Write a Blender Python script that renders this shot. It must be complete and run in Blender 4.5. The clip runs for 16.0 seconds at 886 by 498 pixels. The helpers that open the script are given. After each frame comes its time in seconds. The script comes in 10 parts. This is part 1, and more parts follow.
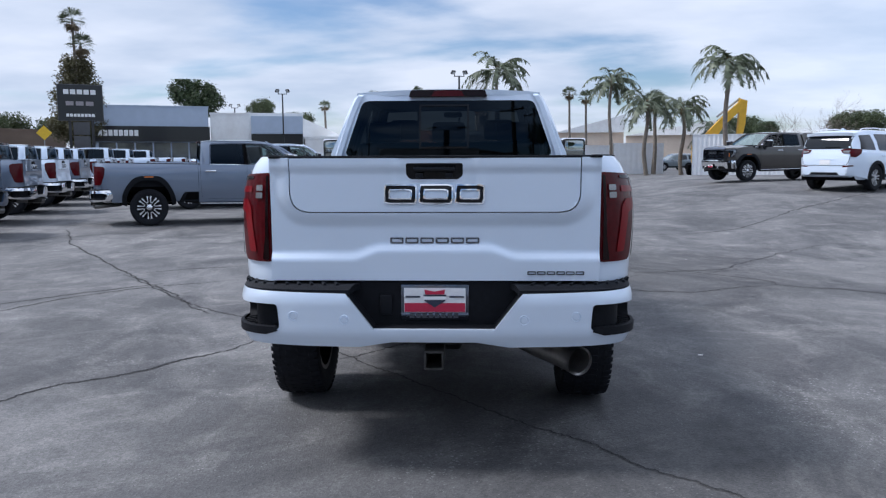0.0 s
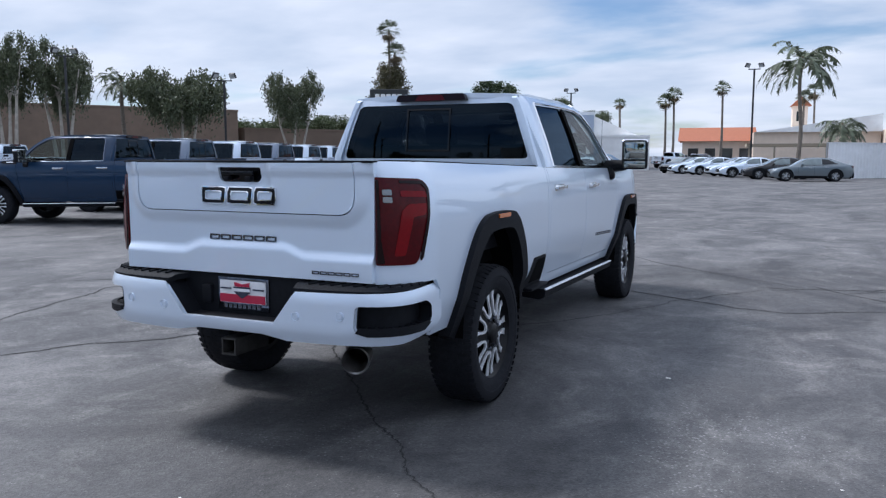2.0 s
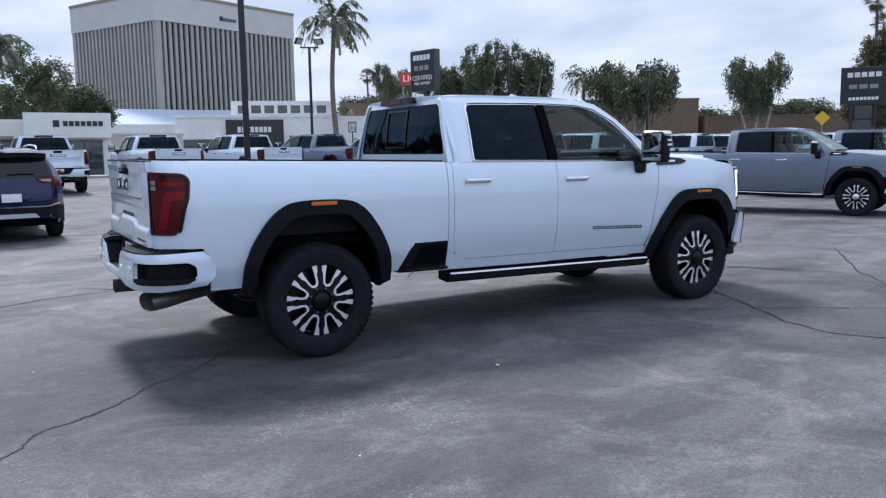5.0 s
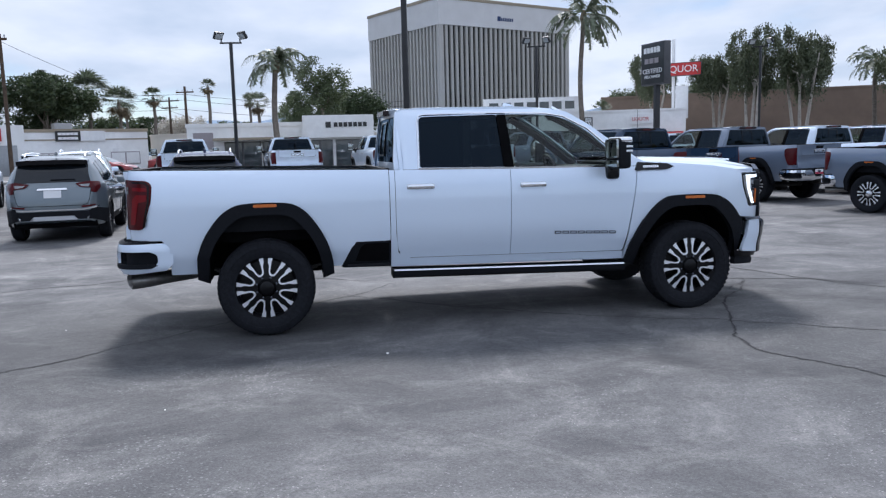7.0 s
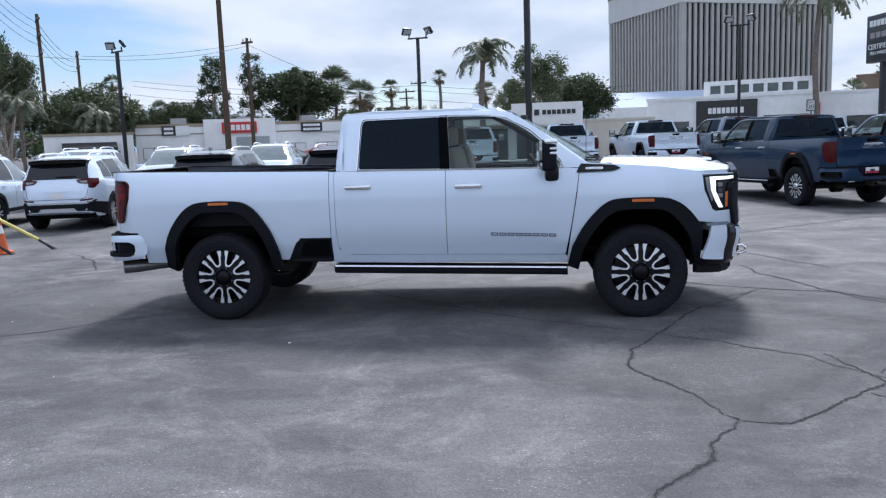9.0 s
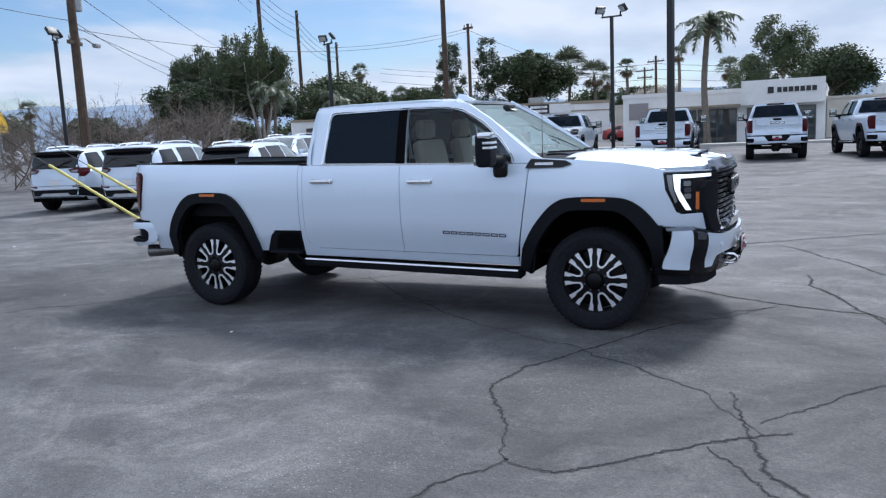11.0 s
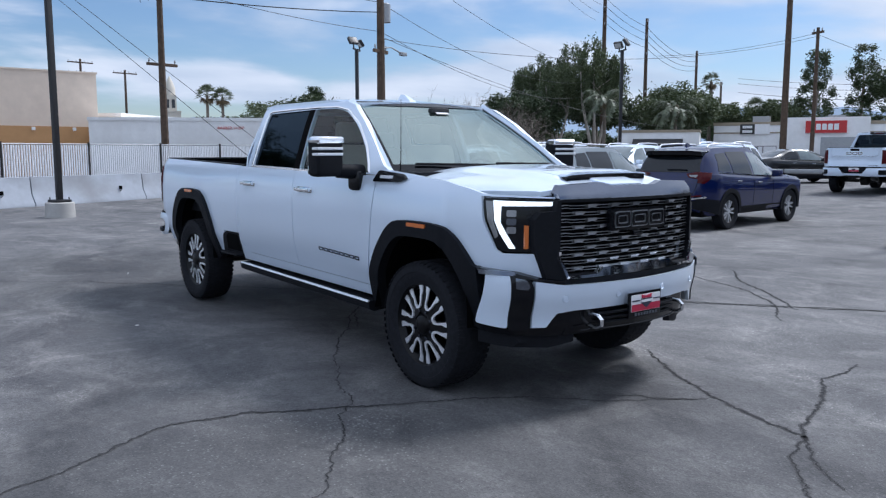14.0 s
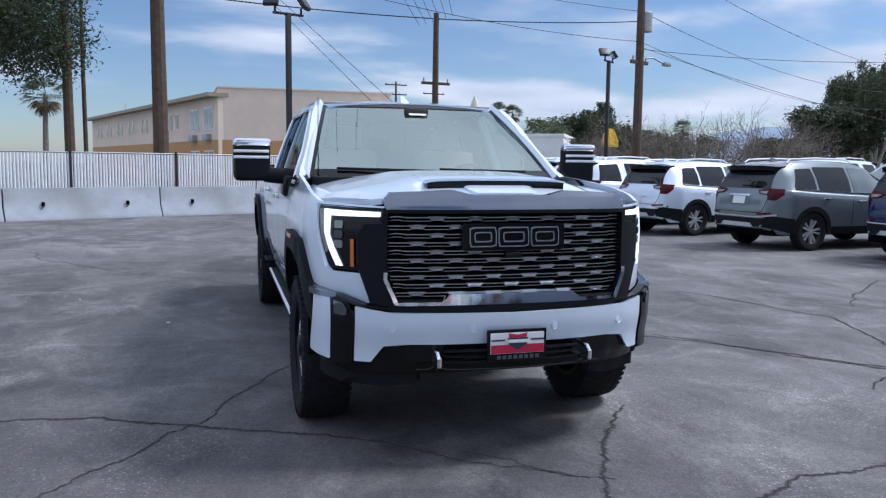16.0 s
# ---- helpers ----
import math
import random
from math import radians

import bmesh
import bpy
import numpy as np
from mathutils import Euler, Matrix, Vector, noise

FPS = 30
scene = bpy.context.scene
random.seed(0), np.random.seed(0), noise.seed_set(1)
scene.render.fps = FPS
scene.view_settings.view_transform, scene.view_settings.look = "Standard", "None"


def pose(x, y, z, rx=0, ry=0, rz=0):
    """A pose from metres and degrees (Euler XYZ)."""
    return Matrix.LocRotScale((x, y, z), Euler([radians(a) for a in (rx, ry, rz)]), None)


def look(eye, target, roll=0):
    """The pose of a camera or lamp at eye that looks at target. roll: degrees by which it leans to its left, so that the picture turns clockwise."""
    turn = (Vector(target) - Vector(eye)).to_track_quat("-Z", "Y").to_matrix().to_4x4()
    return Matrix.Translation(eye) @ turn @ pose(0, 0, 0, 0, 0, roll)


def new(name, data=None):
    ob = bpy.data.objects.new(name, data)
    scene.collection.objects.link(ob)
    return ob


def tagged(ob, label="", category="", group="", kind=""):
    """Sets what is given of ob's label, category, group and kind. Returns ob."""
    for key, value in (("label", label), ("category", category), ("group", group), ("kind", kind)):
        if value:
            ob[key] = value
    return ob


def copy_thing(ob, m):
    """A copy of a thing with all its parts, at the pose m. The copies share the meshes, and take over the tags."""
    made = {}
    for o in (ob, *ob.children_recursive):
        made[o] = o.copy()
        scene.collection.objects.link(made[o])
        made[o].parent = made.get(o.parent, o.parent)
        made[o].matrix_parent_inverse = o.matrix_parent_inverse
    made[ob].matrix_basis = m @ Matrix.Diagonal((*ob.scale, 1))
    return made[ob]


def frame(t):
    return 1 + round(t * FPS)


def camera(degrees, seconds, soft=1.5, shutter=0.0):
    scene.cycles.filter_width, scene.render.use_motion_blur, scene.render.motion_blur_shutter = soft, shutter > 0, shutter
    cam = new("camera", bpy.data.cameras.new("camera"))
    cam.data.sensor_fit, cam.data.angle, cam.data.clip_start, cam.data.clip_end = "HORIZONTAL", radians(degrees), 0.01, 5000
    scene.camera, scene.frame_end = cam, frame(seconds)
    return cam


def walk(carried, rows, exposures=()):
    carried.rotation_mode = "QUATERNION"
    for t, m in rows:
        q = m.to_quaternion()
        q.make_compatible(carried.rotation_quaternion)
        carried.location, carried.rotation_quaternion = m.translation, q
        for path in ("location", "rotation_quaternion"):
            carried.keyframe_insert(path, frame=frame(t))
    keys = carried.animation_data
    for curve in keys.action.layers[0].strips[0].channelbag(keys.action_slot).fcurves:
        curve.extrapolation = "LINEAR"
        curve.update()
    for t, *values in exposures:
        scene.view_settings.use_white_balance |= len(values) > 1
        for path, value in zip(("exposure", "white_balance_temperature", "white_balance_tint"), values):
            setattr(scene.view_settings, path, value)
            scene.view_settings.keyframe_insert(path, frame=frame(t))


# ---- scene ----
cam = camera(58.4, 16.0, 1.25)
PATH = [
    (0, (0.171, -4.933, 1.486), (0.102, -2.948, 1.256), -0.2),
    (0.5, (0.693, -4.979, 1.489), (0.467, -3.005, 1.257), -0),
    (1, (1.31, -4.878, 1.507), (0.893, -2.936, 1.274), 0.1),
    (1.5, (1.997, -4.742, 1.513), (1.378, -2.855, 1.282), 0.1),
    (2, (2.658, -4.506, 1.516), (1.844, -2.694, 1.283), 0),
    (2.5, (3.362, -4.3, 1.537), (2.369, -2.581, 1.297), 0),
    (3, (4.044, -3.974, 1.514), (2.881, -2.364, 1.275), -0.2),
    (3.5, (4.723, -3.651, 1.511), (3.404, -2.167, 1.269), -0.4),
    (4, (5.351, -3.238, 1.518), (3.886, -1.898, 1.271), -0.5),
    (6.5, (7.736, -0.376, 1.607), (5.821, 0.143, 1.354), -1.4),
    (7, (8.058, 0.286, 1.622), (6.107, 0.646, 1.368), -1.5),
    (7.5, (8.25, 1.005, 1.617), (6.277, 1.212, 1.361), -1.6),
    (8, (8.416, 1.759, 1.673), (6.434, 1.814, 1.412), -1.6),
    (8.5, (8.427, 2.449, 1.678), (6.447, 2.352, 1.411), -1.8),
    (9, (8.374, 3.174, 1.692), (6.409, 2.916, 1.421), -2.1),
    (9.5, (8.197, 3.851, 1.681), (6.26, 3.433, 1.405), -2.4),
    (10, (7.996, 4.522, 1.695), (6.101, 3.947, 1.414), -2.6),
    (12.5, (5.827, 7.191, 1.647), (4.283, 5.951, 1.367), -1.7),
    (13, (5.264, 7.6, 1.608), (3.821, 6.241, 1.342), -1.1),
    (13.5, (4.682, 7.929, 1.601), (3.344, 6.465, 1.343), -0.6),
    (14, (4.074, 8.208, 1.574), (2.847, 6.648, 1.328), -0),
    (14.5, (3.447, 8.429, 1.558), (2.347, 6.777, 1.320), 0.4),
    (15, (2.78, 8.614, 1.538), (1.836, 6.866, 1.309), 0.6),
    (15.5, (2.097, 8.749, 1.539), (1.341, 6.911, 1.315), 0.6),
    (16, (1.445, 8.769, 1.502), (0.896, 6.857, 1.294), 0.6),
]
walk(cam, [(t, look(eye, target, roll)) for t, eye, target, roll in PATH],
     [(0.0, 0.26, 5800, 13), (4.0, 0.30, 5800, 13), (8.0, 0.32, 5850, 13), (12.5, 0.20, 5700, 11), (16.0, 0.18, 5700, 14)])

# ---- light ----
SUN_FROM = Vector((-0.635, 0.04, 0.77)).normalized()
sun = new("sun", bpy.data.lights.new("sun", "SUN"))
sun.data.energy, sun.data.angle, sun.data.color = 3.0, radians(12.0), (1.0, 0.95, 0.88)
sun.matrix_world = look(SUN_FROM * 60, (0, 0, 0))

world = bpy.data.worlds.new("sky")
scene.world = world
world.use_nodes = True


def build_sky():
    nt = world.node_tree
    nt.nodes.clear()
    add, link = nt.nodes.new, nt.links.new
    sky = add("ShaderNodeTexSky")
    sky.sky_type, sky.sun_disc = "NISHITA", False
    sky.sun_elevation = math.asin(SUN_FROM.z)
    sky.sun_rotation = math.atan2(SUN_FROM.x, SUN_FROM.y)
    sky.air_density, sky.dust_density, sky.ozone_density = 1.0, 0.5, 4.0
    blue = add("ShaderNodeVectorMath")
    blue.operation = "SCALE"
    blue.inputs["Scale"].default_value = 0.09
    link(sky.outputs[0], blue.inputs[0])
    tc = add("ShaderNodeTexCoord")
    # cloud sheet: direction projected onto a high plane
    sep = add("ShaderNodeSeparateXYZ")
    link(tc.outputs["Generated"], sep.inputs[0])
    zz = add("ShaderNodeMath"); zz.operation = "MAXIMUM"; zz.inputs[1].default_value = 0.0
    link(sep.outputs["Z"], zz.inputs[0])
    za = add("ShaderNodeMath"); za.operation = "ADD"; za.inputs[1].default_value = 0.16
    link(zz.outputs[0], za.inputs[0])
    dx = add("ShaderNodeMath"); dx.operation = "DIVIDE"
    dy = add("ShaderNodeMath"); dy.operation = "DIVIDE"
    link(sep.outputs["X"], dx.inputs[0]); link(za.outputs[0], dx.inputs[1])
    link(sep.outputs["Y"], dy.inputs[0]); link(za.outputs[0], dy.inputs[1])
    comb = add("ShaderNodeCombineXYZ")
    link(dx.outputs[0], comb.inputs[0]); link(dy.outputs[0], comb.inputs[1])
    n1 = add("ShaderNodeTexNoise")
    n1.inputs["Scale"].default_value, n1.inputs["Detail"].default_value = 0.75, 9.0
    n1.inputs["Roughness"].default_value, n1.inputs["Distortion"].default_value = 0.50, 0.2
    mp = add("ShaderNodeMapping")
    mp.inputs["Rotation"].default_value = (0, 0, 0.5)
    mp.inputs["Scale"].default_value = (0.75, 0.95, 1.0)
    mp.inputs["Location"].default_value = (2.3, 0.4, 0.0)
    link(comb.outputs[0], mp.inputs[0]); link(mp.outputs[0], n1.inputs["Vector"])
    # the cover thins out towards -y
    cov = add("ShaderNodeMath"); cov.operation = "MULTIPLY_ADD"
    cov.inputs[1].default_value = 0.05
    north = add("ShaderNodeMapRange")
    north.interpolation_type = "SMOOTHSTEP"
    north.inputs["From Min"].default_value, north.inputs["From Max"].default_value = 0.1, 1.0
    north.inputs["To Min"].default_value, north.inputs["To Max"].default_value = -0.02, 0.025
    link(sep.outputs["Y"], north.inputs["Value"]); link(north.outputs[0], cov.inputs[2])
    link(sep.outputs["Y"], cov.inputs[0])
    covx = add("ShaderNodeMath"); covx.operation = "MULTIPLY_ADD"
    covx.inputs[1].default_value = 0.17
    xx = add("ShaderNodeMath"); xx.operation = "MULTIPLY"
    link(sep.outputs["X"], xx.inputs[0]); link(sep.outputs["X"], xx.inputs[1])
    link(xx.outputs[0], covx.inputs[0]); link(cov.outputs[0], covx.inputs[2])
    over = add("ShaderNodeMapRange")
    over.interpolation_type = "SMOOTHSTEP"
    over.inputs["From Min"].default_value, over.inputs["From Max"].default_value, over.inputs["To Max"].default_value = 0.2, 0.6, 0.16
    link(sep.outputs["Z"], over.inputs["Value"])
    co = add("ShaderNodeMath"); co.operation = "ADD"
    link(covx.outputs[0], co.inputs[0]); link(over.outputs[0], co.inputs[1])
    sm = add("ShaderNodeMath"); sm.operation = "ADD"
    link(n1.outputs["Fac"], sm.inputs[0]); link(co.outputs[0], sm.inputs[1])
    ramp = add("ShaderNodeMapRange")
    ramp.interpolation_type = "SMOOTHERSTEP"
    ramp.inputs["From Min"].default_value, ramp.inputs["From Max"].default_value = 0.44, 0.60
    link(sm.outputs[0], ramp.inputs["Value"])
    # towards +x, away from the sun, the cloud is thin and fully lit
    def eastward(most):
        e = add("ShaderNodeMapRange")
        e.interpolation_type = "SMOOTHSTEP"
        e.inputs["From Min"].default_value, e.inputs["From Max"].default_value = 0.1, 0.7
        e.inputs["To Min"].default_value, e.inputs["To Max"].default_value = most
        link(sep.outputs["X"], e.inputs["Value"])
        return e.outputs[0]
    mul = add("ShaderNodeMath"); mul.operation = "MULTIPLY"
    link(ramp.outputs[0], mul.inputs[0]); link(eastward((0.93, 0.66)), mul.inputs[1])
    n2 = add("ShaderNodeTexNoise")
    n2.inputs["Scale"].default_value, n2.inputs["Detail"].default_value = 1.6, 7.0
    link(mp.outputs[0], n2.inputs["Vector"])
    cr = add("ShaderNodeValToRGB")
    cr.color_ramp.elements[0].position, cr.color_ramp.elements[0].color = 0.36, (0.50, 0.555, 0.63, 1)
    cr.color_ramp.elements[1].position, cr.color_ramp.elements[1].color = 0.62, (0.71, 0.73, 0.765, 1)
    link(n2.outputs["Fac"], cr.inputs[0])
    high = add("ShaderNodeMapRange")
    high.interpolation_type = "SMOOTHSTEP"
    high.inputs["From Min"].default_value, high.inputs["From Max"].default_value = 0.17, 0.55
    high.inputs["To Min"].default_value, high.inputs["To Max"].default_value = 1.0, 1.3
    link(sep.outputs["Z"], high.inputs["Value"])
    lit = add("ShaderNodeVectorMath")
    lit.operation = "SCALE"
    bright = add("ShaderNodeMath"); bright.operation = "MULTIPLY"
    link(high.outputs[0], bright.inputs[0]); link(eastward((1.0, 1.26)), bright.inputs[1])
    link(cr.outputs[0], lit.inputs[0]); link(bright.outputs[0], lit.inputs["Scale"])
    mix = add("ShaderNodeMixRGB")
    link(mul.outputs[0], mix.inputs[0]); link(blue.outputs[0], mix.inputs[1]); link(lit.outputs[0], mix.inputs[2])
    bg = add("ShaderNodeBackground")
    bg.inputs["Strength"].default_value = 1.0
    out = add("ShaderNodeOutputWorld")
    link(mix.outputs[0], bg.inputs[0]); link(bg.outputs[0], out.inputs[0])


build_sky()

# ---- materials ----
def mat(name, color, rough=0.6, metal=0.0, coat=0.0, vary=0.0, scale=8.0, bump=0.0, bump_scale=60.0, stain=None, stain_scale=0.6,
        spec=0.5, emit=None, power=0.0, alpha=1.0, trans=0.0, ior=1.45, random=0.0):
    """A procedural surface: colour with fine and coarse variation, relief, gloss."""
    m = bpy.data.materials.new(name)
    m.use_nodes = True
    nt = m.node_tree
    p = nt.nodes["Principled BSDF"]
    add, link = nt.nodes.new, nt.links.new
    p.inputs["Base Color"].default_value = (*color, 1)
    p.inputs["Roughness"].default_value, p.inputs["Metallic"].default_value = rough, metal
    p.inputs["Coat Weight"].default_value, p.inputs["Coat Roughness"].default_value = coat, 0.03
    p.inputs["Specular IOR Level"].default_value = spec
    p.inputs["Transmission Weight"].default_value, p.inputs["IOR"].default_value = trans, ior
    if emit:
        p.inputs["Emission Color"].default_value, p.inputs["Emission Strength"].default_value = (*emit, 1), power
    tc = add("ShaderNodeTexCoord")
    if vary or stain:
        n = add("ShaderNodeTexNoise")
        n.inputs["Scale"].default_value, n.inputs["Detail"].default_value, n.inputs["Roughness"].default_value = scale, 8, 0.65
        link(tc.outputs["Object"], n.inputs["Vector"])
        ramp = add("ShaderNodeValToRGB")
        lo = [max(0, c * (1 - vary)) for c in color]
        hi = [min(1, c * (1 + vary)) for c in color]
        ramp.color_ramp.elements[0].position, ramp.color_ramp.elements[0].color = 0.32, (*lo, 1)
        ramp.color_ramp.elements[1].position, ramp.color_ramp.elements[1].color = 0.68, (*hi, 1)
        link(n.outputs["Fac"], ramp.inputs[0])
        col = ramp.outputs[0]
        if stain:
            s = add("ShaderNodeTexNoise")
            s.inputs["Scale"].default_value, s.inputs["Detail"].default_value = stain_scale, 6
            link(tc.outputs["Object"], s.inputs["Vector"])
            r2 = add("ShaderNodeMapRange")
            r2.inputs["From Min"].default_value, r2.inputs["From Max"].default_value = 0.45, 0.7
            link(s.outputs["Fac"], r2.inputs["Value"])
            mx = add("ShaderNodeMixRGB")
            mx.inputs[2].default_value = (*stain, 1)
            link(r2.outputs[0], mx.inputs[0]); link(col, mx.inputs[1])
            col = mx.outputs[0]
        if random:
            oi = add("ShaderNodeObjectInfo")
            hs = add("ShaderNodeHueSaturation")
            mr = add("ShaderNodeMapRange")
            mr.inputs["To Min"].default_value, mr.inputs["To Max"].default_value = 1 - random, 1 + random
            link(oi.outputs["Random"], mr.inputs["Value"]); link(mr.outputs[0], hs.inputs["Value"]); link(col, hs.inputs["Color"])
            col = hs.outputs[0]
        link(col, p.inputs["Base Color"])
    if bump:
        b = add("ShaderNodeTexNoise")
        b.inputs["Scale"].default_value, b.inputs["Detail"].default_value = bump_scale, 5
        link(tc.outputs["Object"], b.inputs["Vector"])
        bn = add("ShaderNodeBump")
        bn.inputs["Strength"].default_value, bn.inputs["Distance"].default_value = bump, 0.01
        link(b.outputs["Fac"], bn.inputs["Height"]); link(bn.outputs[0], p.inputs["Normal"])
    return m


M = {}
M["paint_white"] = mat("white_pearl_paint", (0.69, 0.78, 0.90), 0.36, 0.28, coat=1.0, vary=0.015, scale=300, spec=0.3)
M["paint_grey"] = mat("steel_grey_metallic_paint", (0.17, 0.21, 0.28), 0.38, 0.45, coat=1.0, vary=0.06, scale=400)
M["paint_blue"] = mat("dark_blue_metallic_paint", (0.008, 0.030, 0.072), 0.36, 0.2, coat=0.6, vary=0.06, scale=400, spec=0.25)
M["paint_navy"] = mat("navy_paint", (0.0025, 0.008, 0.058), 0.3, 0.0, coat=1.0, vary=0.05, scale=400, spec=0.05)
M["paint_silver"] = mat("silver_grey_paint", (0.15, 0.18, 0.20), 0.32, 0.5, coat=1.0, vary=0.05, scale=400)
M["paint_black"] = mat("black_paint", (0.012, 0.012, 0.014), 0.3, 0.0, coat=1.0, vary=0.05, scale=400, spec=0.25)
M["paint_brown"] = mat("dark_grey_brown_paint", (0.065, 0.06, 0.055), 0.38, 0.4, coat=1.0, vary=0.05, scale=400, spec=0.25)
M["paint_red"] = mat("red_paint", (0.28, 0.02, 0.02), 0.35, 0.1, coat=1.0, vary=0.05, scale=400)
M["trim"] = mat("textured_black_plastic", (0.0065, 0.0075, 0.0105), 0.65, vary=0.2, scale=40, bump=0.12, bump_scale=500, spec=0.2)
M["gloss"] = mat("gloss_black_plastic", (0.004, 0.0045, 0.0065), 0.14, coat=0.12, vary=0.1, scale=30, spec=0.28)
M["dark"] = mat("black_underbody", (0.0035, 0.0035, 0.004), 0.9, vary=0.3, scale=14, spec=0.06)
M["steel"] = mat("oiled_dark_steel", (0.05, 0.048, 0.045), 0.55, 0.6, vary=0.3, scale=20)
M["chrome"] = mat("bright_chrome", (0.82, 0.83, 0.85), 0.07, 1.0, vary=0.03, scale=5)
M["dark_chrome"] = mat("smoked_chrome", (0.15, 0.165, 0.20), 0.14, 1.0, vary=0.05, scale=5)
M["alloy_paint"] = mat("silver_painted_alloy", (0.50, 0.51, 0.53), 0.35, 0.35, coat=0.5, vary=0.05, scale=90)
M["header_chrome"] = mat("dark_smoked_chrome", (0.19, 0.205, 0.245), 0.18, 1.0, vary=0.05, scale=5)
M["alloy"] = mat("machined_alloy", (0.86, 0.87, 0.90), 0.38, 0.55, vary=0.04, scale=90)
M["rim_black"] = mat("gloss_black_wheel_paint", (0.004, 0.004, 0.005), 0.3, vary=0.2, scale=30, spec=0.25)
M["rubber"] = mat("tyre_rubber", (0.012, 0.013, 0.0165), 0.8, vary=0.3, scale=30, bump=0.15, bump_scale=160, spec=0.2)
M["tail_red"] = mat("red_lamp_lens", (0.062, 0.0005, 0.0025), 0.3, spec=0.15, coat=0.22, vary=0.25, scale=45)
M["tail_dark"] = mat("smoked_lamp_lens", (0.008, 0.001, 0.0015), 0.2, coat=0.15, spec=0.2, vary=0.2, scale=30)
M["tail_glow"] = mat("bright_red_light_guide", (0.17, 0.001, 0.004), 0.3, spec=0.15, coat=0.2, vary=0.1, scale=60)
M["lamp_clear"] = mat("clear_lamp_lens", (0.22, 0.225, 0.235), 0.15, 0.3, coat=0.8, vary=0.2, scale=120)
M["amber"] = mat("amber_lens", (0.58, 0.14, 0.015), 0.25, coat=1.0, vary=0.12, scale=200)
M["led"] = mat("daytime_running_light", (0.9, 0.95, 1.0), 0.3, emit=(0.93, 0.98, 1.0), power=0.85)
M["exhaust"] = mat("brushed_exhaust_steel", (0.28, 0.27, 0.26), 0.35, 0.8, vary=0.15, scale=25)
M["slat_chrome"] = mat("satin_chrome", (0.46, 0.48, 0.51), 0.30, 1.0, vary=0.05, scale=60)
M["mirror"] = mat("mirror_glass", (0.36, 0.39, 0.38), 0.03, 1.0, vary=0.02, scale=5)
M["cream"] = mat("cream_leather", (0.42, 0.38, 0.33), 0.55, vary=0.08, scale=30)
M["cabin"] = mat("dark_cabin_trim", (0.03, 0.03, 0.033), 0.6, vary=0.2, scale=25)
M["plate_white"] = mat("white_plate", (0.75, 0.75, 0.76), 0.4, vary=0.03, scale=40)
M["plate_red"] = mat("red_print", (0.45, 0.02, 0.06), 0.4, vary=0.05, scale=40)
M["print_dark"] = mat("dark_print", (0.03, 0.035, 0.06), 0.5, vary=0.05, scale=40)


def tint_glass(name, color, clear, gloss=1.0, sheen=(1, 1, 1)):
    """Sheet glass: a tinted part that lets light straight through, and a glossy face."""
    m = bpy.data.materials.new(name)
    m.use_nodes = True
    nt = m.node_tree
    nt.nodes.clear()
    add, link = nt.nodes.new, nt.links.new
    tr = add("ShaderNodeBsdfTransparent")
    tr.inputs[0].default_value = (*[c * clear for c in color], 1)
    gl = add("ShaderNodeBsdfGlossy")
    gl.inputs["Roughness"].default_value = 0.02
    gl.inputs["Color"].default_value = (*sheen, 1)
    fr = add("ShaderNodeFresnel")
    fr.inputs["IOR"].default_value = 1.55
    mx = add("ShaderNodeMixShader")
    out = add("ShaderNodeOutputMaterial")
    gf = add("ShaderNodeMath"); gf.operation = "MULTIPLY"; gf.inputs[1].default_value = gloss
    link(fr.outputs[0], gf.inputs[0]); link(gf.outputs[0], mx.inputs[0]); link(tr.outputs[0], mx.inputs[1]); link(gl.outputs[0], mx.inputs[2])
    link(mx.outputs[0], out.inputs[0])
    return m


M["glass"] = tint_glass("clear_car_glass", (0.9, 1.0, 0.97), 0.70, 0.5)
M["privacy"] = tint_glass("dark_privacy_glass", (0.8, 0.9, 1.0), 0.03, 0.42, (0.52, 0.74, 1.0))
M["wind"] = tint_glass("windscreen_glass", (0.90, 1.0, 0.95), 0.66, 0.5, (0.70, 0.81, 0.76))

# ---- mesh helpers ----
from mathutils.bvhtree import BVHTree
from mathutils.geometry import delaunay_2d_cdt


def crease(bm, angle=0.55):
    for f in bm.faces:
        f.smooth = True
    for e in bm.edges:
        if len(e.link_faces) == 2 and e.calc_face_angle(0) > angle:
            e.smooth = False
    return bm


def to_mesh(name, bm, material, angle=0.55, free=True):
    bm.normal_update()
    crease(bm, angle)
    me = bpy.data.meshes.new(name)
    bm.to_mesh(me)
    for m in (material if isinstance(material, (list, tuple)) else [material]):
        me.materials.append(m)
    if free:
        bm.free()
    return me


def part(name, bm, material, parent=None, label="", angle=0.55):
    me = bm if isinstance(bm, bpy.types.Mesh) else to_mesh(name, bm, material, angle)
    ob = new(name, me)
    ob.parent = parent
    if label:
        ob["label"] = label
    return ob


def mirrored(bm):
    b = bm.copy()
    bmesh.ops.scale(b, vec=(-1, 1, 1), verts=b.verts)
    bmesh.ops.reverse_faces(b, faces=b.faces)
    return b


def both(name, bm, material, parent, label="", angle=0.55):
    """The right-hand part and its mirror image."""
    b = mirrored(bm)
    return part(name, bm, material, parent, label, angle), part(name, b, material, parent, label, angle)


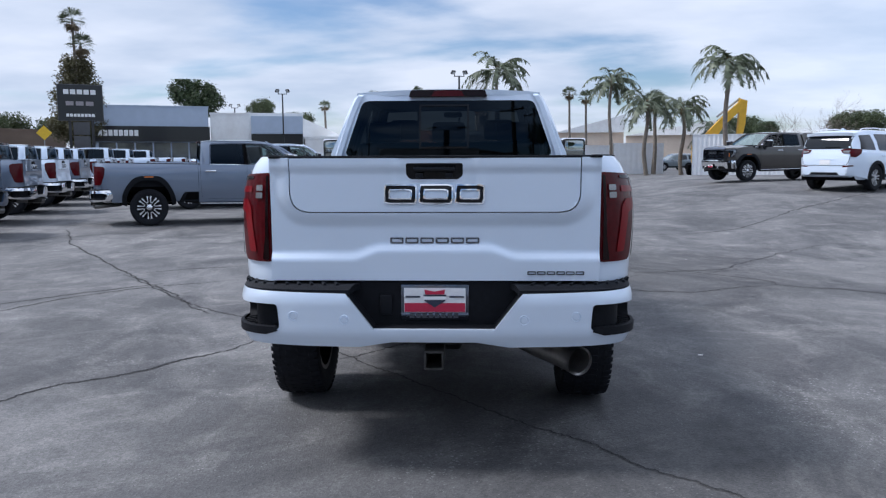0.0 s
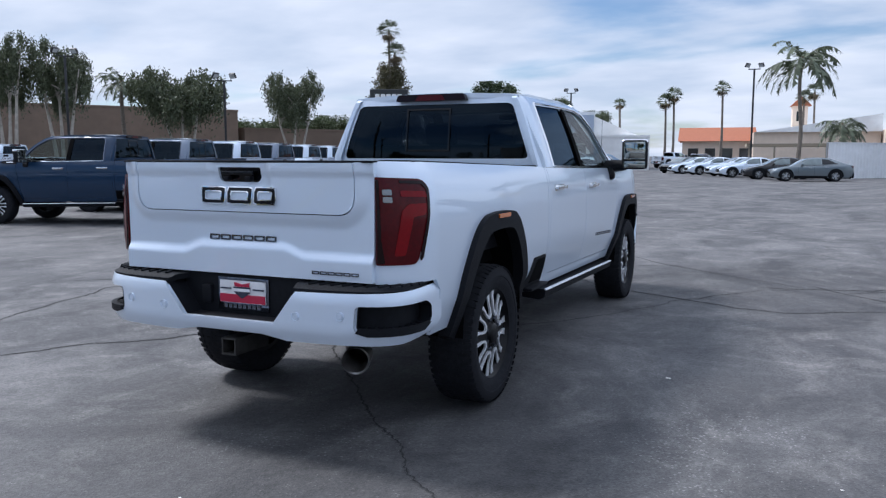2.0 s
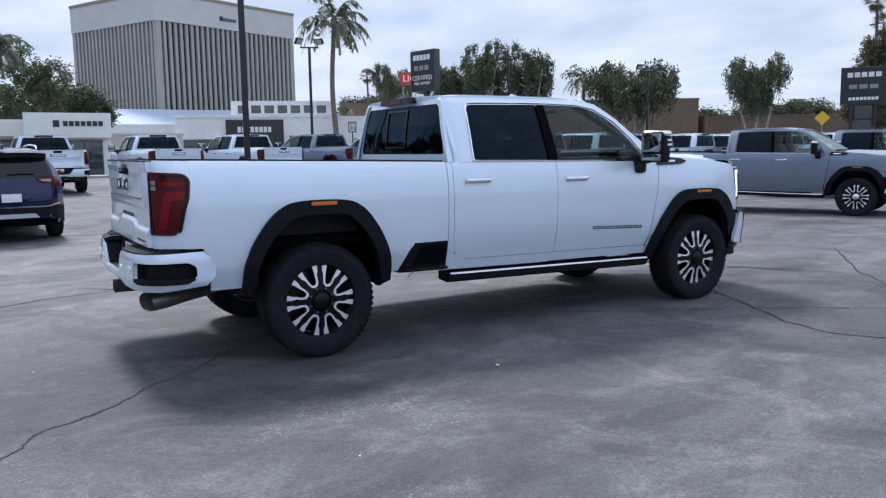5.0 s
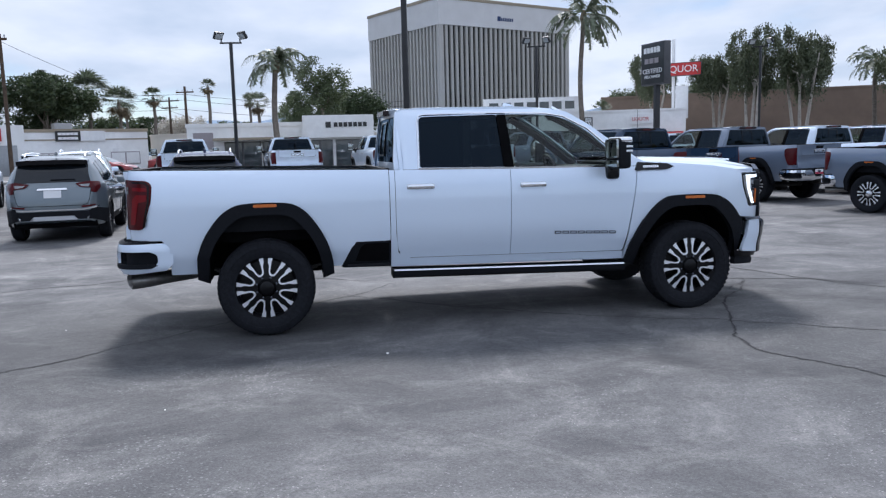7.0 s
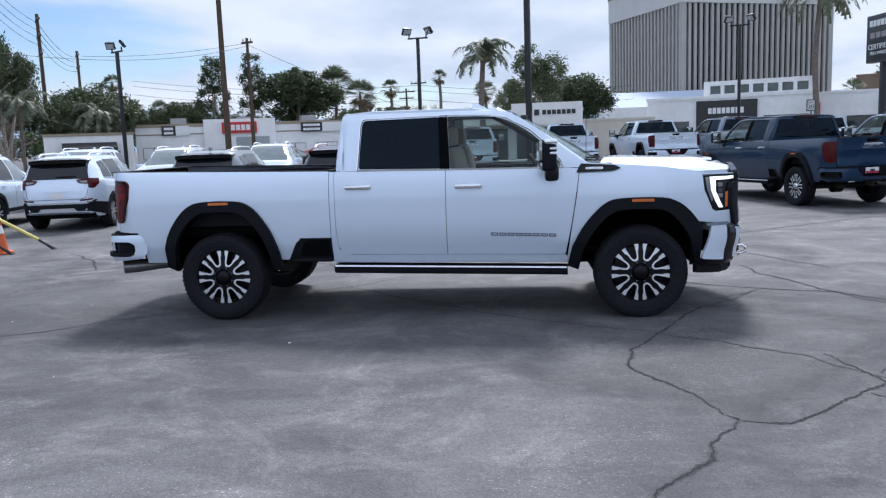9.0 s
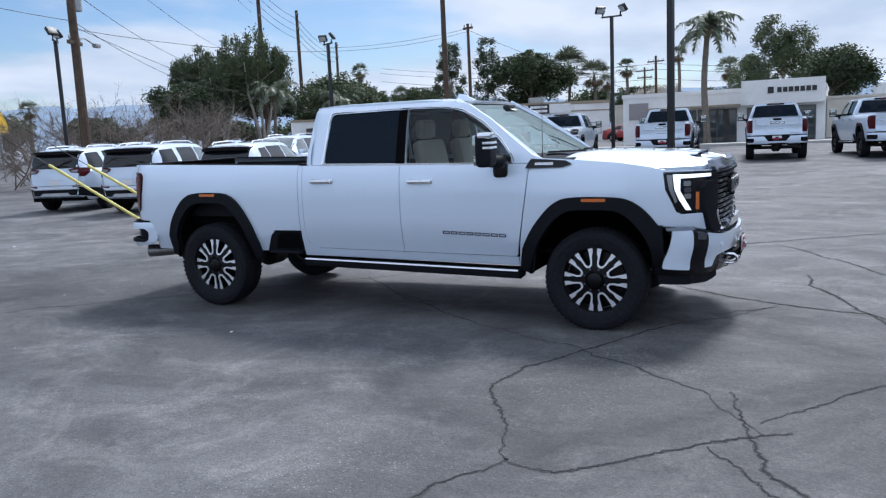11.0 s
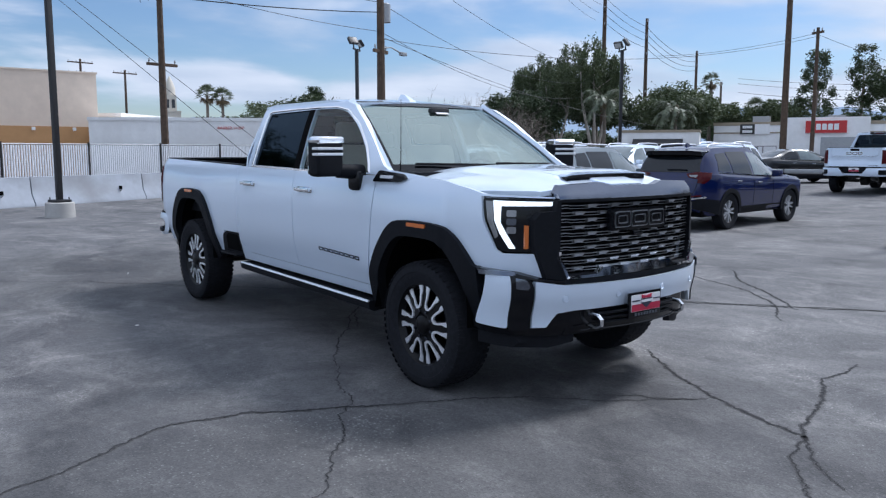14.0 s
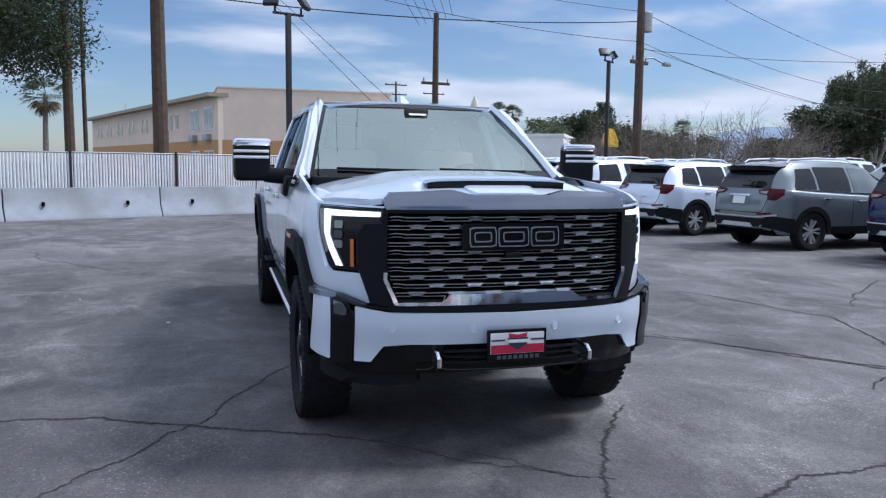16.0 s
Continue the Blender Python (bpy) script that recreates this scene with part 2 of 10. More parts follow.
def thing(name, label, category, group="", m=None, kind=""):
    ob = new(name)
    ob.empty_display_size = 0.2
    if m is not None:
        ob.matrix_basis = m
    return tagged(ob, label, category, group, kind)


def box(bm, x0, x1, y0, y1, z0, z1, bevel=0.0, seg=2, m=None):
    r = bmesh.ops.create_cube(bm, size=1.0)
    vs = r["verts"]
    for v in vs:
        v.co = Vector(((x0 + x1) / 2 + v.co.x * (x1 - x0), (y0 + y1) / 2 + v.co.y * (y1 - y0), (z0 + z1) / 2 + v.co.z * (z1 - z0)))
    if m is not None:
        for v in vs:
            v.co = m @ v.co
    if bevel:
        es = list({e for v in vs for e in v.link_edges})
        bmesh.ops.bevel(bm, geom=es, offset=bevel, segments=seg, affect="EDGES", profile=0.6)
    return bm


def boxed(*a, **k):
    return box(bmesh.new(), *a, **k)


def tube(bm, pts, r, seg=10, cap=True):
    """A tube along points; r is one radius or one for each point."""
    pts = [Vector(p) for p in pts]
    rs = r if isinstance(r, (list, tuple)) else [r] * len(pts)
    rings = []
    up = None
    for i, p in enumerate(pts):
        d = (pts[min(i + 1, len(pts) - 1)] - pts[max(i - 1, 0)]).normalized()
        if up is None:
            up = Vector((0, 0, 1)) if abs(d.z) < 0.9 else Vector((1, 0, 0))
        a = d.cross(up).normalized()
        b = a.cross(d).normalized()
        up = b
        rings.append([bm.verts.new(p + (a * math.cos(2 * math.pi * k / seg) + b * math.sin(2 * math.pi * k / seg)) * rs[i]) for k in range(seg)])
    for i in range(len(rings) - 1):
        for k in range(seg):
            bm.faces.new((rings[i][k], rings[i][(k + 1) % seg], rings[i + 1][(k + 1) % seg], rings[i + 1][k]))
    if cap:
        bm.faces.new(rings[0][::-1])
        bm.faces.new(rings[-1])
    return bm


def lathe(bm, profile, seg=32, m=None, close=False):
    """Profile of (radius, along) turned about the x axis."""
    rings = []
    for r, h in profile:
        rings.append([bm.verts.new((h, r * math.cos(2 * math.pi * k / seg), r * math.sin(2 * math.pi * k / seg))) for k in range(seg)])
    n = len(rings)
    for i in range(n if close else n - 1):
        a, b = rings[i], rings[(i + 1) % n]
        for k in range(seg):
            bm.faces.new((a[k], a[(k + 1) % seg], b[(k + 1) % seg], b[k]))
    if m is not None:
        for ring in rings:
            for v in ring:
                v.co = m @ v.co
    return bm


def prism(bm, poly, fn, d0, d1):
    """A polygon in (u, v), carried by fn(u, v, d), between two depths."""
    a = [bm.verts.new(fn(u, v, d0)) for u, v in poly]
    b = [bm.verts.new(fn(u, v, d1)) for u, v in poly]
    n = len(poly)
    bm.faces.new(a[::-1])
    bm.faces.new(b)
    for i in range(n):
        bm.faces.new((a[i], a[(i + 1) % n], b[(i + 1) % n], b[i]))
    return bm


def smooth_curve(xs, ys):
    """A smooth function through points."""
    xs, ys = list(xs), list(ys)
    n = len(xs)
    d = [(ys[i + 1] - ys[i]) / (xs[i + 1] - xs[i]) for i in range(n - 1)]
    t = [d[0]] + [0 if d[i - 1] * d[i] <= 0 else 2 * d[i - 1] * d[i] / (d[i - 1] + d[i]) for i in range(1, n - 1)] + [d[-1]]

    def f(x):
        if x <= xs[0]:
            return ys[0] + (x - xs[0]) * t[0]
        if x >= xs[-1]:
            return ys[-1] + (x - xs[-1]) * t[-1]
        i = 0
        while x > xs[i + 1]:
            i += 1
        h = xs[i + 1] - xs[i]
        s = (x - xs[i]) / h
        return ((2 * s**3 - 3 * s**2 + 1) * ys[i] + (s**3 - 2 * s**2 + s) * h * t[i] + (-2 * s**3 + 3 * s**2) * ys[i + 1] + (s**3 - s**2) * h * t[i + 1])
    return f


def step(a, b, x):
    s = min(1, max(0, (x - a) / (b - a)))
    return s * s * (3 - 2 * s)


def inside(poly, pts):
    """Which points lie in the polygon."""
    px, py = pts[:, 0], pts[:, 1]
    r = np.zeros(len(pts), bool)
    n = len(poly)
    for i in range(n):
        x0, y0 = poly[i]
        x1, y1 = poly[(i + 1) % n]
        if y0 == y1:
            continue
        r ^= ((y0 > py) != (y1 > py)) & (px < (x1 - x0) * (py - y0) / (y1 - y0) + x0)
    return r


def rounded(poly, r, seg=4):
    """The polygon with rounded corners; r is one radius or one for each corner."""
    out = []
    n = len(poly)
    for i in range(n):
        a, b, c = Vector(poly[i - 1]), Vector(poly[i]), Vector(poly[(i + 1) % n])
        rr = r[i] if isinstance(r, (list, tuple)) else r
        d0, d1 = (a - b), (c - b)
        k = min(rr, d0.length * 0.48, d1.length * 0.48)
        if k < 1e-4:
            out.append(tuple(b))
            continue
        p, q = b + d0.normalized() * k, b + d1.normalized() * k
        for j in range(seg + 1):
            s = j / seg
            out.append(tuple(p * (1 - s) ** 2 + b * 2 * s * (1 - s) + q * s**2))
    return out


def skin(outline, fn, grid=0.03, holes=(), lip=None, flip=False):
    """A sheet over the outline, less the holes, on the surface fn(u, v); its edges are turned in by lip."""
    loops = [outline] + list(holes)
    verts, edges = [], []
    for lp in loops:
        pts = []
        n = len(lp)
        for i in range(n):
            a, b = Vector(lp[i][:2]), Vector(lp[(i + 1) % n][:2])
            k = max(1, int((b - a).length / grid + 0.5))
            pts += [a.lerp(b, j / k) for j in range(k)]
        s = len(verts)
        verts += pts
        edges += [(s + i, s + (i + 1) % len(pts)) for i in range(len(pts))]
    border = np.array([tuple(v) for v in verts])
    lo, hi = border.min(0), border.max(0)
    gu = np.arange(lo[0] + grid / 2, hi[0], grid)
    gv = np.arange(lo[1] + grid / 2, hi[1], grid)
    if len(gu) and len(gv):
        g = np.array(np.meshgrid(gu, gv)).reshape(2, -1).T
        ok = inside(outline, g)
        for h in holes:
            ok &= ~inside(h, g)
        g = g[ok]
        keep = []
        for c in range(0, len(g), 400):
            d = np.sqrt(((g[c:c + 400, None] - border[None]) ** 2).sum(2)).min(1)
            keep.append(d > grid * 0.55)
        if keep:
            verts += [Vector(p) for p in g[np.concatenate(keep)]]
    ov, oe, of = delaunay_2d_cdt(verts, edges, [], 0, 1e-6)[:3]
    cen = np.array([[sum(ov[i][0] for i in f) / 3, sum(ov[i][1] for i in f) / 3] for f in of])
    ok = inside(outline, cen)
    for h in holes:
        ok &= ~inside(h, cen)
    bm = bmesh.new()
    bv = [bm.verts.new(fn(v[0], v[1])) for v in ov]
    for f, k in zip(of, ok):
        if k:
            idx = [bv[i] for i in f]
            try:
                bm.faces.new(idx[::-1] if flip else idx)
            except ValueError:
                pass
    loose = [v for v in bm.verts if not v.link_faces]
    bmesh.ops.delete(bm, geom=loose, context="VERTS")
    if lip is not None:
        lip = Vector(lip)
        rim = [e for e in bm.edges if len(e.link_faces) == 1]
        low = {}
        for e in rim:
            for v in e.verts:
                if v not in low:
                    low[v] = bm.verts.new(v.co + lip)
        for e in rim:
            a, b = e.verts
            lf = e.link_faces[0]
            vs = list(lf.verts)
            i = vs.index(a)
            if vs[(i + 1) % len(vs)] == b:
                bm.faces.new((b, a, low[a], low[b]))
            else:
                bm.faces.new((a, b, low[b], low[a]))
    return bm


def gz(x, y):
    """Height of the ground: the lot rises a little towards the street side and the far corner."""
    return 0.22 * step(-13, -24, x) * step(20, 11, y) + 0.6 * step(3, 11, x) * step(6, 24, y) * step(46, 33, y)


def ribbon(bm, pts, w, h, up=(0, 0, 1)):
    """A flat bar of width w (across) and height h along points."""
    up = Vector(up)
    rings = []
    pts = [Vector(p) for p in pts]
    for i, p in enumerate(pts):
        d = (pts[min(i + 1, len(pts) - 1)] - pts[max(i - 1, 0)]).normalized()
        a = d.cross(up).normalized() * (w / 2)
        b = up * (h / 2)
        rings.append([bm.verts.new(p + q) for q in (-a - b, a - b, a + b, -a + b)])
    for i in range(len(rings) - 1):
        for k in range(4):
            bm.faces.new((rings[i][k], rings[i][(k + 1) % 4], rings[i + 1][(k + 1) % 4], rings[i + 1][k]))
    bm.faces.new(rings[0][::-1])
    bm.faces.new(rings[-1])
    return bm

# ---- pickup truck ----
# Plan of the truck: rear axle at y = 0, front axle at y = 4.037, nose towards +y.
WB = 4.037
SEC = smooth_curve((0.45, 0.52, 0.60, 0.66, 0.705, 0.725, 0.78, 0.95, 1.12, 1.26, 1.34, 1.40, 1.44, 1.47), (-0.110, -0.084, -0.056, -0.036, -0.0215, -0.018, -0.012, -0.002, 0.0, -0.008, -0.022, -0.042, -0.068, -0.10))
FRONT = [(0.985, 4.20), (0.983, 4.32), (0.975, 4.45), (0.945, 4.59), (0.885, 4.725), (0.80, 4.83), (0.70, 4.905), (0.60, 4.95), (0.40, 4.985), (0.20, 5.0), (0.0, 5.005)]
TAIL = [(0.985, -0.85), (0.976, -0.92), (0.953, -0.99), (0.913, -1.055), (0.862, -1.108), (0.80, -1.143), (0.76, -1.152)]


def arc(points, s0, sign):
    s, ss = s0, [s0]
    for a, b in zip(points, points[1:]):
        s += sign * math.hypot(b[0] - a[0], b[1] - a[1])
        ss.append(s)
    if sign < 0:
        ss, points = ss[::-1], points[::-1]
    return smooth_curve(ss, [p[0] for p in points]), smooth_curve(ss, [p[1] for p in points]), ss


FX, FY, FS = arc(FRONT, 4.20, 1)
TX, TY, TS = arc(TAIL, -0.85, -1)


def plan(s):
    if s > 4.2:
        return FX(s), FY(s)
    if s < -0.85:
        return TX(s), TY(s)
    return 0.985, s


def flank(s, z, out=0.0):
    """A point of the right flank: s is y along the side, and runs on round the nose and the tail."""
    x, y = plan(s)
    x0, y0 = plan(s - 0.01)
    x1, y1 = plan(s + 0.01)
    n = Vector((y1 - y0, x0 - x1, 0)).normalized()
    d = SEC(z) + out
    if s < 4.3:
        d += 0.014 * math.exp(-((s - 0.0) / 0.62) ** 2) * step(1.45, 1.15, z)
        d += 0.014 * math.exp(-((s - 4.0) / 0.6) ** 2) * step(1.42, 1.1, z)
    if -0.85 < s < 3.3 and z < 1.0:
        d -= 0.012 * math.exp(-((z - 0.70) / 0.10) ** 2) * step(0.7, 1.3, s) * step(3.4, 2.9, s)
    if s < -0.85:
        # the corner post of the bed stands upright at its back
        return Vector((x + n.x * d, y + n.y * (out + (d - out) * (1 - step(-0.88, -1.0, s))), z))
    return Vector((x, y, z)) + n * d


def s_front(x):
    """The running length at which the nose is x from the middle."""
    lo, hi = 4.2, FS[-1]
    for _ in range(40):
        mid = (lo + hi) / 2
        if FX(mid) > x:
            lo = mid
        else:
            hi = mid
    return lo


ARCH_R_OUT = [(-0.585, 0.50), (-0.575, 0.70), (-0.52, 0.86), (-0.40, 1.03), (-0.30, 1.115), (-0.18, 1.16), (0.20, 1.16), (0.31, 1.12), (0.41, 1.03), (0.53, 0.84), (0.59, 0.66), (0.60, 0.50)]
ARCH_R_IN = [(-0.485, 0.46), (-0.475, 0.68), (-0.42, 0.82), (-0.32, 0.95), (-0.22, 1.03), (-0.14, 1.055), (0.16, 1.055), (0.24, 1.03), (0.33, 0.95), (0.43, 0.81), (0.49, 0.64), (0.50, 0.46)]
ARCH_F_OUT = [(3.37, 0.47), (3.415, 0.66), (3.50, 0.83), (3.63, 0.99), (3.72, 1.065), (3.82, 1.105), (4.24, 1.105), (4.35, 1.07), (4.45, 1.0), (4.545, 0.875), (4.58, 0.86), (4.60, 0.50)]
ARCH_F_IN = [(3.47, 0.43), (3.52, 0.64), (3.60, 0.79), (3.71, 0.92), (3.80, 0.98), (3.88, 1.0), (4.19, 1.0), (4.27, 0.975), (4.36, 0.90), (4.45, 0.78), (4.50, 0.66), (4.51, 0.46)]


def eased(points, rounds=2):
    """The same line with its corners cut, so that it runs round smoothly."""
    for _ in range(rounds):
        new_points = [points[0], points[1]]
        for (xa, za), (xb, zb) in zip(points[1:], points[2:]):
            new_points += [(xa * 0.75 + xb * 0.25, za * 0.75 + zb * 0.25), (xa * 0.25 + xb * 0.75, za * 0.25 + zb * 0.75)]
        points = new_points + [points[-1]]
    return points


ARCH_R_OUT, ARCH_R_IN = eased(ARCH_R_OUT), eased(ARCH_R_IN)
ARCH_F_IN = eased(ARCH_F_IN)
ARCH_F_OUT = eased(ARCH_F_OUT[:10]) + ARCH_F_OUT[10:]


def gh_x(z):
    return GHX(z)


GHX = smooth_curve((1.38, 1.44, 1.55, 1.70, 1.85, 1.92, 1.96, 1.985), (0.938, 0.922, 0.885, 0.832, 0.770, 0.733, 0.69, 0.62))


def side_up(y, z, out=0.0):
    """The upper side of the cab, leaning in."""
    x = gh_x(z) + out
    x -= 0.055 * step(2.9, 3.7, y) * step(1.40, 1.75, z)
    x -= 0.05 * step(1.30, 1.16, y)
    return Vector((x, y, z))


def hood_z(x, y):
    zc = 1.447 - 0.030 * step(3.6, 4.6, y) - 0.055 * step(4.45, 4.98, y)
    a = abs(x)
    zc -= 0.10 * (a / 0.9) ** 3
    zc += 0.026 * step(0.56, 0.40, a) * step(3.6, 4.0, y) * step(5.0, 4.75, y)
    zc -= 0.025 * step(4.70, 4.765, y) * step(0.46, 0.40, a)
    return zc


def front_y(x):
    return FY(s_front(min(0.98, abs(x))))


def tread(bm, r, w, x, n, depth=0.012):
    """Blocks of an all-terrain tyre."""
    for k in range(n):
        a = 2 * math.pi * k / n
        for row, (c, bw, ph) in enumerate(((-0.40, 0.17, 0.0), (-0.15, 0.15, 0.5), (0.10, 0.15, 0.2), (0.40, 0.17, 0.6))):
            aa = a + ph * 2 * math.pi / n
            hw = math.pi / n * 0.72
            vs = []
            for rr, sh in ((r - 0.004, 1.0), (r + depth, 0.86)):
                drop = 0.010 if abs(c) > 0.3 else 0.0
                for dx, da in ((-bw, -hw), (bw, -hw * 0.7), (bw, hw), (-bw, hw * 0.7)):
                    xx = x + (c + dx * 0.62 * sh) * w
                    edge = drop * (1 if abs(c + dx) > 0.45 else 0.0)
                    vs.append(bm.verts.new((xx, (rr - edge) * math.cos(aa + da * sh), (rr - edge) * math.sin(aa + da * sh))))
            for f in ((4, 5, 6, 7), (0, 1, 5, 4), (1, 2, 6, 5), (2, 3, 7, 6), (3, 0, 4, 7)):
                bm.faces.new([vs[i] for i in f])


WHEEL = {}


def wheel_meshes(style, R=0.430, rim=0.284, w=0.275, blocks=46):
    """Meshes of one wheel about the x axis, outer face towards +x: tyre, rim, faces, hub."""
    if style in WHEEL:
        return WHEEL[style]
    t = bmesh.new()
    lathe(t, [(rim - 0.01, -w * 0.42), (rim + 0.02, -w * 0.46), (rim + 0.06, -w * 0.5), (R - 0.045, -w * 0.5), (R - 0.018, -w * 0.46), (R - 0.006, -w * 0.36), (R - 0.004, 0),
              (R - 0.006, w * 0.36), (R - 0.018, w * 0.46), (R - 0.045, w * 0.5), (rim + 0.072, w * 0.505), (rim + 0.068, w * 0.492), (rim + 0.045, w * 0.49), (rim + 0.02, w * 0.46), (rim - 0.01, w * 0.42)], 64)
    tr = bmesh.new()
    if blocks and style == "dark":
        tread(tr, R - 0.006, w, 0.0, 58, 0.0045)
    r = bmesh.new()
    lathe(r, [(rim - 0.03, -w * 0.42), (rim, -w * 0.43), (rim, -w * 0.38), (rim - 0.03, -w * 0.2), (rim - 0.035, w * 0.25), (rim - 0.012, w * 0.36), (rim - 0.003, w * 0.42), (rim + 0.006, w * 0.425), (rim + 0.006, w * 0.38)], 64)
    lathe(r, [(0.001, w * 0.10), (rim - 0.034, w * 0.02)], 48)
    x_in, x_out = w * 0.18, w * 0.33
    f = bmesh.new()
    n = 8
    k = rim / 0.268

    def at(rr, a, x):
        return Vector((x, rr * math.cos(a), rr * math.sin(a)))
    for i in range(n):
        a0 = 2 * math.pi * i / n + math.pi / 2

        def fn(u, v, d):
            # u across, v along the radius
            q = math.hypot(u, v)
            return at(q, a0 + math.atan2(u, v), d + 0.02 * step(0.24, 0.10, q))
        body = [(-0.030 * k, 0.075 * k), (0.030 * k, 0.075 * k), (0.042 * k, 0.17 * k), (0.060 * k, 0.258 * k), (0.02 * k, 0.264 * k), (-0.02 * k, 0.264 * k), (-0.060 * k, 0.258 * k), (-0.042 * k, 0.17 * k)]
        prism(r, body, fn, x_in - 0.02, x_out - 0.010)
        # bright edge round the opening beside this spoke, wide at the rim and narrow at the hub
        a1 = a0 + math.pi / n

        def fw(u, v, d):
            q = math.hypot(u, v)
            return at(q, a1 + math.atan2(u, v), d + 0.02 * step(0.24, 0.10, q))
        for s in (-1, 1):
            leg = [(0.0, 0.104), (s * 0.022, 0.112), (s * 0.036, 0.140), (s * 0.046, 0.178), (s * 0.064, 0.200), (s * 0.081, 0.250), (s * 0.041, 0.259), (s * 0.038, 0.215), (s * 0.030, 0.175), (s * 0.024, 0.142), (s * 0.014, 0.125), (0.0, 0.120)]
            leg = [(a * k, b * k) for a, b in leg]
            prism(f, leg if s > 0 else leg[::-1], fw, x_out - 0.014, x_out)
    h = bmesh.new()
    lathe(h, [(0.001, x_out + 0.035), (0.045 * k, x_out + 0.034), (0.058 * k, x_out + 0.026), (0.066 * k, x_out + 0.008), (0.085 * k, x_out - 0.005), (0.09 * k, x_in - 0.02)], 32)
    nuts = bmesh.new()
    a = math.pi / n
    lathe(nuts, [(0.001, x_out + 0.022), (0.010, x_out + 0.021), (0.012, x_out + 0.015), (0.012, x_in)], 8, Matrix.Translation((0, 0.088 * k * math.cos(a), 0.088 * k * math.sin(a))))
    face = {"dark": M["gloss"], "bright": M["alloy"], "six": M["alloy"], "black": M["gloss"]}[style]
    WHEEL[style] = (to_mesh("tyre", t, M["rubber"]), to_mesh("tread", tr, M["rubber"]), to_mesh("rim", r, M["rim_black"]), to_mesh("spoke_face", f, M["gloss"] if style == "black" else M["alloy"]),
                    to_mesh("hub_cap", h, M["rim_black"] if style != "bright" else M["chrome"]), to_mesh("wheel_nut", nuts, M["dark_chrome"]))
    return WHEEL[style]


def add_wheel(root, style, x, y, z, left=False):
    tyre, lugs, rim, face, hub, nuts = wheel_meshes(style)
    wob = part("wheel", tyre, None, root, "")
    wob.name = "wheel"
    wob.matrix_basis = pose(-x if left else x, y, z, 0, 0, 180 if left else 0)
    for n, me in (("rim", rim), ("spoke_face", face), ("hub_cap", hub)):
        part(n, me, None, wob)
    if style == "dark":
        tagged(part("tread", lugs, None, wob), kind="stuff")
        for i in range(8):
            part("wheel_nut", nuts, None, wob).matrix_basis = Matrix.Rotation(2 * math.pi * i / 8, 4, "X")
    return wob


def block_badge(bm, fn, u0, u1, v0, v1, slots, d=0.012):
    """A row of raised blocks in place of a maker's mark."""
    n = len(slots)
    total = sum(slots)
    gap = (u1 - u0) * 0.03
    u = u0
    for wgt in slots:
        w = (u1 - u0) * wgt / total
        c = (v1 - v0) * 0.22
        a, b = u + gap / 2, u + w - gap / 2
        prism(bm, [(a + c, v0), (b - c * 0.3, v0), (b, v0 + c), (b, v1 - c * 0.3), (b - c, v1), (a + c * 0.3, v1), (a, v1 - c), (a, v0 + c * 0.3)], fn, 0.0, d)
        u += w
    return bm


def ring_badge(bm, fn, u0, u1, v0, v1, slots, stroke, d=0.012, inset=0.0):
    """A row of raised open frames in place of a maker's mark."""
    total = sum(slots)
    gap = (u1 - u0) * 0.02
    u = u0
    for wgt in slots:
        w = (u1 - u0) * wgt / total
        loops = []
        for e in (inset, stroke - inset):
            a, b, lo, hi = u + gap / 2 + e, u + w - gap / 2 - e, v0 + e, v1 - e
            c = (v1 - v0) * 0.24 - e * 0.3
            loops.append([(a + c, lo), (b - c * 0.3, lo), (b, lo + c), (b, hi - c * 0.3), (b - c, hi), (a + c * 0.3, hi), (a, hi - c), (a, lo + c * 0.3)])
        rings = [[bm.verts.new(fn(x, z, q)) for x, z in lp] for lp in loops for q in (0.0, d)]
        o0, o1, i0, i1 = rings
        for k in range(8):
            n = (k + 1) % 8
            bm.faces.new((o0[k], o0[n], o1[n], o1[k]))
            bm.faces.new((i0[n], i0[k], i1[k], i1[n]))
            bm.faces.new((o1[k], o1[n], i1[n], i1[k]))
        u += w
    return bm


